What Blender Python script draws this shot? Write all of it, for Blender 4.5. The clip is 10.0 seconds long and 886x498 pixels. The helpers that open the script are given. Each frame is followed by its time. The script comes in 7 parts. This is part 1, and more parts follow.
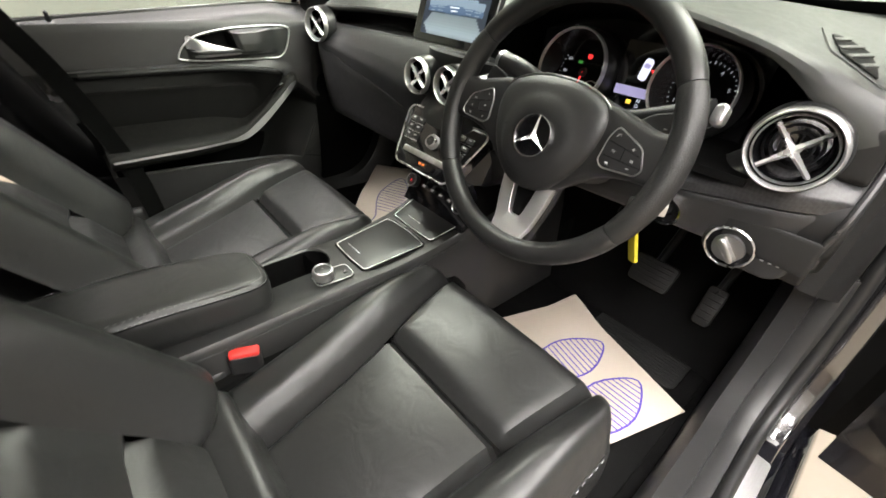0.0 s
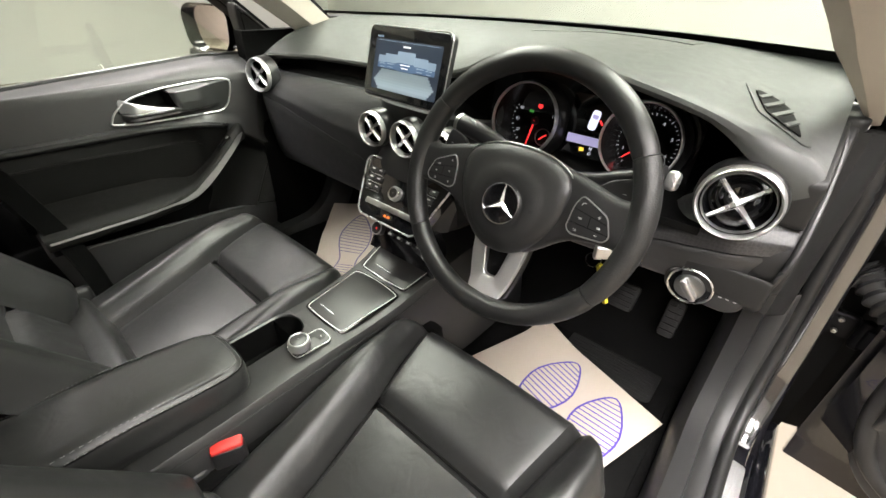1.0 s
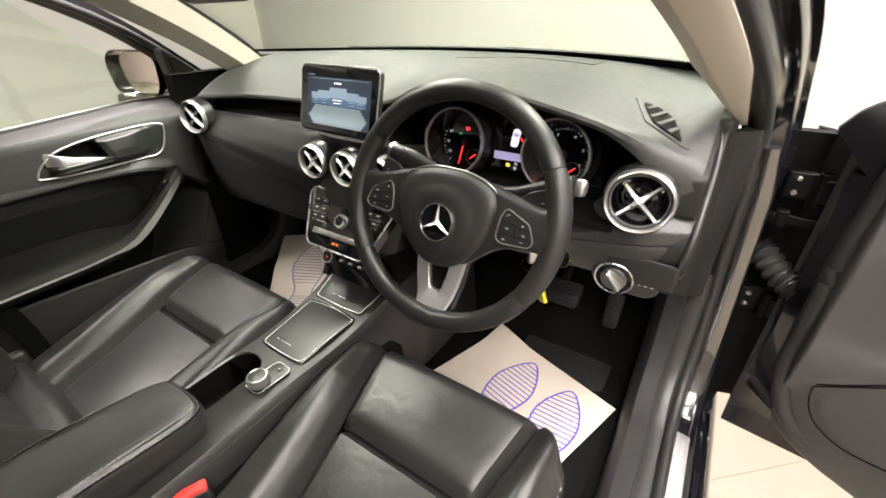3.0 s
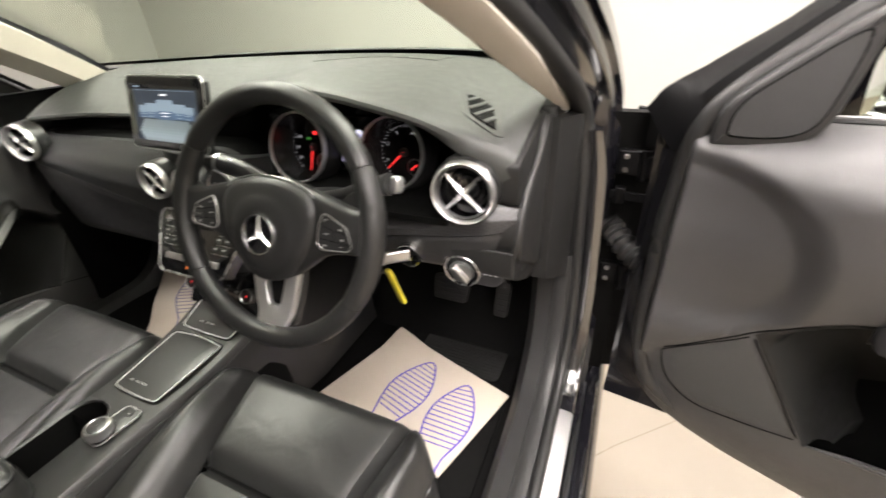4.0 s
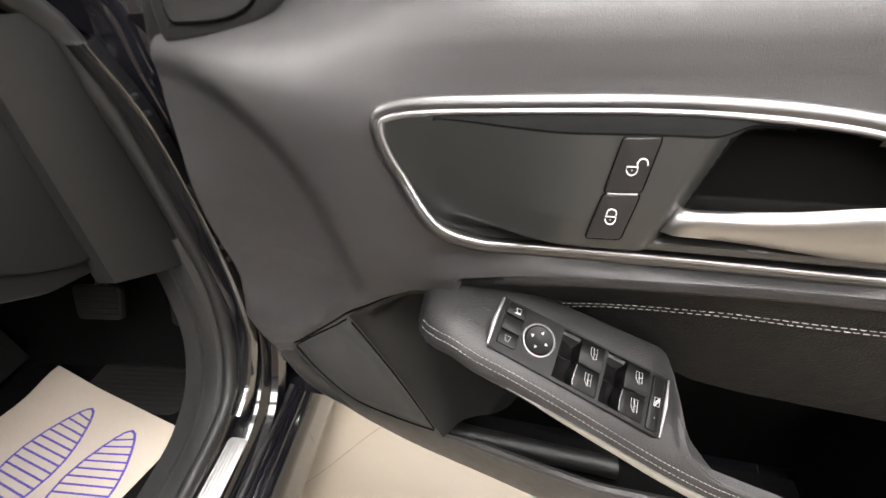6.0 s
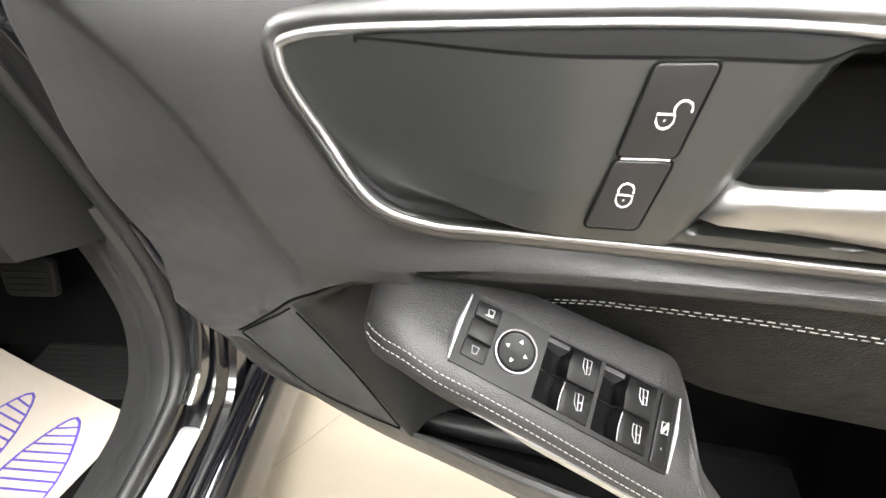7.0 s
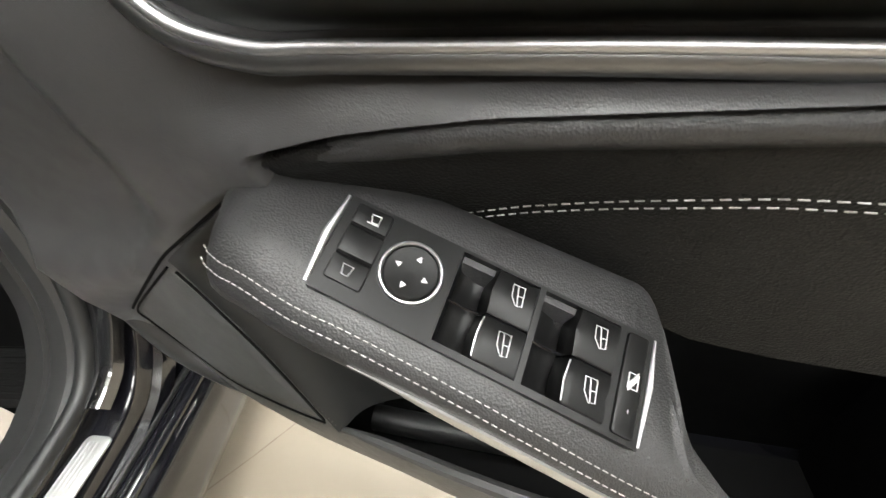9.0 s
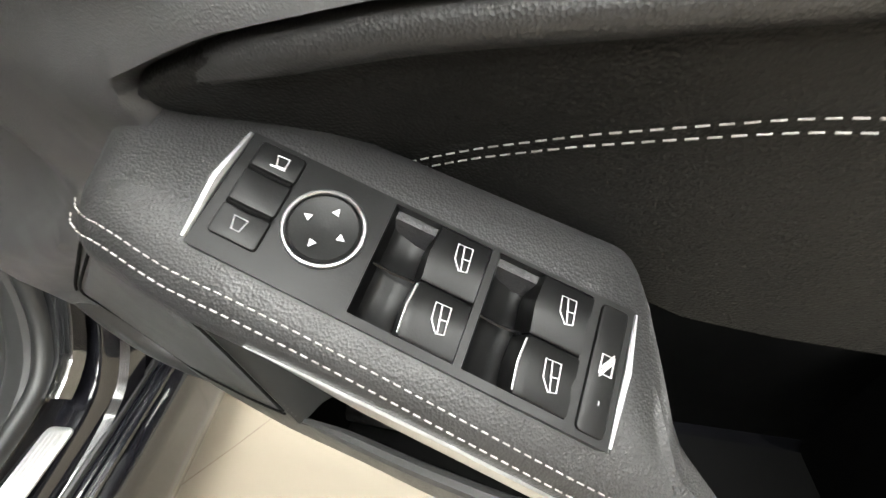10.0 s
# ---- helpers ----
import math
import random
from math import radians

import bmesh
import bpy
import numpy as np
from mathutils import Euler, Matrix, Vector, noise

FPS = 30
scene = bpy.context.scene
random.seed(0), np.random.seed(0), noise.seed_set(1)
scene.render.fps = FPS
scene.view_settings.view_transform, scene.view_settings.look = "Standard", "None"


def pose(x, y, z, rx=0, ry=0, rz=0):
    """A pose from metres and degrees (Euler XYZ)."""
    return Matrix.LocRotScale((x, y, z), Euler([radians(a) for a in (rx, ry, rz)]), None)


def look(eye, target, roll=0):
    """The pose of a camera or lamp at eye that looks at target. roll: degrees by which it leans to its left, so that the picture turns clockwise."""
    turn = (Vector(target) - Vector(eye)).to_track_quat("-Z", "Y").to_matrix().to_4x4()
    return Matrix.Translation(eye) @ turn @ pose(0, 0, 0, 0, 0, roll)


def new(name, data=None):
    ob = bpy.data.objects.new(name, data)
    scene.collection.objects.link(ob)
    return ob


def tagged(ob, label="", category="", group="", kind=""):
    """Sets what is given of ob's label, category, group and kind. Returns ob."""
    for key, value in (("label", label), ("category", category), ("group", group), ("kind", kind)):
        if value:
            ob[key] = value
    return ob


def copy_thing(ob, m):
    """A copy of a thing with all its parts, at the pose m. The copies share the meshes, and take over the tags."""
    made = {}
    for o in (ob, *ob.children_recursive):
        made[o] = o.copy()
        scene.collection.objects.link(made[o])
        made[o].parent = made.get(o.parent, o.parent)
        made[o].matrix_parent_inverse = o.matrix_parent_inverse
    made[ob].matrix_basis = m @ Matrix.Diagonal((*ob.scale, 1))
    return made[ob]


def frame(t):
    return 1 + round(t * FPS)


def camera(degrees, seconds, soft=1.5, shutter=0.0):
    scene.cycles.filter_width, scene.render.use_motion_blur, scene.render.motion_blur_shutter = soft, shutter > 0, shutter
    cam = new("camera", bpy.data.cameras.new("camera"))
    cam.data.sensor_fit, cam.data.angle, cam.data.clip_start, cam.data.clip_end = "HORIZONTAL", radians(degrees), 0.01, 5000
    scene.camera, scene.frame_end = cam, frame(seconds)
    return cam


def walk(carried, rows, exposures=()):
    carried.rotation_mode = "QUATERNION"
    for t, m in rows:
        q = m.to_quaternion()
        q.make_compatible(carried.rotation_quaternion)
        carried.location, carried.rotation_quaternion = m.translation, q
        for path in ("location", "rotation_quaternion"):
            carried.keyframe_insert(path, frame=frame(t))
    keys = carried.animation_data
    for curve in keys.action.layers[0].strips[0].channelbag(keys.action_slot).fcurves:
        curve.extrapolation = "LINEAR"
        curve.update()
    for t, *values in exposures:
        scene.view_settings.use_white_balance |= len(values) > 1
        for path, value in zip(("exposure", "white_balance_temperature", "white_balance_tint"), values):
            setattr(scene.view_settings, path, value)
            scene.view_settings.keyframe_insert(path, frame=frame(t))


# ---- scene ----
cam = camera(94.6, 10.0, shutter=0.4)
PATH = [
    (0, (0.71, -0.657, 1.051), (-0.498, 0.481, -0.064), 4.8),
    (0.5, (0.672, -0.647, 1.106), (-0.462, 0.575, 0.001), 3.3),
    (1, (0.651, -0.646, 1.135), (-0.43, 0.645, 0.054), 2.1),
    (1.5, (0.639, -0.653, 1.143), (-0.408, 0.684, 0.086), 1.5),
    (2, (0.64, -0.662, 1.151), (-0.389, 0.702, 0.111), 1.0),
    (2.2, (0.643, -0.663, 1.157), (-0.379, 0.705, 0.116), 0.5),
    (3.3, (0.724, -0.651, 1.159), (-0.185, 0.827, 0.164), -1.4),
    (3.5, (0.743, -0.634, 1.157), (-0.125, 0.867, 0.16), -1.9),
    (4, (0.846, -0.557, 1.144), (0.119, 1.016, 0.145), -2.9),
    (4.5, (0.993, -0.451, 1.13), (0.446, 1.175, 0.102), -3.2),
    (5, (1.136, -0.351, 1.091), (0.752, 1.293, 0.017), -3.7),
    (5.5, (1.23, -0.276, 1.048), (0.958, 1.358, -0.074), -3.7),
    (6, (1.273, -0.215, 1.003), (1.063, 1.394, -0.167), -3.7),
    (7.3, (1.294, -0.124, 0.94), (1.147, 1.355, -0.399), -2.9),
    (7.5, (1.298, -0.129, 0.923), (1.162, 1.426, -0.327), -2.9),
    (8, (1.312, -0.111, 0.906), (1.186, 1.428, -0.366), -2.9),
    (8.5, (1.326, -0.107, 0.88), (1.205, 1.428, -0.397), -3.0),
    (9, (1.344, -0.103, 0.853), (1.225, 1.433, -0.422), -3.1),
    (9.5, (1.36, -0.093, 0.833), (1.242, 1.412, -0.479), -3.0),
    (10, (1.369, -0.081, 0.816), (1.246, 1.423, -0.497), -3.4),
]
EXPOSURES = [(0.0, 0.72, 6700, 12), (1.0, 0.74, 6700, 12), (1.5, 0.92, 6800, 13), (2.2, 0.90, 6800, 13), (3.5, 0.64, 6900, 15), (4.5, 0.42, 6900, 15), (5.0, 0.28, 6700, 13), (5.5, 0.22, 6700, 12), (6.2, 0.32, 6600, 13), (7.3, 1.0, 6500, 7), (7.6, 0.9, 6500, 7), (8.1, 0.5, 6500, 7), (9.2, 0.42, 6500, 6), (10.0, 0.78, 6500, 5)]
walk(cam, [(t, look(eye, target, roll)) for t, eye, target, roll in PATH], EXPOSURES)

# ---- light: a bright white hall with rows of ceiling panels ----
world = bpy.data.worlds.new("hall_air")
scene.world = world
world.use_nodes = True
world.node_tree.nodes["Background"].inputs[0].default_value = (0.95, 0.97, 1.0, 1)
world.node_tree.nodes["Background"].inputs[1].default_value = 0.15
PANEL_GLOW = 22.0

# ---- shape helpers: a shape is (vertices, faces) ----
def grid(f, nu, nv, wrap=False):
    cols = nu if wrap else nu + 1
    v = [tuple(f(i / nu, j / nv)) for j in range(nv + 1) for i in range(cols)]
    q = [(j * cols + i, j * cols + (i + 1) % cols, (j + 1) * cols + (i + 1) % cols, (j + 1) * cols + i)
         for j in range(nv) for i in range(cols if wrap else nu)]
    return v, q


def slab(f, nu, nv, off):
    """A sheet with thickness: f and its copy moved by off, closed round the rim."""
    v, q = grid(f, nu, nv)
    n = len(v)
    v2 = [(x + off[0], y + off[1], z + off[2]) for x, y, z in v]
    w = nu + 1
    rim = [i for i in range(w)] + [j * w + nu for j in range(1, nv + 1)] + [nv * w + i for i in range(nu - 1, -1, -1)] + [j * w for j in range(nv - 1, 0, -1)]
    side = [(rim[k], rim[k - 1], rim[k - 1] + n, rim[k] + n) for k in range(len(rim))]
    return v + v2, q + [tuple(n + i for i in reversed(p)) for p in q] + side


def join(*shapes):
    v, q = [], []
    for a, b in shapes:
        k = len(v)
        v += a
        q += [tuple(i + k for i in p) for p in b]
    return v, q


def place(shape, m):
    return [tuple(m @ Vector(p)) for p in shape[0]], shape[1]


def rings(rows, cap=True, loop=False):
    """Skin over rows of points of one length."""
    n = len(rows[0])
    v = [tuple(p) for r in rows for p in r]
    m = len(rows)
    q = [(a * n + i, a * n + (i + 1) % n, (a + 1) % m * n + (i + 1) % n, (a + 1) % m * n + i) for a in range(m if loop else m - 1) for i in range(n)]
    if cap and not loop:
        q += [tuple(range(n))[::-1], tuple(range((m - 1) * n, m * n))]
    return v, q


def curve(pts, n, loop=False):
    """A smooth line of n points through pts."""
    p = [Vector(a) for a in pts]
    k = len(p)
    out = []
    for i in range(n):
        s = i / n * k if loop else i / (n - 1) * (k - 1)
        a = int(s) if loop else min(int(s), k - 2)
        u = s - a
        g = (lambda j: p[j % k]) if loop else (lambda j: p[j] if 0 <= j < k else (p[0] * 2 - p[1] if j < 0 else p[-1] * 2 - p[-2]))
        p0, p1, p2, p3 = g(a - 1), g(a), g(a + 1), g(a + 2)
        out.append(0.5 * (2 * p1 + (p2 - p0) * u + (2 * p0 - 5 * p1 + 4 * p2 - p3) * u * u + (3 * p1 - p0 - 3 * p2 + p3) * u ** 3))
    return out


def tube(path, r, n=8, loop=False, flat=1.0, up=(0, 0, 1)):
    """A round or flattened bar along a path; r is a number or a function of 0..1."""
    rows, m, upv = [], len(path), Vector(up)
    for i, p in enumerate(path):
        a = path[(i - 1) % m] if loop or i else path[0]
        b = path[(i + 1) % m] if loop or i < m - 1 else path[-1]
        t = (Vector(b) - Vector(a)).normalized()
        s = t.cross(upv)
        s = s.normalized() if s.length > 1e-4 else t.orthogonal().normalized()
        w = s.cross(t)
        rad = r(i / (m - 1)) if callable(r) else r
        rows.append([Vector(p) + s * rad * math.cos(2 * math.pi * k / n) + w * rad * flat * math.sin(2 * math.pi * k / n) for k in range(n)])
    return rings(rows, True, loop)


def lathe(profile, n=32, whole=False):
    # open unless whole, so that hollow rings stay hollow
    rows = [[(r * math.cos(2 * math.pi * k / n), r * math.sin(2 * math.pi * k / n), z) for k in range(n)] for r, z in profile]
    return rings(rows, False, whole)


def rr(w, h, r, n=4, taper=1.0):
    """A rectangle with rounded corners; taper narrows its lower side."""
    out = []
    for cx, cy, a0 in ((w / 2 - r, h / 2 - r, 0), (-w / 2 + r, h / 2 - r, 90), (-w / 2 + r, -h / 2 + r, 180), (w / 2 - r, -h / 2 + r, 270)):
        for k in range(n + 1):
            a = radians(a0 + 90 * k / n)
            x, y = cx + r * math.cos(a), cy + r * math.sin(a)
            out.append((x * (taper + (1 - taper) * (y / h + 0.5)), y))
    return out


def inset(o, d):
    n, res = len(o), []
    area = sum(o[i - 1][0] * o[i][1] - o[i][0] * o[i - 1][1] for i in range(n))
    sg = 1 if area > 0 else -1
    for i in range(n):
        a, b, c = Vector(o[i - 1][:2]), Vector(o[i][:2]), Vector(o[(i + 1) % n][:2])
        e1, e2 = (b - a), (c - b)
        e1 = e1.normalized() if e1.length > 1e-7 else e2.normalized()
        e2 = e2.normalized() if e2.length > 1e-7 else e1
        nn = Vector((-(e1.y + e2.y), e1.x + e2.x)) * sg
        nn = nn.normalized() if nn.length > 1e-7 else Vector((-e1.y, e1.x)) * sg
        res.append(tuple(b + nn * d))
    return res


def prism(o, z0, z1, b=0.0):
    """An outline drawn out from z0 to z1, its upper edge rounded by b."""
    rows = [[(x, y, z0) for x, y in o]]
    if b:
        for k in range(4):
            a = radians(30 * k)
            rows.append([(x, y, z1 - b + b * math.sin(a)) for x, y in (inset(o, b * (1 - math.cos(a))) if k else o)])
    else:
        rows.append([(x, y, z1) for x, y in o])
    return rings(rows)


def box(sx, sy, sz, b=0.002, r=None):
    s = prism(rr(sx, sy, r if r else min(b * 2, sx / 2.2, sy / 2.2)), -sz / 2, sz / 2, min(b, sz / 3))
    return s


def fillet(pts, r, n=5):
    """A polygon with its corners rounded."""
    out, k = [], len(pts)
    for i in range(k):
        a, b, c = Vector(pts[i - 1]), Vector(pts[i]), Vector(pts[(i + 1) % k])
        d = min(r, (a - b).length * 0.45, (c - b).length * 0.45)
        p, q = b + (a - b).normalized() * d, b + (c - b).normalized() * d
        out += [tuple(p * (1 - s) ** 2 + b * 2 * s * (1 - s) + q * s * s) for s in [j / n for j in range(n + 1)]]
    return out


def ss(a, b, x):
    t = min(1, max(0, (x - a) / (b - a)))
    return t * t * (3 - 2 * t)


def lerp(x, pts):
    """Smooth steps through (x, value) pairs."""
    if x <= pts[0][0]:
        return pts[0][1]
    for (a, p), (b, q) in zip(pts, pts[1:]):
        if x <= b:
            t = (x - a) / (b - a)
            return p + (q - p) * t
    return pts[-1][1]


def soft(x, pts, h=0.02):
    return (lerp(x - h, pts) + 2 * lerp(x, pts) + lerp(x + h, pts)) / 4


def part(name, shape, material, parent=None, label="", at=None, angle=38):
    me = bpy.data.meshes.new(name)
    bm = bmesh.new()
    vs = [bm.verts.new(p) for p in shape[0]]
    for f in shape[1]:
        try:
            bm.faces.new([vs[i] for i in f])
        except ValueError:
            pass
    bmesh.ops.remove_doubles(bm, verts=bm.verts, dist=1e-6)
    bmesh.ops.recalc_face_normals(bm, faces=bm.faces)
    lim = radians(angle)
    for e in bm.edges:
        e.smooth = len(e.link_faces) == 2 and e.calc_face_angle(0) < lim
    for f in bm.faces:
        f.smooth = True
    bm.to_mesh(me)
    bm.free()
    me.materials.append(material)
    ob = new(name, me)
    if parent:
        ob.parent = parent
    if at is not None:
        ob.matrix_basis = at
    if label:
        tagged(ob, label)
    return ob


def thing(name, label, category, at=None, group="", kind=""):
    ob = new(name)
    ob.empty_display_size = 0.05
    if at is not None:
        ob.matrix_basis = at
    return tagged(ob, label, category, group, kind)


def words(name, text, size, material, parent, at, label=""):
    cu = bpy.data.curves.new(name, "FONT")
    cu.body, cu.size, cu.align_x, cu.align_y, cu.extrude = text, size, "CENTER", "CENTER", 0.0001
    tmp = bpy.data.objects.new(name, cu)
    me = bpy.data.meshes.new_from_object(tmp)
    bpy.data.objects.remove(tmp)
    me.materials.clear()
    me.materials.append(material)
    ob = new(name, me)
    ob.parent = parent
    ob.matrix_basis = at
    if label:
        tagged(ob, label)
    return ob


def facing(origin, ex, ey):
    """A frame with its x and y along the two directions, z out of the face."""
    x = Vector(ex).normalized()
    z = x.cross(Vector(ey)).normalized()
    y = z.cross(x)
    m = Matrix((x, y, z)).transposed().to_4x4()
    m.translation = Vector(origin)
    return m


# ---- materials ----
def mat(name, col, rough=0.5, metal=0.0, grain=0.0, bump=0.0, var=0.12, kind="noise", coat=0.0, stain=0.0, spec=0.5, big=7.0):
    m = bpy.data.materials.new(name)
    m.use_nodes = True
    nt = m.node_tree
    b = nt.nodes["Principled BSDF"]
    b.inputs["Metallic"].default_value = metal
    b.inputs["Coat Weight"].default_value = coat
    b.inputs["Coat Roughness"].default_value = 0.04
    b.inputs["Specular IOR Level"].default_value = spec
    tc = nt.nodes.new("ShaderNodeTexCoord")
    n1 = nt.nodes.new("ShaderNodeTexNoise")
    n1.inputs["Scale"].default_value, n1.inputs["Detail"].default_value = big, 4
    nt.links.new(tc.outputs["Object"], n1.inputs["Vector"])
    mix = nt.nodes.new("ShaderNodeMix")
    mix.data_type = "RGBA"
    mix.inputs["A"].default_value = (*[c * (1 - var) for c in col], 1)
    mix.inputs["B"].default_value = (*[min(1, c * (1 + var)) for c in col], 1)
    nt.links.new(n1.outputs["Fac"], mix.inputs["Factor"])
    nt.links.new(mix.outputs["Result"], b.inputs["Base Color"])
    n2 = nt.nodes.new("ShaderNodeTexNoise")
    n2.inputs["Scale"].default_value, n2.inputs["Detail"].default_value = big * 9, 3
    nt.links.new(tc.outputs["Object"], n2.inputs["Vector"])
    mr = nt.nodes.new("ShaderNodeMapRange")
    mr.inputs["To Min"].default_value, mr.inputs["To Max"].default_value = rough * (0.88 - stain), min(1, rough * (1.12 + stain))
    nt.links.new(n2.outputs["Fac"], mr.inputs["Value"])
    nt.links.new(mr.outputs["Result"], b.inputs["Roughness"])
    if bump:
        bp = nt.nodes.new("ShaderNodeBump")
        bp.inputs["Strength"].default_value, bp.inputs["Distance"].default_value = bump, 0.001
        if kind == "leather":
            t = nt.nodes.new("ShaderNodeTexVoronoi")
            t.feature = "F1"
            t.inputs["Scale"].default_value = grain
            nt.links.new(tc.outputs["Object"], t.inputs["Vector"])
            nt.links.new(t.outputs["Distance"], bp.inputs["Height"])
        elif kind == "weave":
            mp = nt.nodes.new("ShaderNodeMapping")
            mp.inputs["Rotation"].default_value = (0.3, 0.785, 0.2)
            t = nt.nodes.new("ShaderNodeTexChecker")
            t.inputs["Scale"].default_value = grain
            nt.links.new(tc.outputs["Object"], mp.inputs["Vector"])
            nt.links.new(mp.outputs["Vector"], t.inputs["Vector"])
            nt.links.new(t.outputs["Fac"], bp.inputs["Height"])
            m2 = nt.nodes.new("ShaderNodeMix")
            m2.data_type = "RGBA"
            m2.inputs["B"].default_value = (*[c * 1.7 for c in col], 1)
            nt.links.new(t.outputs["Fac"], m2.inputs["Factor"])
            nt.links.new(mix.outputs["Result"], m2.inputs["A"])
            nt.links.new(m2.outputs["Result"], b.inputs["Base Color"])
        else:
            t = nt.nodes.new("ShaderNodeTexNoise")
            t.inputs["Scale"].default_value, t.inputs["Detail"].default_value = grain, 2
            nt.links.new(tc.outputs["Object"], t.inputs["Vector"])
            nt.links.new(t.outputs["Fac"], bp.inputs["Height"])
        nt.links.new(bp.outputs["Normal"], b.inputs["Normal"])
    return m


def creased(m, scale, strength, distance=0.003):
    """Adds broad soft creases under the fine grain of a skin."""
    nt = m.node_tree
    fine = [n for n in nt.nodes if n.type == "BUMP"][0]
    tc = [n for n in nt.nodes if n.type == "TEX_COORD"][0]
    n = nt.nodes.new("ShaderNodeTexNoise")
    n.inputs["Scale"].default_value, n.inputs["Detail"].default_value, n.inputs["Distortion"].default_value = scale, 3, 0.6
    b = nt.nodes.new("ShaderNodeBump")
    b.inputs["Strength"].default_value, b.inputs["Distance"].default_value = strength, distance
    nt.links.new(tc.outputs["Object"], n.inputs["Vector"])
    nt.links.new(n.outputs["Fac"], b.inputs["Height"])
    nt.links.new(b.outputs["Normal"], fine.inputs["Normal"])


def glow(name, col, strength):
    m = bpy.data.materials.new(name)
    m.use_nodes = True
    b = m.node_tree.nodes["Principled BSDF"]
    b.inputs["Base Color"].default_value = (*[c * 0.5 for c in col], 1)
    b.inputs["Roughness"].default_value = 0.4
    b.inputs["Emission Color"].default_value = (*col, 1)
    b.inputs["Emission Strength"].default_value = strength
    return m


def pane(name, tint, gloss=0.06):
    m = bpy.data.materials.new(name)
    m.use_nodes = True
    nt = m.node_tree
    nt.nodes.clear()
    out = nt.nodes.new("ShaderNodeOutputMaterial")
    a = nt.nodes.new("ShaderNodeBsdfTransparent")
    a.inputs["Color"].default_value = (*tint, 1)
    g = nt.nodes.new("ShaderNodeBsdfGlossy")
    g.inputs["Roughness"].default_value = 0.01
    mx = nt.nodes.new("ShaderNodeMixShader")
    mx.inputs["Fac"].default_value = gloss
    nt.links.new(a.outputs["BSDF"], mx.inputs[1])
    nt.links.new(g.outputs["BSDF"], mx.inputs[2])
    nt.links.new(mx.outputs["Shader"], out.inputs["Surface"])
    return m


LEATHER = mat("black_leather", (0.0175, 0.0178, 0.0175), 0.36, grain=1300, bump=0.14, stain=0.14, spec=0.52)
ARMLEATHER = mat("soft_grained_leather", (0.020, 0.0196, 0.0202), 0.45, grain=900, bump=0.24, kind="leather", stain=0.14, spec=0.50)
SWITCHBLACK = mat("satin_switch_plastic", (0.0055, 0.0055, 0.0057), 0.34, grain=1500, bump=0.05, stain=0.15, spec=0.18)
# switch plastic darkened to paint the shade inside the finger wells
WELLSHADE = mat("shaded_well_plastic", (0.0045, 0.0045, 0.0046), 0.3, grain=1500, bump=0.04, stain=0.15, spec=0.16)
INSERT = mat("dull_insert_leather", (0.0078, 0.0076, 0.0073), 0.52, grain=650, bump=0.42, kind="leather", stain=0.12, spec=0.20)
# pocket surfaces: the armrest's shade is put into this darker colour
POCKETSHADE = mat("shaded_pocket_plastic", (0.0085, 0.0087, 0.0085), 0.46, grain=1300, bump=0.08, stain=0.1, spec=0.30)
# near-black for black parts, and for shade painted into recesses
DEEP = mat("black_plastic_and_shade", (0.003, 0.003, 0.003), 0.7, grain=900, bump=0.1, spec=0.08)
RIMLEATHER = mat("smooth_wheel_leather", (0.0145, 0.0145, 0.0145), 0.36, grain=700, bump=0.12, kind="leather", stain=0.15)
PERFLEATHER = mat("perforated_wheel_leather", (0.011, 0.011, 0.011), 0.45, grain=420, bump=0.28, kind="leather")
DASHPAD = mat("soft_dash_skin", (0.038, 0.040, 0.038), 0.48, grain=900, bump=0.25, kind="leather", stain=0.08)
DOORSKIN = mat("soft_door_skin", (0.041, 0.040, 0.041), 0.42, grain=1300, bump=0.16, kind="leather", stain=0.12, spec=0.56)
PLASTIC = mat("black_grained_plastic", (0.020, 0.020, 0.0205), 0.46, grain=1100, bump=0.2, stain=0.1)
SMOOTHPLASTIC = mat("smooth_black_plastic", (0.015, 0.015, 0.0155), 0.32, grain=1500, bump=0.05, stain=0.15)
ENDPLASTIC = mat("dull_black_end_plastic", (0.012, 0.012, 0.012), 0.5, grain=1100, bump=0.15, spec=0.3)
CONSOLE = mat("satin_console_plastic", (0.019, 0.019, 0.019), 0.36, grain=1500, bump=0.08, stain=0.15)
GREYPLASTIC = mat("dark_grey_plastic", (0.022, 0.022, 0.0222), 0.42, grain=1100, bump=0.15)
PIANO = mat("gloss_black", (0.006, 0.006, 0.007), 0.08, coat=0.5, var=0.05, stain=0.2)
POLISHED = mat("polished_black_paint", (0.006, 0.006, 0.007), 0.20, coat=1.0, var=0.05, stain=0.2, spec=1.0)
POLISHED.node_tree.nodes["Principled BSDF"].inputs["Coat IOR"].default_value = 1.9
PAINT = mat("black_car_paint", (0.006, 0.006, 0.008), 0.15, coat=1.0, var=0.05, stain=0.3)
WEAVE = mat("woven_look_trim", (0.02, 0.02, 0.021), 0.32, grain=230, bump=0.35, kind="weave")
CHROME = mat("satin_chrome", (0.66, 0.66, 0.67), 0.28, 1.0, var=0.04, stain=0.06)
TRIMCHROME = mat("satin_trim_metal", (0.44, 0.44, 0.45), 0.40, 1.0, var=0.02, stain=0.03)
FRAMEBLACK = mat("black_frame_paint", (0.0030, 0.0030, 0.0034), 0.5, grain=900, bump=0.04, spec=0.10)
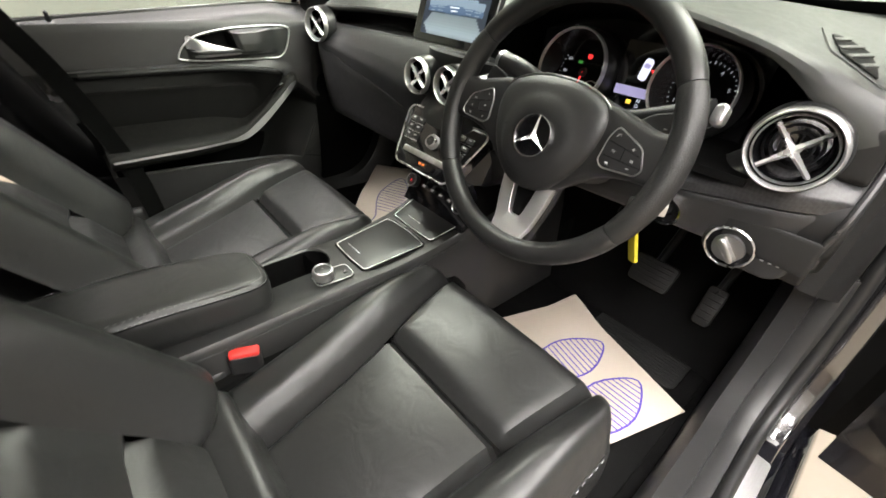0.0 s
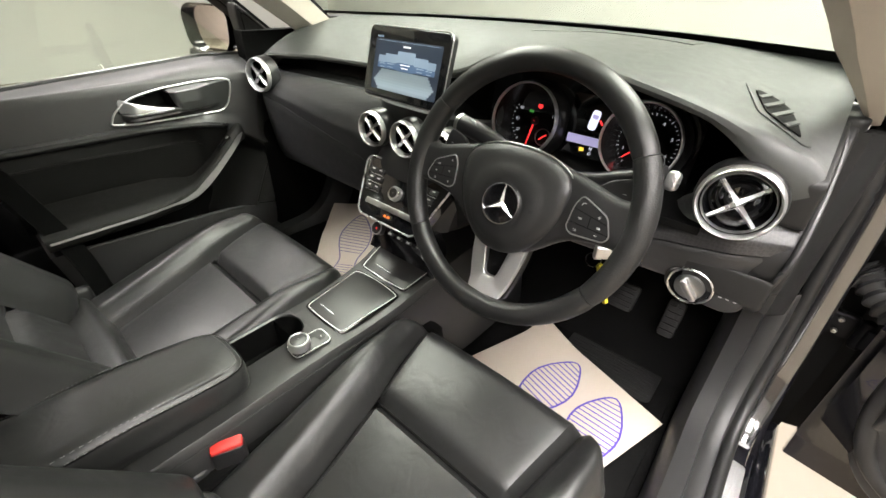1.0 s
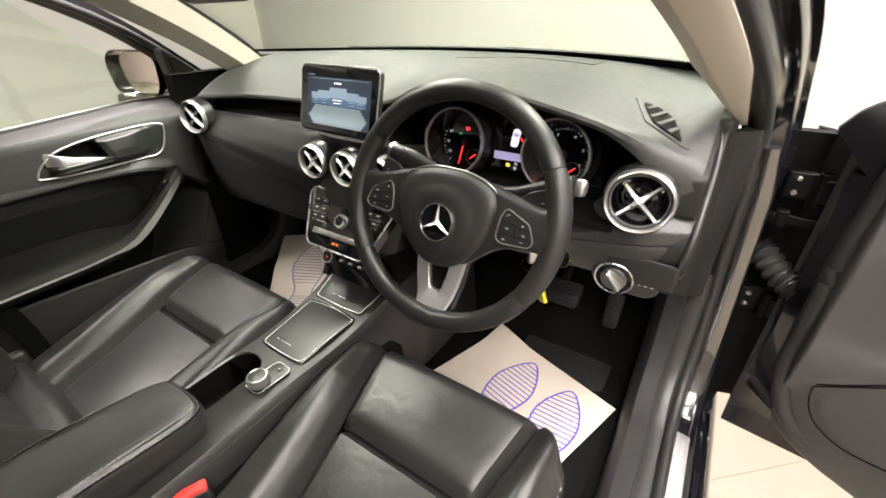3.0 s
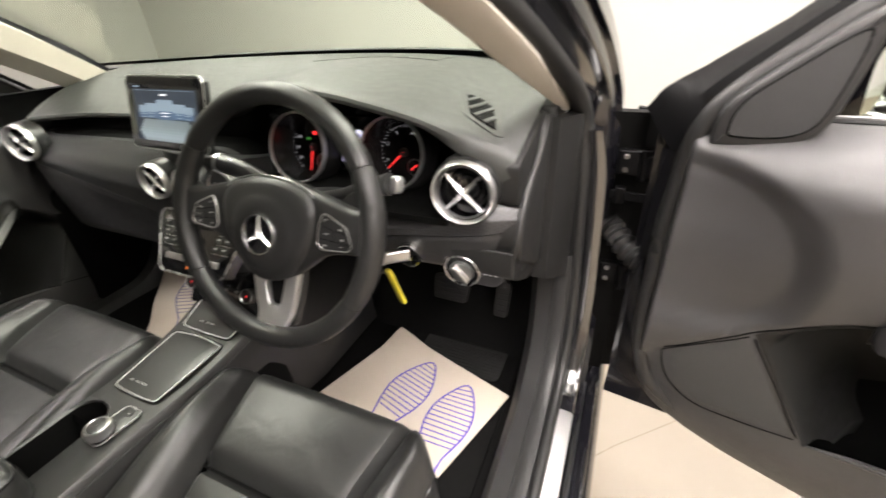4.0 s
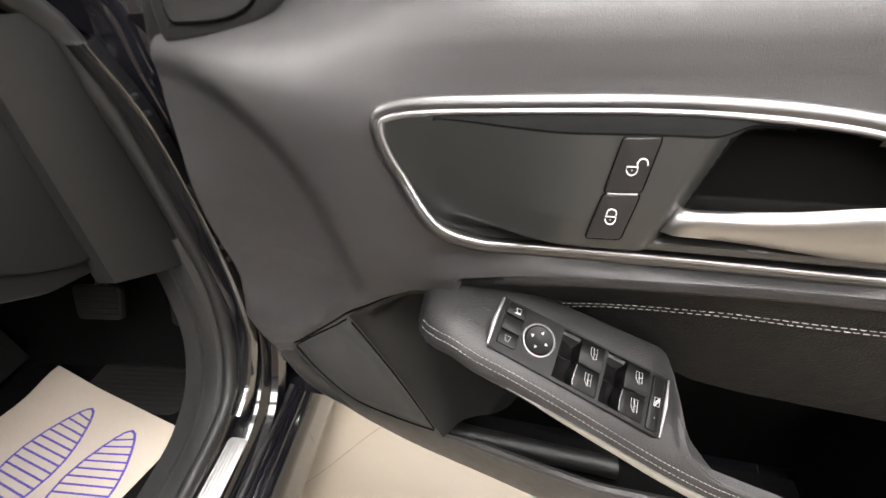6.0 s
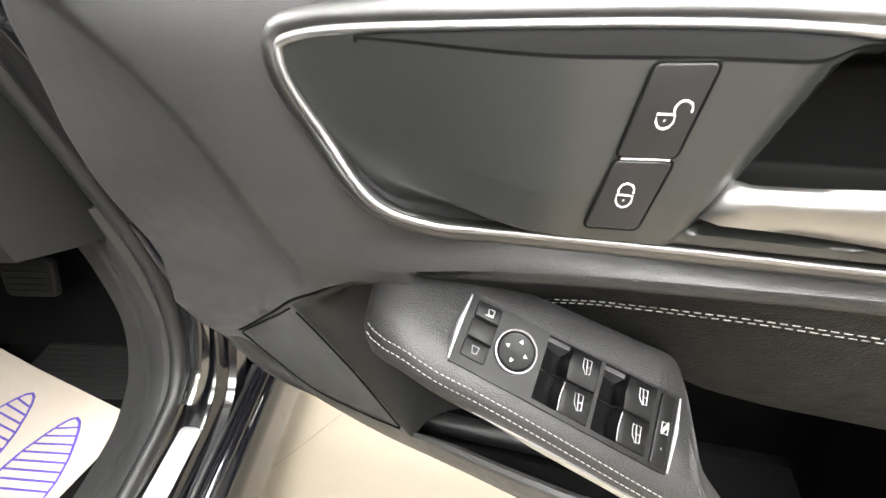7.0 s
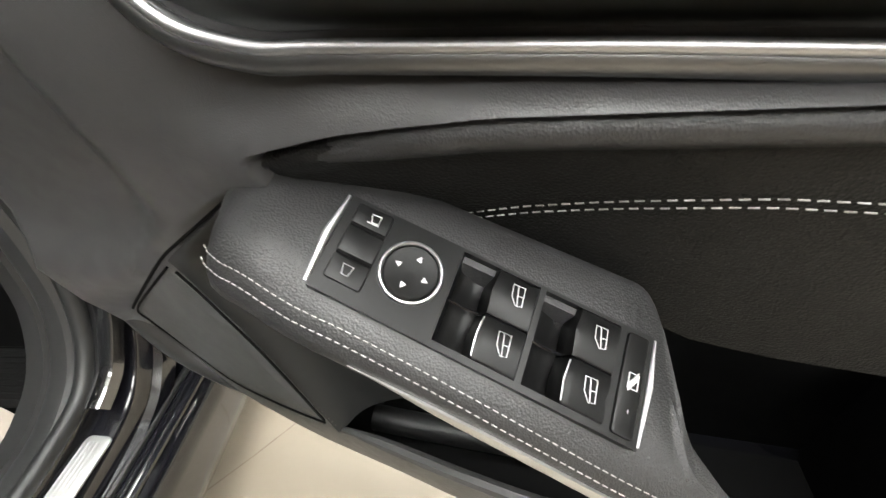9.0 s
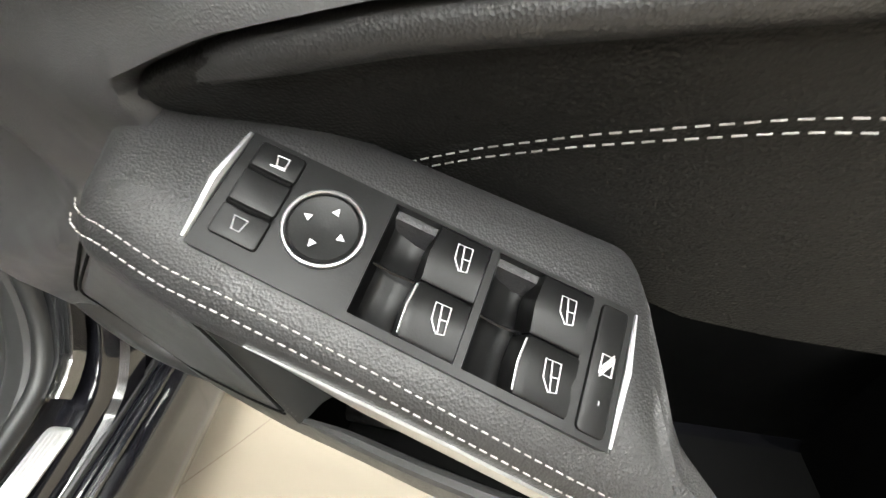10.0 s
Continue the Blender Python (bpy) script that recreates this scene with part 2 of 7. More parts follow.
BRIGHT = mat("bright_chrome", (0.8, 0.8, 0.8), 0.08, 1.0, var=0.04, stain=0.3)
HANDLE = mat("satin_handle_metal", (0.36, 0.355, 0.35), 0.36, 1.0, grain=900, bump=0.02, var=0.05)
DIALRING = mat("bright_dial_ring", (0.75, 0.75, 0.75), 0.5, 1.0, var=0.05)
COVERSKIN = mat("fine_grained_cover_skin", (0.0155, 0.0155, 0.0157), 0.40, grain=1800, bump=0.10, kind="leather", stain=0.12)
EMBLEM = mat("soft_emblem_chrome", (0.78, 0.78, 0.79), 0.24, 1.0, var=0.03, stain=0.1)
BANDMETAL = mat("dull_band_metal", (0.17, 0.17, 0.172), 0.40, 1.0, var=0.03, stain=0.05)
PERF = mat("fine_perforated_cover", (0.020, 0.020, 0.0205), 0.5, grain=1500, bump=0.5, kind="leather")
VENTRING = mat("satin_vent_ring", (0.70, 0.70, 0.70), 0.40, 1.0, var=0.04)
PLATE = mat("satin_grey_plate", (0.022, 0.0232, 0.0224), 0.34, grain=1500, bump=0.06, stain=0.08, spec=0.75)
SILVER = mat("brushed_silver", (0.55, 0.55, 0.55), 0.32, 1.0, grain=800, bump=0.05, var=0.06)
RUBBER = mat("black_rubber", (0.014, 0.014, 0.0142), 0.45, grain=700, bump=0.15)
CARPET = mat("black_carpet", (0.0032, 0.0032, 0.0032), 0.95, grain=700, bump=0.9, var=0.4, spec=0.1)
BEIGE = mat("light_pillar_cloth", (0.50, 0.46, 0.40), 0.85, grain=900, bump=0.3, var=0.05)
PAPER = mat("cream_paper", (0.52, 0.46, 0.385), 0.8, grain=300, bump=0.08, var=0.04)
INK = mat("violet_blue_ink", (0.085, 0.055, 0.40), 0.7, var=0.2, big=60)
PALEINK = mat("grey_violet_ink", (0.16, 0.14, 0.25), 0.7, var=0.2, big=60)
RED = mat("red_plastic", (0.62, 0.035, 0.03), 0.4, var=0.08)
YELLOW = mat("yellow_tag", (0.46, 0.39, 0.025), 0.45, var=0.08)
STITCH = mat("pale_thread", (0.29, 0.28, 0.27), 0.7, var=0.1, big=200)
GREYTHREAD = mat("mid_grey_thread", (0.24, 0.235, 0.23), 0.65, var=0.1, big=200)
DARKTHREAD = mat("dark_grey_thread", (0.06, 0.058, 0.056), 0.6, var=0.1, big=200)
MARK = mat("white_print", (0.60, 0.60, 0.60), 0.6, var=0.05)
GREYBAR = mat("grey_print", (0.30, 0.30, 0.31), 0.6, var=0.05)
FLOOR = mat("worn_beige_floor", (0.20, 0.170, 0.130), 0.5, grain=60, bump=0.06, var=0.08, stain=0.2, big=2.5)
JOINT = mat("dark_floor_joint", (0.16, 0.13, 0.10), 0.9, var=0.4, big=30)
WALL = mat("white_wall_paint", (0.375, 0.38, 0.352), 0.8, grain=80, bump=0.05, var=0.02, big=1.0)
BACKWALL = mat("tan_back_wall", (0.27, 0.225, 0.185), 0.8, grain=60, bump=0.05, var=0.15, big=1.5)
CEIL = mat("white_ceiling_paint", (0.85, 0.85, 0.83), 0.8, var=0.02)
GLASS = pane("green_tinted_glass", (0.94, 0.98, 0.93))
PRIVACY = pane("dark_privacy_glass", (0.16, 0.17, 0.17))
MIRROR = mat("mirror_silver", (0.88, 0.9, 0.9), 0.02, 1.0, var=0.01)
PANELGLOW = glow("ceiling_panel_light", (1.0, 0.985, 0.965), PANEL_GLOW)
creased(LEATHER, 16, 0.55, 0.004)
creased(ARMLEATHER, 70, 0.25, 0.0012)
creased(INSERT, 45, 0.3, 0.0012)
creased(DOORSKIN, 11, 0.25, 0.003)

# ---- the hall ----
def plain_box(name, x0, x1, y0, y1, z0, z1, material, label, category):
    s = [(x, y, z) for x in (x0, x1) for y in (y0, y1) for z in (z0, z1)], [(0, 1, 3, 2), (4, 6, 7, 5), (0, 4, 5, 1), (2, 3, 7, 6), (0, 2, 6, 4), (1, 5, 7, 3)]
    return tagged(part(name, s, material), label, category, kind="structure")


HX, HY0, HY1, HZ = 6.6, -6.4, 4.5, 3.4
ground = plain_box("floor", -HX, HX, HY0, HY1, -0.1, 0.0, FLOOR, "worn beige hall floor with a thin dark joint", "floor")
part("joint", join(tube([Vector((x, y, 0.0004)) for x, y in ((0.5, -0.16), (0.72, 0.075), (0.9, 0.256), (0.97, 0.332), (1.035, 0.392), (1.16, 0.51), (1.42, 0.78), (2.4, 1.8), (6.4, 5.9))], 0.0016, 6, flat=0.2)), JOINT, ground, "thin dark uneven joint line")
plain_box("wall_front", -HX, HX, HY1, HY1 + 0.2, 0, HZ, WALL, "plain white painted hall wall", "wall")
plain_box("wall_left", -HX - 0.2, -HX, HY0, HY1, 0, HZ, WALL, "plain white painted hall wall", "wall")
plain_box("wall_right", HX, HX + 0.2, HY0, HY1, 0, HZ, WALL, "plain white painted hall wall", "wall")
plain_box("wall_back", -HX, HX, HY0 - 0.2, HY0, 0, HZ, BACKWALL, "tan painted back wall of the hall", "wall")
plain_box("ceiling", -HX, HX, HY0, HY1, HZ, HZ + 0.1, CEIL, "white hall ceiling", "ceiling")
lampm = None
for x, ys in ((-1.8, (-3.4, -1.55, 0.3, 2.15)), (1.25, (-3.2, -1.35, 0.5, 2.35)), (3.2, (-3.4, -1.55, 0.3, 2.15))):
    for y in ys:
        m = pose(x, y, HZ - 0.04)
        if lampm is None:
            lampm = thing("ceiling_light", "white framed glowing ceiling light panel", "ceiling light", m, "ceiling light panels")
            part("frame", join(prism(rr(1.30, 1.30, 0.02), 0.0, 0.038, 0.004)), CEIL, lampm)
            part("diffuser", prism(rr(1.22, 1.22, 0.015), -0.006, 0.0, 0), PANELGLOW, lampm, "glowing white diffuser")
        else:
            copy_thing(lampm, m)

# ---- the car: floor, sills, posts, roof, screen ----
car = thing("car_shell", "black car body shell with open driver doorway", "car body", kind="structure")
FZ = 0.235
def footwell(u, v):
    x = -0.74 + 1.48 * u
    y = lerp(v, [(0, -1.6), (0.55, 0.30), (0.8, 0.52), (1, 0.62)])
    z = FZ + 0.33 * ss(0.30, 0.62, y) + 0.25 * ss(0.5, 0.62, y) + 0.055 * ss(-0.08, -0.14, x) * ss(-0.3, -0.15, y)
    return x, y, z
part("floor_pan", slab(footwell, 24, 40, (0, 0, -0.05)), CARPET, car, "black carpeted floor of the footwells")
part("tunnel", grid(lambda u, v: (0.012 + 0.11 * math.cos(math.pi * (1 - u)) * (1.25 - 0.25 * ss(0.1, 0.5, min(u, 1 - u))), -1.5 + 2.0 * v, 0.22 + 0.20 * min(1, 1.6 * math.sin(math.pi * u) ** 0.6)), 20, 16), CARPET, car)

for sg, nm in ((1, "driver"), (-1, "passenger")):
    X = lambda v: sg * v
    # inner sill trim: a broad ledge that sweeps up the post
    line = curve([(0.765, -1.3, 0.335), (0.765, -0.5, 0.325), (0.765, 0.02, 0.320), (0.762, 0.17, 0.345), (0.762, 0.245, 0.43), (0.76, 0.272, 0.54), (0.757, 0.28, 0.655)], 40)
    rows = []
    for p in line:
        i = line.index(p)
        t = (line[min(i + 1, 39)] - line[max(i - 1, 0)]).normalized()
        nrm = Vector((0, -t.z, t.y))
        if nrm.z < 0 and t.y > 0:
            nrm = -nrm
        prof = [(-0.075, -0.10), (-0.068, -0.03), (-0.05, -0.004), (-0.015, 0.004), (-0.012, -0.002), (0.0, 0.004), (0.018, 0.002), (0.026, -0.006), (0.028, -0.04), (0.0, -0.06)]
        rows.append([(X(p.x + a), p.y + nrm.y * b, p.z + nrm.z * b) for a, b in prof])
    part("sill_trim", rings(rows), GREYPLASTIC, car, "dark grey grained sill trim")
    # rubber seal round the opening
    seal = curve([(0.797, -1.3, 0.335), (0.797, -0.3, 0.325), (0.797, 0.10, 0.327), (0.797, 0.225, 0.38), (0.796, 0.285, 0.53), (0.788, 0.292, 0.68), (0.779, 0.288, 0.85), (0.765, 0.265, 0.98), (0.722, 0.09, 1.095), (0.64, -0.20, 1.235), (0.585, -0.45, 1.33), (0.575, -0.9, 1.37)], 70)
    part("door_seal", tube([(X(p.x), p.y, p.z) for p in seal], lambda s_: 0.0125 + 0.005 * ss(0.50, 0.60, s_), 12), RUBBER, car, "black rubber door seal")
    # painted sill and post outside the seal
    outer = curve([(0.855, -1.3, 0.28), (0.855, -0.3, 0.27), (0.855, 0.12, 0.272), (0.85, 0.26, 0.32), (0.84, 0.325, 0.5), (0.832, 0.335, 0.7), (0.825, 0.335, 0.9), (0.80, 0.30, 1.0), (0.757, 0.12, 1.125), (0.68, -0.17, 1.27), (0.63, -0.44, 1.37), (0.62, -0.9, 1.405)], 70)
    rows = []
    for a, b in zip(seal, outer):
        e = b - a
        e = Vector((0, e.y, e.z)).normalized()
        rows.append([(X(a.x + p), a.y + e.y * q, a.z + e.z * q) for p, q in ((-0.03, 0.004), (0.0, 0.006), (0.005, 0.030), (0.010, 0.036), (0.034, 0.040), (0.041, 0.042), (0.044, 0.047), (0.047, 0.072), (0.058, 0.078), (0.058, 0.11), (-0.03, 0.09))])
    part("door_frame", rings(rows), PAINT, car, "gloss black painted door aperture")
    if sg > 0:
        # polished strip between the seal and the hinge post, facing rearwards
        strip_ = curve([(0.800, 0.172, 0.338), (0.800, 0.200, 0.352), (0.800, 0.226, 0.376), (0.800, 0.272, 0.455), (0.799, 0.287, 0.56), (0.793, 0.290, 0.70), (0.784, 0.284, 0.85), (0.776, 0.270, 0.94)], 50)
        rows = []
        for k, p in enumerate(strip_):
            t = (strip_[min(k + 1, 49)] - strip_[max(k - 1, 0)]).normalized()
            e = Vector((0, -t.z, t.y))
            wd = lerp(k / 49, [(0, 0.030), (0.25, 0.034), (0.4, 0.040), (0.85, 0.042), (1, 0.03)])
            rows.append([(p.x + a, p.y + e.y * b, p.z + e.z * b) for a, b in ((0.004, 0.001), (0.012, 0.003), (wd - 0.006, 0.003), (wd, 0.0), (wd, -0.02), (0.004, -0.02))])
        part("polished_strip", rings(rows), POLISHED, car, "polished black strip of the door aperture")
    part("outer_sill", slab(lambda u, v: (X(lerp(v, [(0, 0.842), (0.15, 0.872), (0.35, 0.895), (0.5, 0.905), (0.8, 0.900), (1, 0.885)])), -1.3 + 1.75 * u, lerp(v, [(0, 0.252), (0.15, 0.250), (0.35, 0.240), (0.5, 0.215), (0.8, 0.12), (1, 0.085)])), 20, 16, (X(-0.03), 0, 0.0)), PAINT, car, "gloss black painted sill")
    if sg > 0:
        for k in range(3):
            part("sill_ridge", tube([Vector((0.853 + 0.015 * k, -1.2, 0.2545 - 0.003 * k)), Vector((0.853 + 0.015 * k, 0.30, 0.2545 - 0.003 * k))], (0.006, 0.0035, 0.005)[k], 8), (RUBBER, PAINT, PAINT)[k], car, "black ridge along the sill")
        plate = part("sill_plate", place(prism(rr(0.035, 0.55, 0.008), 0, 0.004, 0.0015), pose(0.823, -0.122, 0.2955, 0, 7, 0)), DIALRING, car, "ribbed silver sill plate")
        for k in range(5):
            part("rib", place(box(0.0025, 0.16, 0.002, 0.0006), pose(0.808 + 0.0055 * k, 0.064, 0.3013 - 0.0007 * k)), DIALRING, plate)
        for k in range(7):
            part("lettering_bar", place(box(0.012, 0.012 if k % 2 else 0.009, 0.0008, 0.0003), pose(0.820, -0.06 - 0.02 * k, 0.3002, 0, 7, 0)), GREYBAR, plate, "grey bar of lettering")
    # front wing and scuttle
    part("front_wing", slab(lambda u, v: (X(0.89 - 0.03 * (u - 0.3) ** 2 - 0.10 * v ** 4), 0.36 + 1.25 * u, 0.2 + (0.80 - 0.12 * u * u) * v), 16, 14, (X(-0.02), 0, 0)), PAINT, car, "gloss black front wing")
    # A-pillar: light inside trim and painted outside
    base, top = Vector((0.737, 0.25, 0.982)), Vector((0.540, -0.42, 1.315))
    pil = curve([base.lerp(top, 0.0), base.lerp(top, 0.35) + Vector((0.006, 0, 0.022)), base.lerp(top, 0.7) + Vector((0.004, 0, 0.018)), top], 16)
    rows = []
    for k, p in enumerate(pil):
        p = p + Vector((0, 0 if sg > 0 else 0.045, 0))
        w = (0.030 + 0.012 * (k / 15)) * (0.25 + 0.75 * min(1, k / 4) if sg > 0 else 1.75)
        rows.append([(X(p.x + a * w), p.y + b * w, p.z + c * w) for a, b, c in ((1.0, -0.2, -0.25), (0.6, -0.75, -0.25), (-0.4, -0.85, -0.4), (-1.15, -0.1, -0.2), (-1.2, 0.8, 0.35), (0.6, 0.9, 0.9))])
    part("pillar_trim", rings(rows), BEIGE, car, "light beige A-pillar trim")
    part("pillar", rings([[(X(p.x + a), p.y + b, p.z + c) for a, b, c in ((0.03, 0.02, 0.0), (0.005, 0.055, 0.03), (0.0, 0.10, 0.06), (0.055, 0.06, 0.04))] for p in curve([base + Vector((0.02, 0.06, -0.05)), base.lerp(top, 0.4) + Vector((0.01, 0, 0.02)), top], 14)]), PAINT, car, "gloss black A-pillar")
    # B-pillar and closed rear side
    part("rear_pillar", slab(lambda u, v: (X(lerp(v, [(0, 0.79), (0.6, 0.77), (1, 0.62)])), -1.02 + 0.14 * u - 0.10 * v, 0.3 + 1.07 * v), 6, 20, (X(0.06), 0, 0)), GREYPLASTIC, car)
    part("rear_window", slab(lambda u, v: (X(0.735 - 0.10 * v), -2.3 + 1.30 * u, 0.98 + 0.40 * v), 4, 4, (X(0.006), 0, 0)), PRIVACY, car, "dark privacy glass of the rear door")
    part("rear_side", slab(lambda u, v: (X(0.75), -2.3 + 1.28 * u, 0.25 + 0.73 * v), 4, 4, (X(0.1), 0, 0)), DOORSKIN, car)

part("roof_lining", slab(lambda u, v: ((-0.66 + 1.32 * u) * (0.94 + 0.06 * v), -2.3 + 1.98 * v, 1.385 + 0.055 * (1 - (2 * u - 1) ** 2) - 0.05 * (v ** 6)), 14, 14, (0, 0, 0.04)), BEIGE, car, "light cloth roof lining under the roof")
part("tailgate_glass", slab(lambda u, v: (-0.68 + 1.36 * u, -2.42 + 0.14 * v, 0.95 + 0.46 * v), 4, 4, (0, -0.006, 0)), PRIVACY, car, "dark rear window")
part("tailgate", slab(lambda u, v: (-0.75 + 1.5 * u, -2.45, 0.25 + 0.71 * v), 4, 4, (0, -0.05, 0)), PAINT, car, "black tailgate")
part("rear_seat_back", slab(lambda u, v: (-0.7 + 1.4 * u, -1.75 - 0.2 * v, 0.3 + 0.75 * v), 6, 6, (0, -0.1, 0)), LEATHER, car, "black rear seat")
part("roof", slab(lambda u, v: ((-0.68 + 1.36 * u) * (0.94 + 0.06 * v), -2.36 + 2.05 * v, 1.432 + 0.055 * (1 - (2 * u - 1) ** 2) - 0.05 * (v ** 6)), 14, 14, (0, 0, 0.012)), PAINT, car, "gloss black roof skin")
ybase = lambda x: 0.665 - 0.62 * x * x
def screen_pt(u, v):
    x = (-0.735 + 1.47 * u) * (1 - 0.17 * v)
    y0 = ybase(-0.735 + 1.47 * u)
    return x, y0 + (-0.30 - 0.10 * (1 - (2 * u - 1) ** 2) - y0) * v, 1.045 + 0.33 * v + 0.03 * math.sin(math.pi * v) + 0.03 * v * (1 - (2 * u - 1) ** 2)
glass = part("windscreen", slab(screen_pt, 24, 10, (0, 0.002, 0.004)), GLASS, car, "clear curved windscreen")
part("screen_band", slab(lambda u, v: (lambda p: (p[0], p[1] - 0.004, p[2]))(screen_pt(u, v * (0.020 + 0.025 * u * u))), 30, 3, (0, 0.003, 0.0)), DEEP, car, "black band along the windscreen foot")
part("scuttle", slab(lambda u, v: (-0.78 + 1.56 * u, ybase(-0.78 + 1.56 * u) + 0.01 + 0.16 * v, 1.035 - 0.02 * v + 0.012 * math.sin(v * math.pi)), 24, 6, (0, 0, -0.03)), RUBBER, car, "dark plastic cowl below the windscreen")
part("bonnet", slab(lambda u, v: ((-0.80 + 1.6 * u) * (1 - 0.05 * v), ybase(-0.8 + 1.6 * u) + 0.17 + (1.55 - ybase(-0.8 + 1.6 * u)) * v, 0.985 - 0.06 * v - 0.16 * v ** 3 + 0.02 * math.cos((u - 0.5) * 3)), 18, 12, (0, 0, -0.02)), PAINT, car, "gloss black bonnet")
for x0, x1, dy in ((-0.52, 0.12, 0.07), (0.02, 0.62, 0.09)):
    w = tube([Vector((x0 + (x1 - x0) * k / 12, ybase(x0 + (x1 - x0) * k / 12) + dy, 1.047)) for k in range(13)], 0.007, 6)
    part("wiper", w, RUBBER, car, "black wiper blade")

# hinge gap: hinges, strap, bellows and bolts
for z in (0.60, 0.865):
    part("hinge", join(place(box(0.045, 0.02, 0.05, 0.004), Matrix.Translation((0.862, 0.335, z))), place(lathe([(0.009, -0.032), (0.011, -0.03), (0.011, 0.03), (0.009, 0.032)], 12), Matrix.Translation((0.893, 0.318, z))), place(box(0.04, 0.014, 0.042, 0.004), pose(0.913, 0.305, z, 0, 0, -12))), FRAMEBLACK, car, "black painted door hinge")
    for dz in (-0.014, 0.014):
        part("bolt", place(lathe([(0.0055, 0), (0.0055, 0.004), (0.004, 0.006), (0.001, 0.006)], 6), facing((0.857, 0.3245, z + dz), (1, 0, 0), (0, 0, 1))), HANDLE, car, "bright bolt head")
part("check_strap", join(place(box(0.10, 0.008, 0.018, 0.002), pose(0.885, 0.322, 0.795, 0, 0, -8)), place(box(0.02, 0.02, 0.035, 0.003), Matrix.Translation((0.855, 0.328, 0.795)))), FRAMEBLACK, car, "black door check strap")
part("cable_bellows", tube([Vector(p) for p in curve([(0.840, 0.350, 0.715), (0.858, 0.338, 0.703), (0.895, 0.298, 0.680), (0.925, 0.275, 0.668)], 57)], lambda s: 0.025 + 0.004 * math.cos(s * 2 * math.pi * 9), 18), RUBBER, car, "corrugated black rubber cable bellows")
# dull near-black instead of gloss paint: shade of the enclosed hinge gap
part("wing_return", slab(lambda u, v: (0.862 + 0.09 * u, 0.372 + 0.03 * u, 0.26 + (0.705 - 0.02 * u) * v), 4, 8, (0, 0.02, 0)), DEEP, car, "edge of the wing behind the hinges, blackened for shade")
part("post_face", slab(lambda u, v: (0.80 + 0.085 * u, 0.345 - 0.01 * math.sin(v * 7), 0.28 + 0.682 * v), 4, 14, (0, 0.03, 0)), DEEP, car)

part("kick_panel", slab(lambda u, v: (-0.752, 0.02 + 0.66 * u, 0.2 + 0.80 * v), 4, 4, (-0.05, 0, 0)), CARPET, car, "dark kick panel")
part("kick_panel", slab(lambda u, v: (0.715, 0.30 + 0.36 * u, 0.2 + 0.70 * v), 4, 4, (0.03, 0, 0)), CARPET, car, "dark kick panel")

# ---- dashboard ----
dash = thing("dashboard", "black soft-skinned car dashboard with woven-look trim", "dashboard")
zfp = [(-0.74, 0.945), (-0.55, 0.955), (-0.2, 0.965), (0.0, 0.975), (0.1, 1.0), (0.2, 1.042), (0.3, 1.055), (0.42, 1.042), (0.54, 1.017), (0.63, 0.989), (0.70, 0.957), (0.74, 0.95)]
yfp = [(-0.74, 0.0), (-0.66, 0.05), (-0.5, 0.10), (0.0, 0.10), (0.1, 0.06), (0.22, 0.0), (0.5, -0.005), (0.62, 0.0), (0.70, 0.02), (0.74, 0.03)]
ZF = lambda x: soft(x, zfp, 0.035)
YF = lambda x: soft(x, yfp, 0.035)
def DZ(x, s):
    drop = 0.045 * ss(0.655, 0.725, -x) ** 2 + 0.010 * ss(0.686, 0.704, x) ** 2
    k = ss(0.42, 0.60, x)
    return 1.046 + (ZF(x) - 1.046) * ((0.35 * s + 0.65 * s ** 3) * (1 - k) + k * s) + 0.010 * math.sin(math.pi * s) * (1 - ss(0.45, 0.66, abs(x))) - drop
def dtop(u, v):
    x = -0.722 + 1.424 * u
    yb, yf, zf = ybase(x) + 0.005, YF(x), ZF(x)
    if v <= 0.8:
        s = v / 0.8
        z = DZ(x, s)
        return x, yb + (yf + 0.012 - yb) * s, z
    k = (v - 0.8) / 0.2 * 4
    off = lerp(k, [(0, 0.0), (1, -0.007), (2, -0.009), (3, -0.004), (4, 0.05)])
    dz = lerp(k, [(0, 0.0), (1, -0.003), (2, -0.009), (3, -0.016), (4, -0.024)]) * (1 + 2.4 * ss(0.55, 0.69, x))
    return x, yf + 0.012 + off, zf + dz - 0.045 * ss(0.655, 0.725, -x) ** 2 - 0.010 * ss(0.686, 0.704, x) ** 2
part("dash_top", grid(dtop, 72, 40), DASHPAD, dash, "grey-black soft dash top pad")
zt = lambda x: soft(x, [(-0.72, 0.893), (-0.2, 0.905), (0.05, 0.905), (0.13, 0.85), (0.55, 0.85), (0.60, 0.905), (0.72, 0.89)], 0.02)
DH = lambda x: ss(0.08, 0.16, x) * (1 - ss(0.56, 0.62, x))
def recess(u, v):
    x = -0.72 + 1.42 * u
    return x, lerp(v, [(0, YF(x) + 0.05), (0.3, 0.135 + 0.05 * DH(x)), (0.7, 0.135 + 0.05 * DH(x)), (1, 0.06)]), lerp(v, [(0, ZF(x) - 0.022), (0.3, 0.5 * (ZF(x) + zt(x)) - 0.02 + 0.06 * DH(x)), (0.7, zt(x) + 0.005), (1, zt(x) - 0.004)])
# near-black sheet that stands in for the shade below the pad
part("shadow_gap", grid(recess, 60, 8), DEEP, dash, "black sheet painting the shade below the top pad")
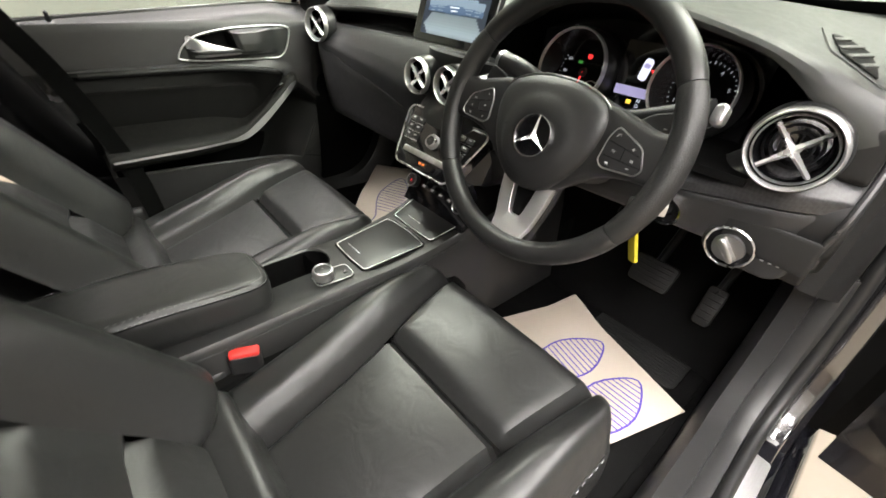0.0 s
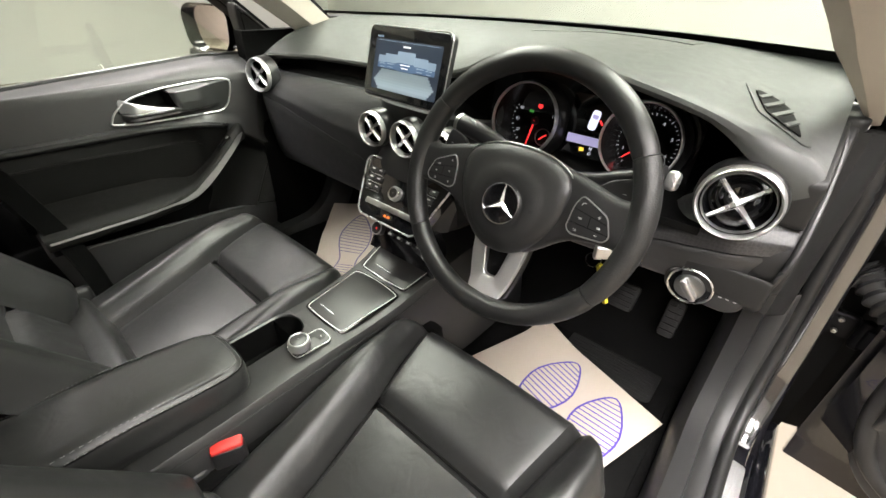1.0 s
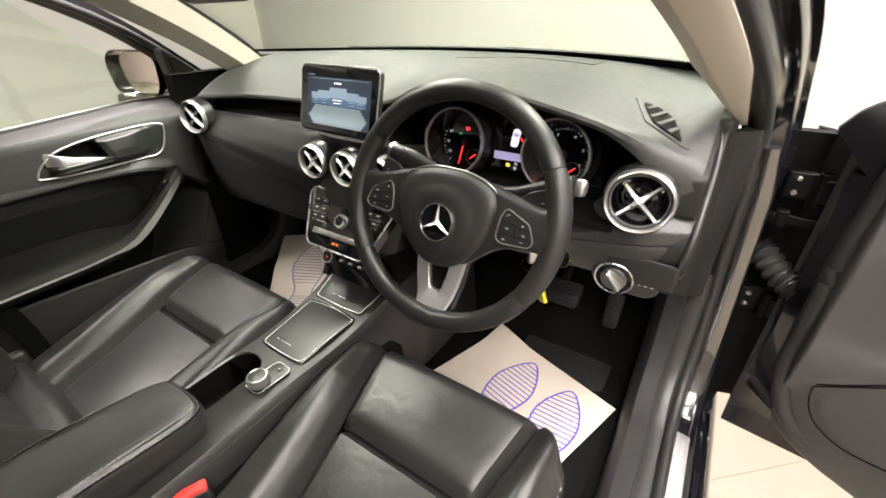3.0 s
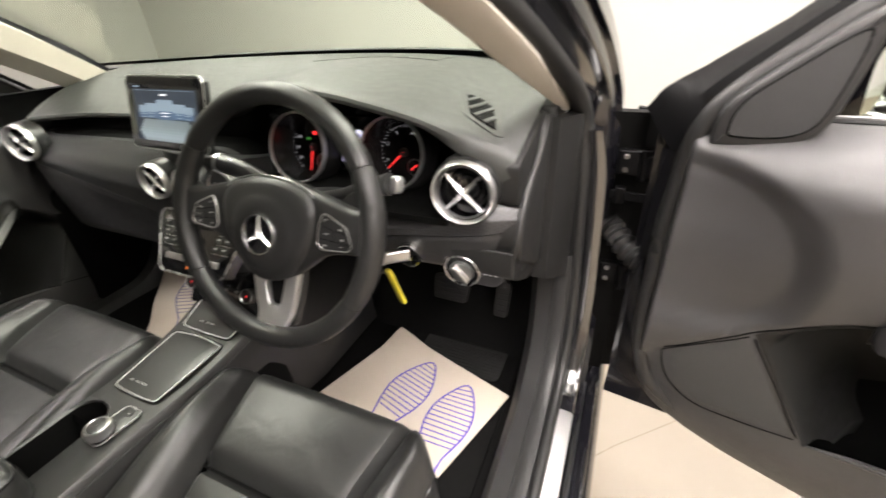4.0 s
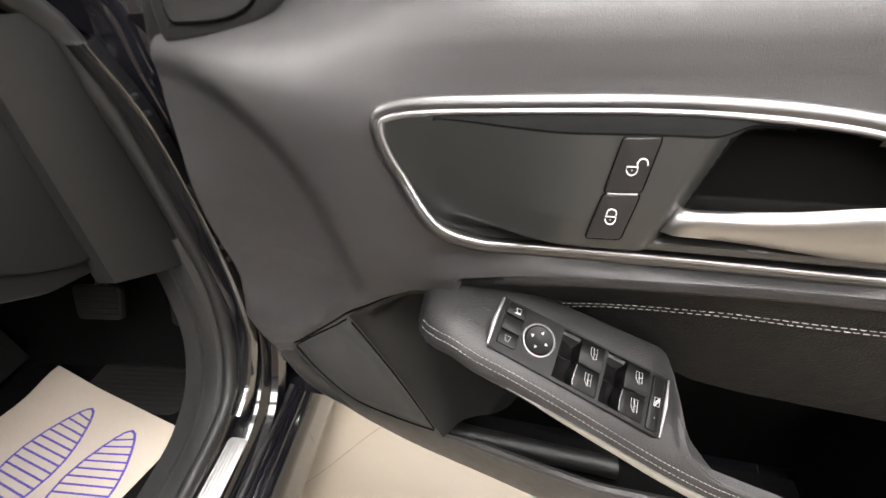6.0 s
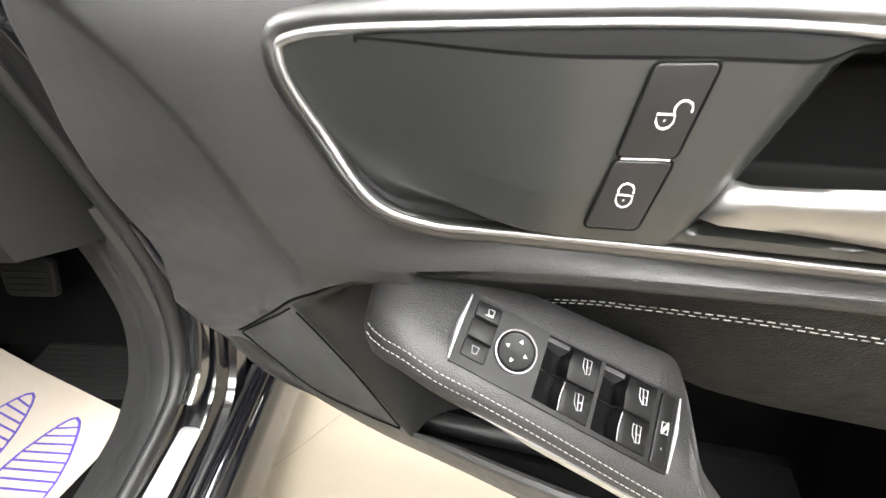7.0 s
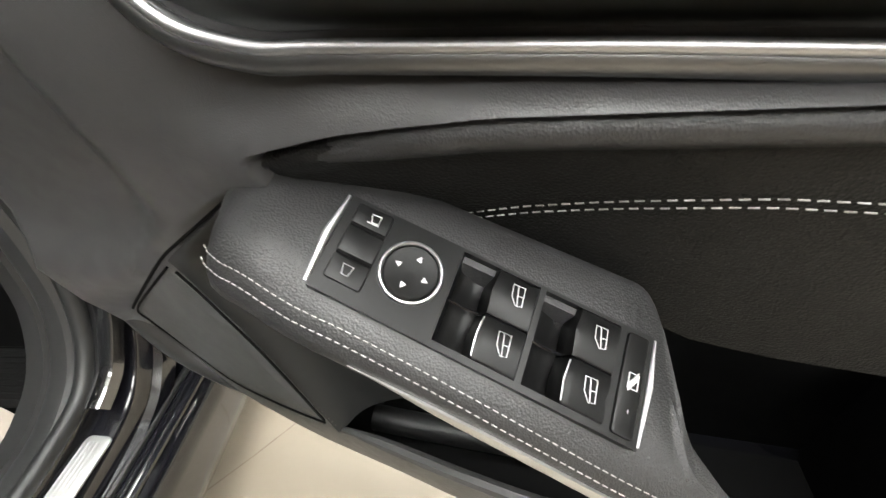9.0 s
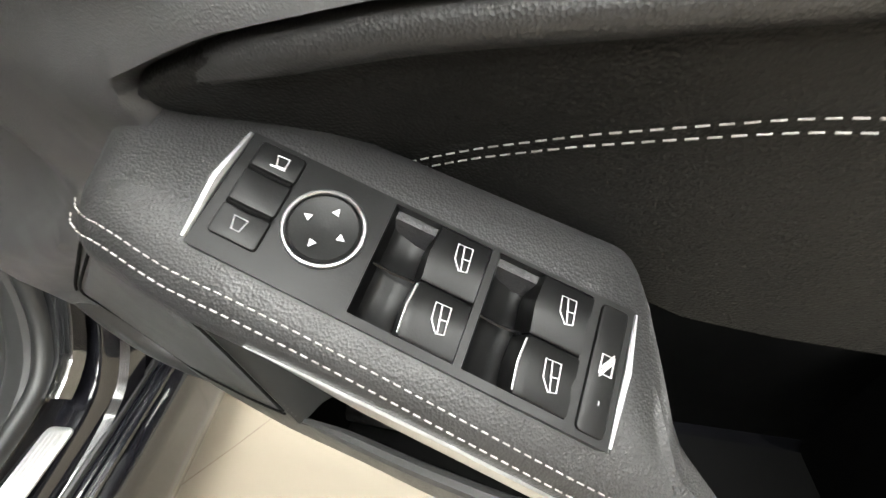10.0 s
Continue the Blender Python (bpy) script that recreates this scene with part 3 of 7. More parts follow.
ztl = lambda x: soft(x, [(-0.72, 0.835), (-0.6, 0.826), (-0.24, 0.762), (-0.16, 0.74), (0.16, 0.74), (0.5, 0.80), (0.72, 0.835)], 0.02)
zlow = lambda x: soft(x, [(-0.72, 0.62), (0.1, 0.62), (0.22, 0.722), (0.72, 0.735)], 0.03)
wrap = lambda x: 0.03 * ss(0.64, 0.74, abs(x))
def trim(u, v):
    x = -0.715 + 1.43 * u
    z = zt(x) + (ztl(x) - zt(x)) * v
    return x, wrap(x) + lerp(v, [(0, 0.06), (0.12, 0.042), (0.4, 0.015), (0.7, 0.002), (1, 0.004)]), z
part("trim_panel", slab(trim, 70, 14, (0, 0.02, 0)), WEAVE, dash, "dark woven-look decor trim")
def lower(u, v):
    x = -0.715 + 1.43 * u
    z = ztl(x) - 0.003 + (zlow(x) - ztl(x)) * min(1, v / 0.7)
    y = wrap(x) + lerp(v, [(0, 0.006), (0.05, 0.004), (0.35, 0.015), (0.6, 0.028), (0.7, 0.04), (0.78, 0.07), (1, 0.30)])
    return x, y, z - 0.02 * ss(0.7, 1, v)
part("lower_panel", slab(lower, 70, 24, (0, 0.02, 0.0)), PLASTIC, dash, "black grained lower dash panel")
part("glovebox_lid", slab(lambda u, v: (-0.60 + 0.40 * u, 0.020 + 0.05 * v * v, 0.735 - 0.095 * v), 14, 8, (0, 0.012, 0)), PLASTIC, dash, "closed black glovebox lid")
# end panel beside the open door, and the side skin of the pad above it
def across(o, x0, x1, b):
    """An outline in y and z drawn out along x."""
    v, q = prism(o, x0, x1, b)
    return [(z, x, y) for x, y, z in v], q
part("pad_side", across(fillet([(0.020, 0.944), (0.12, 0.967), (0.225, 0.990), (0.25, 0.95), (0.22, 0.85), (0.028, 0.872)], 0.012), 0.66, 0.710, 0.005), ENDPLASTIC, dash, "dark side skin of the pad")
ecap = fillet([(0.022, 0.775), (0.016, 0.825), (0.030, 0.86), (0.060, 0.893), (0.115, 0.915), (0.165, 0.95), (0.200, 0.985), (0.245, 0.985), (0.250, 0.86), (0.235, 0.72), (0.205, 0.672), (0.14, 0.700), (0.074, 0.745)], 0.03)
part("end_cap", across(ecap, 0.66, 0.722, 0.007), ENDPLASTIC, dash, "black end panel beside the doorway")
part("end_bead", tube(curve([(0.704, 0.200, 0.985), (0.714, 0.165, 0.952), (0.717, 0.115, 0.917), (0.716, 0.060, 0.895), (0.716, 0.030, 0.862), (0.714, 0.014, 0.825), (0.708, 0.018, 0.785)], 30), 0.0045, 8), GREYPLASTIC, dash, "rounded bead along the end panel")
part("end_lip", across(fillet([(0.010, 0.800), (0.030, 0.784), (0.075, 0.757), (0.14, 0.712), (0.212, 0.682), (0.205, 0.655), (0.13, 0.672), (0.06, 0.712), (0.012, 0.745)], 0.01), 0.60, 0.712, 0.006), ENDPLASTIC, dash)
part("post_trim", slab(lambda u, v: (0.738 + 0.036 * math.sin(u * math.pi / 2), lerp(v, [(0, 0.19), (1, 0.205)]) + lerp(v, [(0, 0.105), (0.5, 0.090), (1, 0.060)]) * u, 0.640 + 0.335 * v - 0.04 * u * (1 - v)), 12, 12, (-0.03, 0, 0)), ENDPLASTIC, dash, "dark post trim")

part("pillar_foot", place(box(0.05, 0.12, 0.08, 0.008), pose(0.706, 0.262, 0.955)), ENDPLASTIC, dash, "dark foot of the pillar trim")

def vent(x, y, z, r, yaw=0, tilt=0):
    m = pose(x, y, z, 90 - tilt, 0, yaw)
    v = part("air_vent", join(lathe([(r * 0.875, -0.03), (r * 0.88, 0.006), (r * 0.895, 0.012), (r * 0.935, 0.015), (r * 0.975, 0.012), (r, 0.004), (r * 1.0, -0.03)], 64, True)), VENTRING, dash, "round air vent with a satin chrome ring", at=m)
    part("inner_ring", lathe([(r * 0.79, 0.000), (r * 0.795, 0.0075), (r * 0.81, 0.009), (r * 0.83, 0.007), (r * 0.84, -0.002)], 56, True), VENTRING, v, "thin inner chrome ring")
    part("ring_gap", lathe([(r * 0.88, 0.004), (r * 0.83, -0.002)], 48), DEEP, v)
    part("collar", lathe([(r * 1.0, -0.03), (r * 1.003, 0.002), (r * 1.03, 0.0), (r * 1.06, -0.012), (r * 1.06, -0.03)], 48, True), SMOOTHPLASTIC, v)
    part("bowl", lathe([(r * 0.80, 0.003), (r * 0.72, -0.010), (r * 0.7, -0.03), (r * 0.2, -0.045), (0.001, -0.045)], 40), PIANO, v, "black vent throat")
    for q in (0.30, 0.48, 0.64):
        part("louvre", lathe([(r * q, -0.022), (r * q + 0.0018, -0.012), (r * q + 0.0036, -0.022)], 32, True), SMOOTHPLASTIC, v)
    arms = []
    for k in range(4):
        a = radians(45 + 90 * k)
        rows = []
        for s in (0.0, 0.25, 0.6, 0.95):
            w = 0.0028 * (1 - s) ** 2.2 + 0.0027 + 0.0006 * s
            h = 0.013 - 0.004 * s
            c = Vector((math.cos(a), math.sin(a), 0)) * (r * 0.80 * s)
            sd = Vector((-math.sin(a), math.cos(a), 0)) * w
            rows.append([c - sd + Vector((0, 0, h - 0.005)), c + Vector((0, 0, h)), c + sd + Vector((0, 0, h - 0.005)), c + Vector((0, 0, h - 0.016))])
        arms.append(rings(rows))
    part("cross", join(*arms), CHROME, v, "satin chrome cross in the vent")
    return v
for x, y, z, r, yaw in ((-0.632, -0.004, 0.893, 0.049, 12), (0.629, 0.002, 0.900, 0.0525, 4), (-0.107, -0.012, 0.845, 0.0415, 3), (0.001, -0.012, 0.845, 0.0415, 0), (0.109, -0.012, 0.845, 0.0415, -3)):
    vent(x, y, z, r, yaw)

# demister grille on the top pad
def on_pad(x, y):
    return DZ(x, (ybase(x) + 0.005 - y) / (ybase(x) - YF(x) - 0.007))
def settle(shape, h=0.0):
    """Lay a flat shape on the curved pad."""
    return [(0.621 + x, 0.103 + y, on_pad(0.621 + x, 0.103 + y) + z + h) for x, y, z in shape[0]], shape[1]
hole = fillet([(-0.036, 0.038), (-0.030, 0.043), (-0.010, 0.040), (0.014, 0.022), (0.030, -0.012), (0.040, -0.044), (0.012, -0.036), (-0.008, -0.026), (-0.022, 0.004)], 0.006)
rim_o = fillet([(-0.054, 0.056), (-0.046, 0.061), (-0.006, 0.053), (0.024, 0.030), (0.040, -0.010), (0.055, -0.052), (0.046, -0.058), (0.010, -0.048), (-0.018, -0.034), (-0.034, 0.004)], 0.008)
dv = part("demister_vent", settle(prism(rim_o, -0.01, 0.0018)), DASHPAD, dash, "flush demister vent with slanting slats")
part("grille_back", settle(prism(hole, 0.0010, 0.0028, 0)), DEEP, dv, "dark slots")
def span(p, d):
    """Where a line through p along d leaves the slotted opening."""
    ts = []
    for i in range(len(hole)):
        a, b = Vector(hole[i - 1]) - p, Vector(hole[i]) - p
        ca, cb = d.x * a.y - d.y * a.x, d.x * b.y - d.y * b.x
        if ca * cb < 0:
            q = a.lerp(b, ca / (ca - cb))
            ts.append(q.dot(d))
    return min(ts), max(ts)
for k in range(4):
    p, d = Vector((-0.022 + 0.0150 * k, 0.0235 - 0.0165 * k)), Vector((0.36, 0.93)).normalized()
    t0, t1 = span(p, d)
    c = p + d * ((t0 + t1) / 2)
    part("slat", settle(place(box(t1 - t0, 0.0066, 0.003, 0.001), pose(c.x, c.y, 0.0030, 0, 0, math.degrees(math.atan2(d.y, d.x))))), DASHPAD, dv)
# shallow tray line on the pad
part("speaker_cover", slab(lambda u, v: (0.02 + 0.42 * u, 0.44 + 0.09 * v - 0.10 * u * u, on_pad(0.02 + 0.42 * u, 0.44 + 0.09 * v - 0.10 * u * u) + 0.0015), 16, 6, (0, 0, -0.006)), DASHPAD, dash, "flush speaker cover in the dash top")

# ---- instrument cluster ----
clu = thing("instrument_cluster", "instrument cluster with two chrome-ringed dials", "instrument cluster")
REDGLOW = glow("red_pointer", (1.0, 0.04, 0.04), 1.0)
DIMWHITE = glow("dial_print", (0.85, 0.88, 0.95), 0.35)
BLUELIT = glow("display_violet", (0.50, 0.47, 0.78), 0.42)
PALELIT = glow("display_pale", (0.75, 0.78, 0.95), 0.8)
AMBER = glow("amber_lamp", (1.0, 0.65, 0.08), 0.8)
GREENLAMP = glow("green_lamp", (0.1, 0.6, 0.1), 0.25)
part("back_panel", slab(lambda u, v: (0.13 + 0.415 * u, 0.118 + 0.02 * v, 0.845 + (0.18 - 0.02 * u) * v), 6, 6, (0, 0.02, 0)), PIANO, clu, "gloss black cluster face")
part("hood_floor", slab(lambda u, v: (0.12 + 0.48 * u, 0.125 - 0.13 * v, 0.862 - 0.012 * v), 8, 6, (0, 0, -0.012)), DEEP, clu, "black ledge below the dials")
def dial(x, y, z, r, marks, needle, small):
    """A deep hooded tube: the bright ring stands at its mouth, the printed face lies at its bottom."""
    m = facing((x, y, z), (1, 0, 0), (0, 0.25, 1))
    d = part("dial", lathe([(r * 0.945, 0.010), (r * 0.948, 0.019), (r * 0.965, 0.023), (r * 0.985, 0.023), (r * 1.002, 0.019), (r * 1.005, 0.008)], 64, True), DIALRING, clu, "round dial with a bright ring", at=m)
    part("tube_wall", lathe([(r * 0.948, 0.017), (r * 0.92, 0.002), (r * 0.80, -0.034), (r * 0.80, -0.038)], 56), DIALWALL, d, "dark glossy wall of the dial tube")
    f = -0.034
    part("face", lathe([(r * 0.81, f), (0.001, f)], 48), DEEP, d, "matt black dial face")
    part("hood", lathe([(r * 1.004, 0.012), (r * 1.06, 0.004), (r * 1.10, -0.03)], 48, True), SMOOTHPLASTIC, d)
    for k in range(33):
        a = radians(232 - 284 * k / 32)
        part("tick", place(box(0.0042 if k % 4 == 0 else 0.0026, 0.0010 if k % 4 == 0 else 0.0007, 0.0006, 0.0002), Matrix.Translation((0, 0, f + 0.0012)) @ Matrix.Rotation(a, 4, "Z") @ Matrix.Translation((r * 0.745, 0, 0))), DIMWHITE, d)
    for txt, a in marks:
        words("number", txt, 0.0082, DIMWHITE, d, pose(r * 0.60 * math.cos(radians(a)), r * 0.60 * math.sin(radians(a)), f + 0.0012))
    a = radians(needle)
    part("pointer", place(prism([(-0.006, -0.0017), (r * 0.70, -0.0008), (r * 0.70, 0.0008), (-0.006, 0.0017)], f + 0.004, f + 0.0055, 0.0004), Matrix.Rotation(a, 4, "Z")), REDGLOW, d, "lit red pointer")
    part("pointer_hub", place(lathe([(0.0085, 0.001), (0.008, 0.006), (0.001, 0.0065)], 20), Matrix.Translation((0, 0, f))), SMOOTHPLASTIC, d)
    sd = part("small_dial", place(lathe([(r * 0.22, 0.0012), (r * 0.232, 0.003), (r * 0.245, 0.0012)], 28, True), Matrix.Translation((r * 0.36, -r * 0.40, f))), SILVER, d)
    part("small_pointer", place(box(r * 0.26, 0.0024, 0.0012, 0.0003), pose(r * 0.36, -r * 0.40, f + 0.003, 0, 0, small)), REDGLOW, sd)
    return d
DIALWALL = mat("dark_dial_wall", (0.02, 0.02, 0.021), 0.22, var=0.05, stain=0.1)
d1 = dial(0.242, 0.090, 0.917, 0.070, (("20", 214), ("40", 184), ("60", 152), ("80", 118), ("100", 84), ("120", 50), ("140", 20)), 262, 40)
part("brake_lamp", place(lathe([(0.0052, 0.0012), (0.0052, 0.002), (0.001, 0.002)], 16), Matrix.Translation((0.004, 0.030, -0.034))), REDGLOW, d1, "lit red warning lamp")
part("green_lamp", place(box(0.009, 0.0045, 0.001, 0.0003), Matrix.Translation((-0.013, 0.017, -0.0325))), GREENLAMP, d1)
dial(0.466, 0.080, 0.926, 0.065, (("1", 205), ("2", 160), ("3", 115), ("4", 65), ("5", 20), ("6", 338)), 225, 40)
cm = facing((0.362, 0.112, 0.925), (1, 0, 0), (0, 0.15, 1))
cd = part("centre_display", prism(rr(0.085, 0.11, 0.006), 0, 0.004, 0.001), PIANO, clu, "black centre display between the dials", at=cm)
part("car_symbol", place(prism(rr(0.016, 0.036, 0.006), 0.0042, 0.005, 0), pose(0.006, 0.012, 0, 0, 0, -8)), PALELIT, cd, "pale lit car symbol")
part("car_window", place(prism(rr(0.011, 0.007, 0.002), 0.0051, 0.0054, 0), pose(0.007, 0.018, 0, 0, 0, -8)), BLUELIT, cd)
part("door_mark", place(box(0.010, 0.003, 0.0008, 0.0002), pose(0.020, 0.010, 0.005, 0, 0, -50)), REDGLOW, cd)
part("lit_band", place(prism(rr(0.075, 0.016, 0.001), 0.0042, 0.0048, 0), Matrix.Translation((0, -0.026, 0))), BLUELIT, cd, "violet lit band")
part("amber_mark", place(box(0.009, 0.007, 0.0008, 0.0003), Matrix.Translation((-0.004, -0.043, 0.0046))), AMBER, cd)
words("gear_letter", "N", 0.008, PALELIT, cd, pose(0.013, -0.039, 0.0046))
words("gear_letter", "D", 0.008, PALELIT, cd, pose(0.013, -0.048, 0.0046))

# ---- tablet screen ----
tab = thing("display_screen", "free-standing black tablet screen showing a lit menu", "screen", facing((-0.014, 0.0, 0.992), (1, -0.06, 0.01), (0, 0.26, 1)))
part("housing", prism(rr(0.25, 0.145, 0.014, 6), -0.014, 0.0, 0.003), SMOOTHPLASTIC, tab, "slim black housing")
part("edge_line", tube([Vector((x, y, -0.001)) for x, y in rr(0.250, 0.145, 0.014, 6)], 0.0012, 6, True), SILVER, tab, "thin silver edge")
part("screen_glass", prism(rr(0.246, 0.141, 0.013, 6), 0.0, 0.002, 0.0012), PIANO, tab, "gloss black screen glass")
part("stand", place(box(0.10, 0.05, 0.03, 0.006), Matrix.Translation((0, -0.045, -0.025))), SMOOTHPLASTIC, tab)
LIT0 = glow("menu_dark", (0.03, 0.045, 0.08), 0.15)
LIT1 = glow("menu_tiles", (0.30, 0.40, 0.54), 0.22)
LIT4 = glow("menu_card_foot", (0.10, 0.18, 0.34), 0.16)
LIT3 = glow("menu_text", (0.85, 0.88, 0.92), 0.8)
part("menu_ground", place(prism(rr(0.205, 0.102, 0.002), 0.0021, 0.0024, 0), Matrix.Translation((0.004, -0.004, 0))), LIT0, tab)
for k in range(8):
    part("menu_haze", place(prism(rr(0.190 - 0.010 * abs(k - 4), 0.0054, 0.001), 0.0025, 0.0027, 0), Matrix.Translation((0.004, -0.0145 - 0.0053 * k, 0))), glow("menu_haze", (0.42, 0.52, 0.62), (0.004, 0.012, 0.03, 0.07, 0.13, 0.20, 0.24, 0.17)[k]), tab)
for k, (x, w, h, y) in enumerate(((-0.072, 0.034, 0.026, 0.002), (-0.046, 0.040, 0.031, 0.004), (0.000, 0.054, 0.040, 0.007), (0.046, 0.040, 0.031, 0.004), (0.072, 0.034, 0.026, 0.002))):
    up = 0.0002 * (3 - abs(k - 2))
    part("menu_card", place(prism(rr(w, h * 0.55, 0.003), 0.0028, 0.0029 + up, 0), Matrix.Translation((x + 0.006, y + h * 0.22, 0))), LIT1, tab, "pale blue lit menu card")
    part("menu_card", place(prism(rr(w, h * 0.40, 0.002), 0.0028, 0.0029 + up, 0), Matrix.Translation((x + 0.006, y - h * 0.26, 0))), LIT4, tab, "dark blue foot of the menu card")
    for q in range(2):
        part("text_bar", place(box(w * (0.55 - 0.15 * q), 0.0018, 0.0004, 0.0001), Matrix.Translation((x + 0.006, y - h * 0.14 - 0.0062 * q, 0.0033 + up))), LIT3 if k == 2 else LIT1, tab)
part("text_bar", place(box(0.19, 0.0009, 0.0004, 0.0001), Matrix.Translation((0.004, 0.044, 0.003))), LIT1, tab)
part("text_bar", place(box(0.022, 0.003, 0.0004, 0.0001), Matrix.Translation((0.004, 0.036, 0.003))), LIT3, tab)
part("text_bar", place(box(0.020, 0.003, 0.0004, 0.0001), Matrix.Translation((-0.085, 0.051, 0.003))), LIT1, tab)

# ---- centre stack and console ----
stack = thing("centre_stack", "centre control stack with chrome-edged radio panel", "control panel")
RM = facing((0.004, -0.052, 0.718), (1, 0, 0), (0, 0.60, 0.80))
panel = part("radio_panel", prism(rr(0.284, 0.142, 0.024, 6, 0.68), -0.03, 0.0, 0.004), PIANO, stack, "gloss black radio panel", at=RM)
o = rr(0.284, 0.142, 0.024, 8, 0.68)
part("chrome_edge", tube([Vector((x, y, 0.0)) for x, y in o], 0.0022, 8, True), CHROME, panel, "thin chrome edge")
part("knob", place(lathe([(0.017, 0), (0.017, 0.012), (0.0155, 0.014), (0.011, 0.0135), (0.001, 0.0125)], 32), Matrix.Translation((0.0, 0.004, 0))), CHROME, panel, "round chrome-rimmed volume knob")
part("knob_cap", place(lathe([(0.0115, 0.013), (0.011, 0.0148), (0.001, 0.0148)], 24), Matrix.Translation((0.0, 0.004, 0))), SMOOTHPLASTIC, panel)
for sx in (-1, 1):
    for k in range(3):
        for j in range(2):
            b = part("button", place(box(0.022, 0.013, 0.004, 0.001), Matrix.Translation((sx * (0.074 + 0.025 * j - 0.004 * k), 0.040 - 0.020 * k, 0.002))), SMOOTHPLASTIC, panel)
            part("symbol", place(box(0.009, 0.0025, 0.0005, 0.0001), Matrix.Translation((sx * (0.074 + 0.025 * j - 0.004 * k), 0.042 - 0.020 * k, 0.0043))), MARK, b)
        part("rule", place(box(0.046, 0.0012, 0.0008, 0.0002), Matrix.Translation((sx * (0.086 - 0.004 * k), 0.0305 - 0.020 * k, 0.001))), CHROME, panel)
for k in range(7):
    part("key", place(box(0.0232, 0.0135, 0.005, 0.0012), Matrix.Translation((-0.0705 + 0.0235 * k, -0.034, 0.002))), SILVER, panel, "silver toggle key")
HAZ = glow("orange_lamp", (1.0, 0.20, 0.03), 0.9)
part("warning_button", place(box(0.024, 0.010, 0.004, 0.001), Matrix.Translation((0.006, -0.053, 0.001))), SMOOTHPLASTIC, panel)
for dx in (-0.008, 0.004):
    part("lit_symbol", place(box(0.008, 0.004, 0.0006, 0.0002), Matrix.Translation((0.004 + dx, -0.053, 0.0034))), HAZ, panel, "orange lit symbol")
part("stack_face", slab(lambda u, v: ((-0.17 + 0.34 * u) * (1 - 0.25 * v), 0.02 + lerp(v, [(0, 0.0), (0.25, -0.005), (0.6, -0.05), (1, -0.075)]) + 0.05 * (2 * u - 1) ** 4, 0.90 - 0.25 * v), 14, 14, (0, 0.03, 0)), SMOOTHPLASTIC, stack, "satin black stack face")
part("climate_recess", slab(lambda u, v: (-0.115 + 0.235 * u, -0.045 + 0.025 * math.sin(math.pi * v), 0.655 - 0.125 * v), 6, 8, (0, 0.02, 0)), PIANO, stack, "black climate control strip")
for x in (-0.085, 0.098):
    k = part("climate_knob", place(lathe([(0.0175, 0), (0.018, 0.016), (0.0155, 0.019), (0.014, 0.0175), (0.001, 0.0165)], 32), facing((x, -0.028, 0.585), (1, 0, 0), (0, 0.5, 0.86))), SMOOTHPLASTIC, stack, "round climate knob with a metal rim")
    part("rim", place(lathe([(0.0155, 0.0188), (0.0168, 0.0205), (0.018, 0.0165)], 32, True), facing((x, -0.028, 0.585), (1, 0, 0), (0, 0.5, 0.86))), SILVER, k)
    part("lit_dot", place(lathe([(0.005, 0.018), (0.005, 0.0187), (0.001, 0.0187)], 12), facing((x - 0.003, -0.028, 0.581), (1, 0, 0), (0, 0.5, 0.86))), REDGLOW, k, "red lit dot")
for k in range(4):
    part("climate_key", place(box(0.018, 0.008, 0.006, 0.001), facing((-0.045 + 0.033 * k, -0.030, 0.585), (1, 0, 0), (0, 0.5, 0.86))), SMOOTHPLASTIC, stack)
    part("symbol", place(box(0.010, 0.0045, 0.0006, 0.0002), facing((-0.045 + 0.033 * k, -0.0325, 0.5875), (1, 0, 0), (0, 0.5, 0.86))), MARK, stack)

con = thing("centre_console", "dark centre console with lidded trays and controller", "console")
ZC = lambda y: soft(y, [(-0.95, 0.49), (-0.6, 0.488), (-0.36, 0.494), (-0.24, 0.493), (-0.12, 0.508), (-0.03, 0.535), (0.05, 0.57)], 0.03)
XR = lambda y: soft(y, [(-0.95, 0.096), (-0.3, 0.104), (-0.05, 0.118), (0.05, 0.14)], 0.03)
XL = lambda y: soft(y, [(-0.95, -0.094), (-0.3, -0.083), (-0.05, -0.098), (0.05, -0.13)], 0.03)
rows = []
def tray_half(y):
    """Half width of the open cup tray, rounded at its far end."""
    d = max(0.0, y + 0.366)
    return 0.0415 * math.sqrt(max(0.0, 1 - (d / 0.0415) ** 2.6))
ys = [-0.95 + 0.43 * k / 14 for k in range(15)] + [-0.5195 + 0.1535 * k / 8 for k in range(9)] + [-0.366 + 0.0415 * math.sin(math.pi / 2 * k / 10) for k in range(1, 11)] + [-0.324 + 0.394 * k / 16 for k in range(17)] + [0.14, 0.22, 0.34]
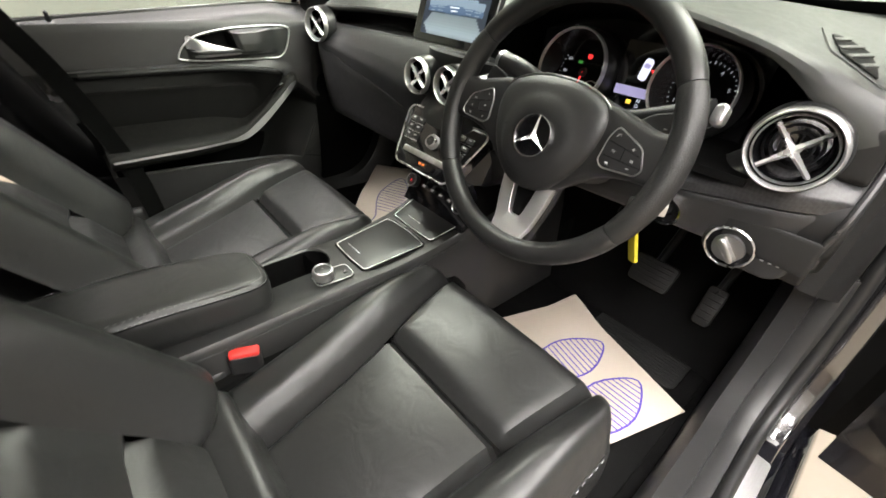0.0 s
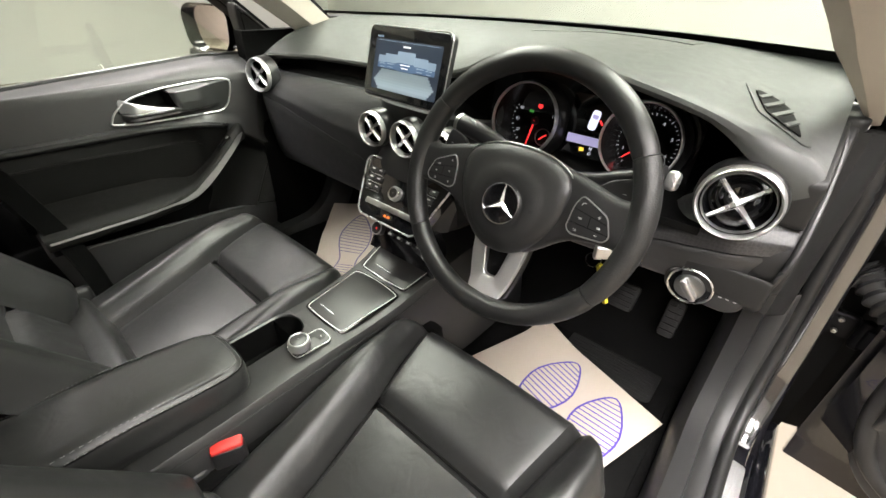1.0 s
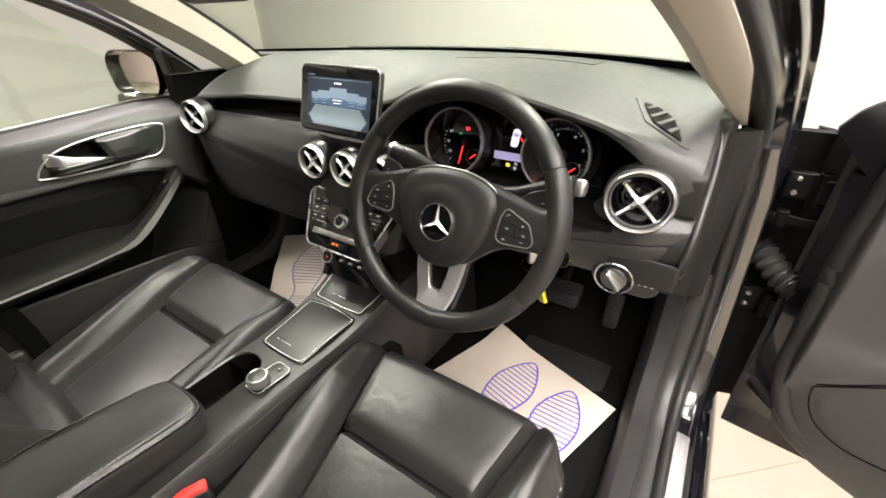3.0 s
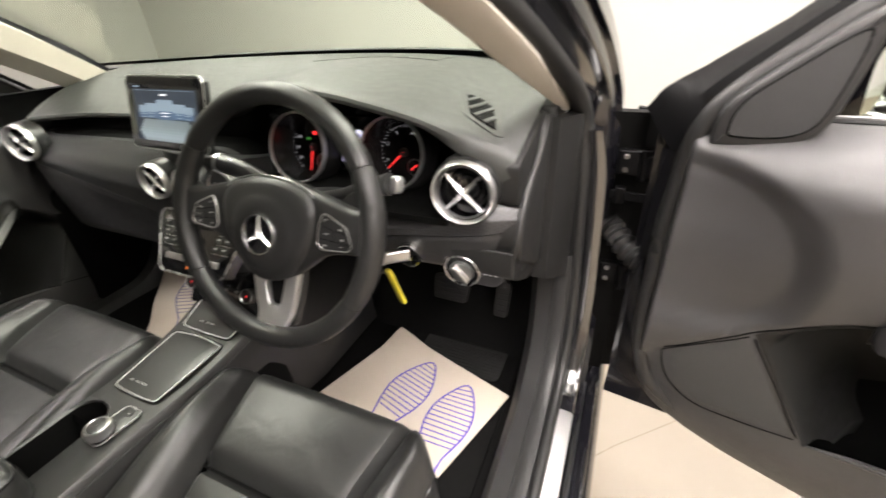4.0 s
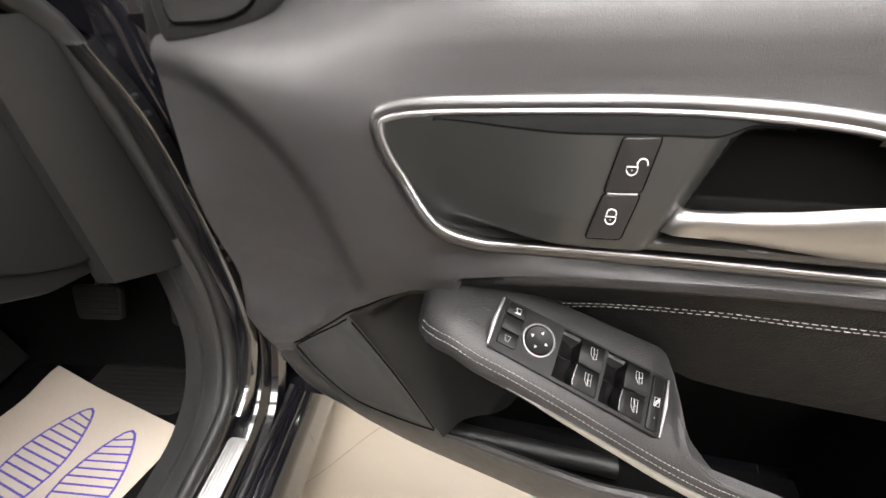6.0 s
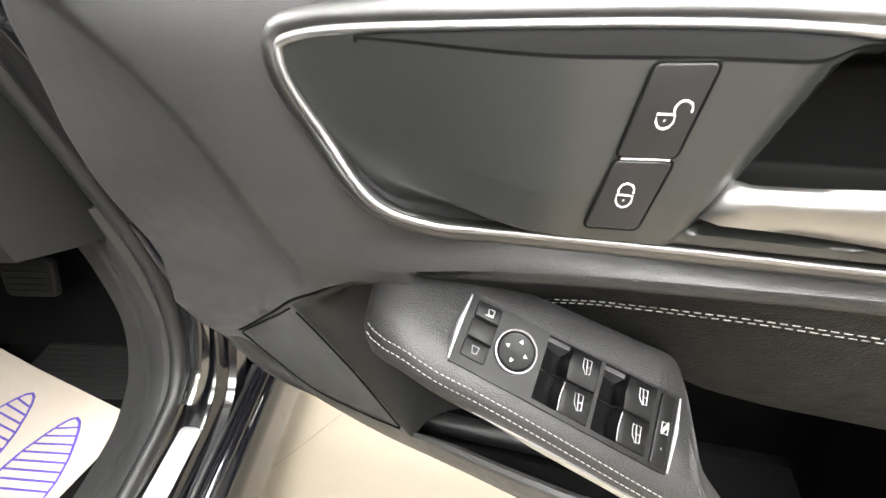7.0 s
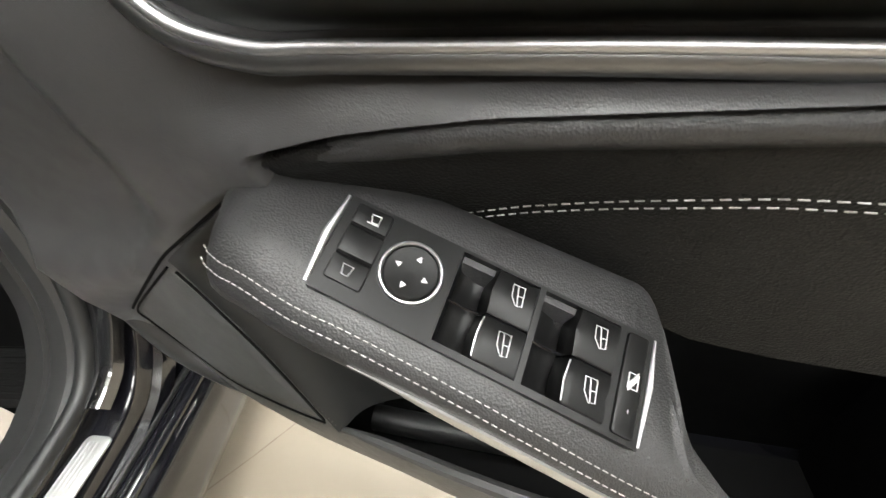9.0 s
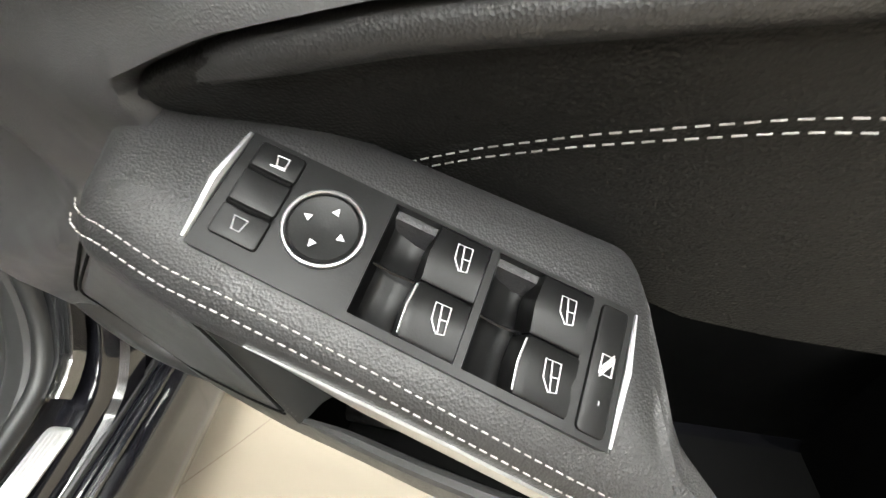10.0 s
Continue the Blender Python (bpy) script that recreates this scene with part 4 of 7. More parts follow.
for y in ys:
    z, a, b = ZC(y), XL(y), XR(y)
    inside = -0.5196 < y <= -0.3245
    h = max(tray_half(y), 0.0005) if inside else 0.02
    dz = 0.10 if inside else 0.0
    c = -0.0335
    rows.append([(a - 0.03, y, 0.26), (a - 0.012, y, z - 0.06), (a - 0.003, y, z - 0.012), (a + 0.004, y, z - 0.001), (c - h - 0.004 * (h > 0.02), y, z), (c - h, y, z - 0.003 * inside), (c - h * 0.98, y, z - dz), (c + h * 0.98, y, z - dz), (c + h, y, z - 0.003 * inside), (c + h + 0.004 * (h > 0.02), y, z), (b - 0.006, y, z - 0.001), (b + 0.003, y, z - 0.012), (b + 0.012, y, z - 0.06), (b + 0.03, y, 0.26)])
part("console_body", rings(rows), CONSOLE, con, "satin dark grey console body")
part("tray_lining", join(grid(lambda u, v: (-0.0335 + (2 * u - 1) * 0.041, -0.515 + 0.19 * v, 0.402), 2, 2), grid(lambda u, v: (-0.0740, -0.515 + 0.15 * u, 0.402 + 0.088 * v), 2, 2), grid(lambda u, v: (0.0070, -0.515 + 0.15 * u, 0.402 + 0.088 * v), 2, 2), rings([[(-0.0335 + 0.0405 * math.cos(a_), -0.366 + 0.0405 * math.sin(a_), z_) for a_ in [math.pi * k / 16 for k in range(17)]] + [(-0.0335, -0.366, z_)] for z_ in (0.402, 0.490)], False)), DEEP, con, "black lining of the open tray")
for sx, fx in ((-1, XL), (1, XR)):
    part("side_seam", tube([Vector((fx(y) + sx * 0.0045, y, ZC(y) - 0.0165)) for y in [-0.80 + 0.05 * k for k in range(16)]], 0.0014, 6), GREYPLASTIC if sx > 0 else SMOOTHPLASTIC, con, "fine seam along the console edge")
def tray(y0, y1, w0, w1, bow):
    ym = (y0 + y1) / 2
    m = facing((0.008, ym, (ZC(y0) + ZC(y1)) / 2 + 0.0015), (1, 0, 0), (0, y1 - y0, ZC(y1) - ZC(y0)))
    L = y1 - y0
    oo = [(-w1 / 2, L / 2 + 0.003), (-w1 / 4, L / 2 + 0.006 + bow * 0.75), (0, L / 2 + 0.007 + bow), (w1 / 4, L / 2 + 0.006 + bow * 0.75), (w1 / 2, L / 2 + 0.003), (w0 / 2, -L / 2), (w0 / 4, -L / 2 - bow * 0.75), (0, -L / 2 - bow), (-w0 / 4, -L / 2 - bow * 0.75), (-w0 / 2, -L / 2)]
    oo = fillet(oo, 0.010)
    lid = part("tray_lid", prism(oo, -0.004, 0.002, 0.001), CONSOLE, con, "satin tray lid with a chrome edge", at=m)
    part("lid_edge", tube([Vector((x, y, 0.002)) for x, y in oo], 0.0010, 6, True), DIALRING, lid, "thin bright edge")
    part("lid_gap", tube([Vector((x * 1.05, y * 1.05, 0.0005)) for x, y in oo], 0.0014, 6, True), PIANO, lid)
    part("pull_mark", place(box(0.05, 0.0018, 0.002, 0.0006), Matrix.Translation((-0.018, -L / 2 + 0.022, 0.0026))), CHROME, lid)
tray(-0.288, -0.135, 0.128, 0.150, 0.003)
tray(-0.112, -0.036, 0.152, 0.176, 0.002)
# controller
cb = part("controller_base", place(prism(rr(0.047, 0.082, 0.012, 6), 0, 0.003, 0.0012), pose(0.050, -0.354, 0.4955, 0, 0, -4)), SMOOTHPLASTIC, con, "controller plate with a chrome edge")
part("base_edge", place(tube([Vector((x, y, 0.0026)) for x, y in rr(0.047, 0.082, 0.012, 6)], 0.0012, 6, True), pose(0.050, -0.354, 0.4955, 0, 0, -4)), CHROME, cb)
part("controller_knob", place(lathe([(0.0195, 0.003), (0.0215, 0.006), (0.0220, 0.022), (0.0205, 0.0255), (0.0185, 0.026), (0.0172, 0.0245)], 48), pose(0.048, -0.374, 0.4955)), SILVER, cb, "round metal controller knob")
part("knob_top", place(lathe([(0.0176, 0.0240), (0.0170, 0.0252), (0.012, 0.0262), (0.006, 0.0267), (0.0006, 0.0268)], 40), pose(0.048, -0.374, 0.4955)), CONSOLE, cb, "satin dark domed knob top")
part("knob_ridges", join(*[place(box(0.0012, 0.0012, 0.012, 0.0003), pose(0.048 + 0.0221 * math.cos(a), -0.374 + 0.0221 * math.sin(a), 0.5095)) for a in [2 * math.pi * k / 44 for k in range(44)]]), SILVER, cb)
part("back_key", place(box(0.012, 0.010, 0.002, 0.0006), pose(0.054, -0.327, 0.4995)), SMOOTHPLASTIC, cb)
part("symbol", place(box(0.004, 0.0015, 0.0006, 0.0002), pose(0.054, -0.327, 0.5007)), MARK, cb)

# armrest: a rounded pad whose upper edge is sewn all round
ao = [(p.x, p.y) for p in curve([(-0.104, -0.92, 0), (-0.102, -0.78, 0), (-0.098, -0.66, 0), (-0.091, -0.56, 0), (-0.078, -0.505, 0), (-0.058, -0.484, 0), (-0.020, -0.478, 0), (0.022, -0.477, 0), (0.050, -0.484, 0), (0.064, -0.506, 0), (0.066, -0.56, 0), (0.063, -0.70, 0), (0.060, -0.92, 0)], 90)]
aotop = lambda y: 0.547 + 0.012 * ss(-0.50, -0.70, y)
rows = []
for d, dz in ((0.010, -0.075), (0.002, -0.068), (0.0, -0.045), (0.0, -0.018), (0.0015, -0.008), (0.006, -0.001), (0.012, 0.0035)):
    rows.append([(x, y, aotop(y) + dz) for x, y in inset(ao, d)])
io = inset(ao, 0.0105)
i0 = min(range(len(io) // 2), key=lambda i: abs(io[i][1] + 0.56))
i1 = min(range(len(io) // 2, len(io)), key=lambda i: abs(io[i][1] + 0.56))
def arm_top(u, v):
    k = i0 + (i1 - i0) * u
    i = min(int(k), i1 - 1)
    fx, fy = (io[i][j] + (io[i + 1][j] - io[i][j]) * (k - i) for j in (0, 1))
    bx = io[2][0] + (io[-3][0] - io[2][0]) * u
    x, y = fx + (bx - fx) * v, fy + (-0.915 - fy) * v
    d = min(1, 4 * min(u, 1 - u), 9 * v)
    return x, y, aotop(y) + 0.0028 + 0.0075 * (1 - (1 - d) ** 2)
ar = part("armrest", join(rings(rows, False), grid(arm_top, 40, 40)), LEATHER, con, "padded black leather armrest with sewn edge", angle=60)
for d, dz in ((0.0046, -0.0022), (0.0125, 0.0058)):
    line = [Vector((x, y, aotop(y) + dz)) for x, y in inset(ao, d)]
    fine = curve(line[3:87], 420)
    part("stitching", join(*[tube([fine[i], fine[i + 1]], 0.0004, 5) for i in range(0, 418, 2)]), GREYTHREAD, ar, "grey stitched seam")
part("sewn_groove", tube([Vector((x, y, aotop(y) - 0.0032)) for x, y in inset(ao, 0.0028)][2:88], 0.0016, 6), DEEP, ar)
part("hinge_box", place(box(0.11, 0.36, 0.06, 0.008), Matrix.Translation((-0.018, -0.70, 0.462))), PLASTIC, ar)

# ---- seats ----
def seat(name, cx, label, group):
    s = thing(name, label, "seat", pose(cx, 0, 0), group)
    def hw(sv):
        """Half width of the middle panels, wider towards the knees."""
        return soft(sv, [(0, 0.122), (0.20, 0.134), (0.335, 0.154), (0.50, 0.188), (0.70, 0.198)], 0.03)
    def top_z(x, y):
        z = 0.450 + 0.275 * (y + 0.32) - 0.10 * ss(-0.28, -0.12, y) * 0.12
        h = hw(y + 0.66)
        z += (0.045 - 0.022 * ss(-0.34, -0.15, y)) * ss(h - 0.01, h + 0.055, abs(x)) - 0.06 * ss(0.215, 0.27, abs(x)) ** 2
        return z
    def cush(x, sv):
        """sv: metres along the cushion from its rear, over the front roll, down the front."""
        yfront = -0.125 - 0.055 * ss(0.17, 0.27, abs(x)) ** 1.5
        flat = (yfront - 0.05) + 0.66
        if sv <= flat:
            y = -0.66 + sv
            return y, top_z(x, y)
        y1 = yfront - 0.05
        z1 = top_z(x, y1)
        a = (sv - flat) / 0.055
        if a <= 1.35:
            return y1 + 0.05 * math.sin(a), z1 - 0.055 * (1 - math.cos(a)) + 0.014 * math.sin(a)
        return y1 + 0.05 * math.sin(1.35) - 0.10 * (a - 1.35) * 0.055, z1 - 0.055 * (1 - math.cos(1.35)) + 0.0137 - (a - 1.35) * 0.055
    def panel_(name, side, s0, s1, nu, nv, label=""):
        def f(u, v):
            sv = s0 + (s1 - s0) * v
            h = hw(sv)
            x = (2 * u - 1) * h if not side else side * (h + (0.262 - h) * u)
            wd = 2 * h if not side else 0.262 - h
            y, z = cush(x, sv)
            du, dv = (min(u, 1 - u) if not side else u) * wd, min(v, 1 - v) * (s1 - s0)
            puff = -0.022 * (1 - ss(0, 0.017, du)) - (0.022 * (1 - ss(0, 0.018, dv)) if s0 > 0 or v > 0.5 else 0) + 0.010 * math.sin(math.pi * u) * math.sin(math.pi * v)
            if s0 > 0 and not side:
                puff += 0.007 * ss(0, 0.03, dv) * ss(0, 0.03, du) * (1 - v)
            return x, y - 0.3 * puff * ss(0.45, 0.55, sv), z + puff
        part(name, grid(f, nu, nv), LEATHER, s, label)
    panel_("seat_panel", 0, 0.0, 0.335, 36, 40)
    panel_("thigh_panel", 0, 0.335, 0.66, 40, 44)
    panel_("bolster", -1, 0.0, 0.66, 24, 50)
    panel_("bolster", 1, 0.0, 0.66, 24, 50)
    cross = [(t_ * hw(0.335), cush(t_ * hw(0.335), 0.335)) for t_ in [-0.97 + 1.94 * k / 24 for k in range(25)]]
    part("seam", tube([Vector((x, y, z - 0.0155)) for x, (y, z) in cross], 0.0022, 6), DEEP, s, "dark sewn seam")
    for sx in (-1, 1):
        part("side_wall", slab(lambda u, v: (sx * (0.262 + 0.006 * math.sin(math.pi * v)), -0.66 + 0.47 * u, 0.29 + (top_z(0.262, -0.66 + 0.47 * u) - 0.008 - 0.29) * v), 12, 8, (-sx * 0.02, 0, 0)), LEATHER, s)
        line = [Vector((sx * 0.2655, y, top_z(0.25, y) - 0.022)) for y in [-0.60 + 0.0085 * k for k in range(48)]]
        part("stitching", join(*[tube([line[i], line[i + 1]], 0.0008, 5) for i in range(0, 46, 2)]), GREYBAR, s, "dull stitched seam")
    part("seat_base", place(box(0.44, 0.44, 0.10, 0.02), Matrix.Translation((0, -0.42, 0.285))), PLASTIC, s, "black plastic seat base")
    for sx in (-1, 1):
        part("rail", place(box(0.03, 0.5, 0.03, 0.004), Matrix.Translation((sx * 0.2, -0.40, 0.238))), SILVER, s)
    # backrest: a reclined sheet with winged sides
    def back(x, h):
        y = -0.660 - 0.55 * h + 0.075 * ss(0.12, 0.20, abs(x)) * ss(-0.05, 0.10, h) * (1 - 0.5 * ss(0.45, 0.66, h)) - 0.07 * ss(0.215, 0.27, abs(x)) ** 2
        y += -0.03 * math.sin(math.pi * min(1, h / 0.62)) * (1 - ss(0.1, 0.2, abs(x)))
        z = 0.42 + h * 0.82
        y -= 0.10 * ss(0.55, 0.66, h) ** 2
        return y, z
    def bpanel(name, x0, x1, h0, h1, nu, nv):
        def f(u, v):
            x, h = x0 + (x1 - x0) * u, h0 + (h1 - h0) * v
            x *= 1 - 0.12 * ss(0.40, 0.66, h)
            y, z = back(x, h)
            du, dv = min(u, 1 - u) * abs(x1 - x0), min(v, 1 - v) * (h1 - h0)
            puff = 0.015 * (1 - ss(0, 0.018, du)) + 0.015 * (1 - ss(0, 0.018, dv)) - 0.006 * math.sin(math.pi * u) * math.sin(math.pi * v)
            return x, y - puff, z
        part(name, grid(f, nu, nv), LEATHER, s)
    for h0, h1 in ((0.0, 0.115), (0.115, 0.25), (0.25, 0.66)):
        bpanel("back_panel", -0.142, 0.142, h0, h1, 24, 8 + int(50 * (h1 - h0)))
    bpanel("back_bolster", -0.142, -0.270, 0.0, 0.66, 22, 44)
    bpanel("back_bolster", 0.142, 0.270, 0.0, 0.66, 22, 44)
    part("back_shell", slab(lambda u, v: ((-0.265 + 0.53 * u) * (1 - 0.18 * ss(0.35, 0.66, 0.66 * v)), -0.73 - 0.55 * 0.66 * v - 0.05 * math.sin(math.pi * u), 0.36 + 0.60 * v), 14, 14, (0, -0.04, 0)), PLASTIC, s, "black seat back shell")
    part("recliner_cover", place(box(0.03, 0.12, 0.10, 0.012), Matrix.Translation((0.275, -0.66, 0.40))), PLASTIC, s)
    part("recliner_cover", place(box(0.03, 0.12, 0.10, 0.012), Matrix.Translation((-0.275, -0.66, 0.385))), GREYPLASTIC, s)
    part("seat_joint", place(box(0.50, 0.14, 0.07, 0.02), pose(0, -0.675, 0.385, 20, 0, 0)), LEATHER, s, "leather joint between the cushion and the backrest")
    return s
seat("driver_seat", 0.376, "black leather driver seat with stitched panels", "front seats")
seat("passenger_seat", -0.345, "black leather passenger seat with stitched panels", "front seats")

# seat belt buckle
bk = thing("belt_buckle", "black seat belt buckle with a red release button", "seat belt buckle", pose(0.118, -0.569, 0.009, 0, 0, -22))
part("buckle_body", prism(rr(0.024, 0.054, 0.006), 0.30, 0.450, 0.003), SMOOTHPLASTIC, bk)
part("release_button", prism(rr(0.021, 0.051, 0.004), 0.444, 0.4575, 0.003), RED, bk, "bright red release button")

# ---- steering wheel ----
HUB = -0.020
WM = facing((0.362, -0.145, 0.878), (1, 0, 0), (0, math.sin(radians(20)), math.cos(radians(20))))
wh = thing("steering_wheel", "black leather three-spoke steering wheel with silver lower spoke", "steering wheel", WM)
def rim(name, a0, a1, material, grip, label=""):
    rows = []
    n = max(6, int((a1 - a0) / 3))
    for k in range(n + 1):
        a = radians(a0 + (a1 - a0) * k / n)
        g = 1 + grip * math.sin(math.pi * k / n)
        c = Vector((math.cos(a), math.sin(a), 0))
        # the ends dip where the pieces of leather are sewn together
        e = 0.94 + 0.06 * min(1, 1.5 * min(k, n - k))
        rows.append([c * (0.1885 + 0.0168 * math.cos(b) * g * e) + Vector((0, 0, 0.0178 * math.sin(b) * g * e)) for b in [2 * math.pi * j / 18 for j in range(18)]])
    part(name, rings(rows), material, wh, label)
rim("rim_top", 29.5, 147, RIMLEATHER, 0.0, "smooth leather upper rim")
rim("rim_side", -32, 29.2, PERFLEATHER, 0.07, "perforated leather grip")
rim("rim_side", 147.3, 215, PERFLEATHER, 0.07, "perforated leather grip")
rim("rim_bottom", 215.3, 327.7, RIMLEATHER, 0.0, "smooth leather lower rim")
# domed cover: an egg-shaped rim that rises to a round boss with the emblem sunk in it
half = [(0.0, 0.067), (0.030, 0.0655), (0.060, 0.058), (0.082, 0.045), (0.0925, 0.026), (0.0915, 0.0), (0.085, -0.024), (0.070, -0.053), (0.046, -0.080), (0.022, -0.093), (0.0, -0.096)]
covo = [(p.x, p.y) for p in curve([(a, b, 0) for a, b in half] + [(-a, b, 0) for a, b in half[-2:0:-1]], 72, True)]
rows = []
for sc, z in ((1.0, -0.024), (1.0, -0.003), (0.985, 0.003), (0.95, 0.0075), (0.88, 0.0115), (0.80, 0.0135), (0.74, 0.0148), (0.70, 0.0162), (0.66, 0.0178), (0.60, 0.0196), (0.52, 0.0208), (0.44, 0.0212), (0.395, 0.0205), (0.37, 0.0198), (0.2, 0.0198), (0.01, 0.0198)):
    k = 1 - ss(0.55, 0.95, sc)
    row = []
    for x, y in covo:
        a = math.atan2(y - HUB, x)
        row.append((x * sc * (1 - k) + k * 0.084 * math.cos(a) * sc, (HUB + (y - HUB) * sc) * (1 - k) + k * (HUB + 0.084 * math.sin(a) * sc), z))
    rows.append(row)
part("airbag_cover", rings(rows), COVERSKIN, wh, "domed black airbag cover", angle=60)
part("cover_trim", tube([Vector((p.x, p.y, 0.0015)) for p in curve([(-0.086, -0.026, 0), (-0.093, 0.0, 0), (-0.094, 0.027, 0), (-0.083, 0.0465, 0), (-0.060, 0.0595, 0), (-0.030, 0.067, 0), (0, 0.0685, 0), (0.030, 0.067, 0), (0.060, 0.0595, 0), (0.083, 0.0465, 0), (0.094, 0.027, 0), (0.093, 0.0, 0), (0.086, -0.026, 0)], 60)], 0.0011, 6), SILVER, wh, "thin silver trim line")
for sx in (-1, 1):
    part("horn_mark", place(join(box(0.008, 0.0008, 0.0004, 0.0001), place(box(0.0045, 0.0008, 0.0004, 0.0001), pose(0, -0.002, 0))), pose(sx * 0.050, HUB + 0.005, 0.0246)), ENDPLASTIC, wh)
part("emblem_ring", place(lathe([(0.0285, 0.0195), (0.0292, 0.0238), (0.0308, 0.0242), (0.0322, 0.0195)], 56, True), Matrix.Translation((0, HUB, 0))), EMBLEM, wh, "bright ring emblem")
part("emblem_disc", place(lathe([(0.0286, 0.0202), (0.0005, 0.0204)], 40), Matrix.Translation((0, HUB, 0))), PIANO, wh, "gloss black disc behind the emblem")
arms = []
for k in range(3):
    a = radians(90 + 120 * k)
    c, sd = Vector((math.cos(a), math.sin(a), 0)), Vector((-math.sin(a), math.cos(a), 0))
    arms.append(rings([[c * (0.0295 * t) + sd * w + Vector((0, 0, 0.0205)), c * (0.0295 * t) + Vector((0, 0, 0.0205 + h)), c * (0.0295 * t) - sd * w + Vector((0, 0, 0.0205)), c * (0.0295 * t) + Vector((0, 0, 0.0195))] for t, w, h in ((0.0, 0.0056, 0.005), (0.22, 0.0034, 0.004), (0.6, 0.0019, 0.0028), (1.0, 0.0009, 0.0018))]))
part("emblem_star", place(join(*arms), Matrix.Translation((0, HUB, 0))), EMBLEM, wh, "bright three-armed emblem")
for sx in (-1, 1):
    # side spokes, hollowed below, that flare into the rim
    rows = []
    for t in range(15):
        x = 0.045 + 0.139 * t / 14
        top = soft(x, [(0.045, 0.064), (0.08, 0.054), (0.105, 0.0485), (0.150, 0.036), (0.17, 0.036), (0.186, 0.046)], 0.008)
        low = soft(x, [(0.045, -0.085), (0.072, -0.066), (0.086, -0.052), (0.108, -0.0385), (0.135, -0.0325), (0.165, -0.029), (0.186, -0.036)], 0.008)
        z1 = soft(x, [(0.045, -0.002), (0.09, 0.0035), (0.13, 0.0065), (0.165, 0.008), (0.186, 0.010)], 0.008)
        mid = (top + low) / 2
        rows.append([(sx * x, low + 0.004, -0.030), (sx * x, low, -0.012), (sx * x, low + 0.001, z1 - 0.007), (sx * x, low + 0.005, z1 - 0.0015), (sx * x, low + 0.011, z1), (sx * x, mid, z1 + 0.0006), (sx * x, top - 0.011, z1), (sx * x, top - 0.005, z1 - 0.0015), (sx * x, top - 0.001, z1 - 0.007), (sx * x, top, -0.012), (sx * x, top - 0.004, -0.030)])
    part("side_spoke", rings(rows), COVERSKIN, wh, "black side spoke", angle=60)
    po = fillet([(sx * a, b) for a, b in ((0.110, 0.0275), (0.149, 0.010), (0.1595, -0.015), (0.154, -0.0235), (0.109, -0.027), (0.100, -0.020), (0.1025, 0.012))], 0.0065)
    bp = part("button_pad", prism(po, -0.002, 0.0088, 0.0010), SMOOTHPLASTIC, wh, "black button pad with a silver edge")
    part("pad_edge", tube([Vector((x, y, 0.0084)) for x, y in po], 0.0011, 6, True), SILVER, bp, "thin silver edge")
    for pts in (((0.104, 0.0085), (0.152, -0.0005)), ((0.1015, -0.0105), (0.1575, -0.0135))):
        part("pad_groove", tube([Vector((sx * a, b, 0.0089)) for a, b in pts], 0.0006, 5), DEEP, bp)
    part("pad_groove", tube([Vector((sx * a, b, 0.0089)) for a, b in ((0.1285, 0.0040), (0.1290, -0.0120))], 0.0006, 5), DEEP, bp)
    for k, (ax, ay) in enumerate(((0.1145, 0.0165), (0.1395, 0.0060), (0.1150, -0.0020), (0.1425, -0.0070), (0.1130, -0.0190), (0.1420, -0.0180))):
        if sx < 0 and k in (0, 2, 3, 4):
            turn = {0: 90, 2: 0, 3: 180, 4: 270}[k]
            sym = place(prism([(-0.0014, -0.0016), (0.0018, 0), (-0.0014, 0.0016)], 0.0089, 0.0093, 0), pose(sx * ax, ay, 0, 0, 0, turn))
        elif sx > 0 and k == 1:
            sym = place(join(box(0.0042, 0.0008, 0.0004, 0.0001), box(0.0008, 0.0042, 0.0004, 0.0001)), pose(ax, ay, 0.0092))
        elif sx > 0 and k == 5:
            sym = place(box(0.0042, 0.0009, 0.0004, 0.0001), pose(ax, ay, 0.0092))
        elif sx > 0 and k == 0:
            sym = tube([Vector((ax - 0.0026, ay - 0.0018, 0.0092)), Vector((ax - 0.0014, ay + 0.0010, 0.0092)), Vector((ax + 0.0010, ay + 0.0022, 0.0092)), Vector((ax + 0.0028, ay + 0.0014, 0.0092))], 0.0006, 5)
        else:
            sym = place(join(box(0.0046, 0.0007, 0.0004, 0.0001), place(box(0.0030, 0.0007, 0.0004, 0.0001), pose(0, -0.0015, 0)), place(box(0.0007, 0.0030, 0.0004, 0.0001), pose(0.0022, -0.0010, 0))), pose(sx * ax, ay, 0.0092))
        part("symbol", sym, MARK, bp)
# lower spoke: a silver fork with flat faces and a black body behind it
fork_out = [(-0.0475, -0.082), (-0.0425, -0.118), (-0.0340, -0.154), (-0.0265, -0.177), (-0.019, -0.1835), (0, -0.1845), (0.019, -0.1835), (0.0265, -0.177), (0.0340, -0.154), (0.0425, -0.118), (0.0475, -0.082)]
fork_in = [(-0.0215, -0.088), (-0.0175, -0.112), (-0.0130, -0.133), (-0.0095, -0.1405), (-0.005, -0.1425), (0, -0.1428), (0.005, -0.1425), (0.0095, -0.1405), (0.0130, -0.133), (0.0175, -0.112), (0.0215, -0.088)]
rows = []
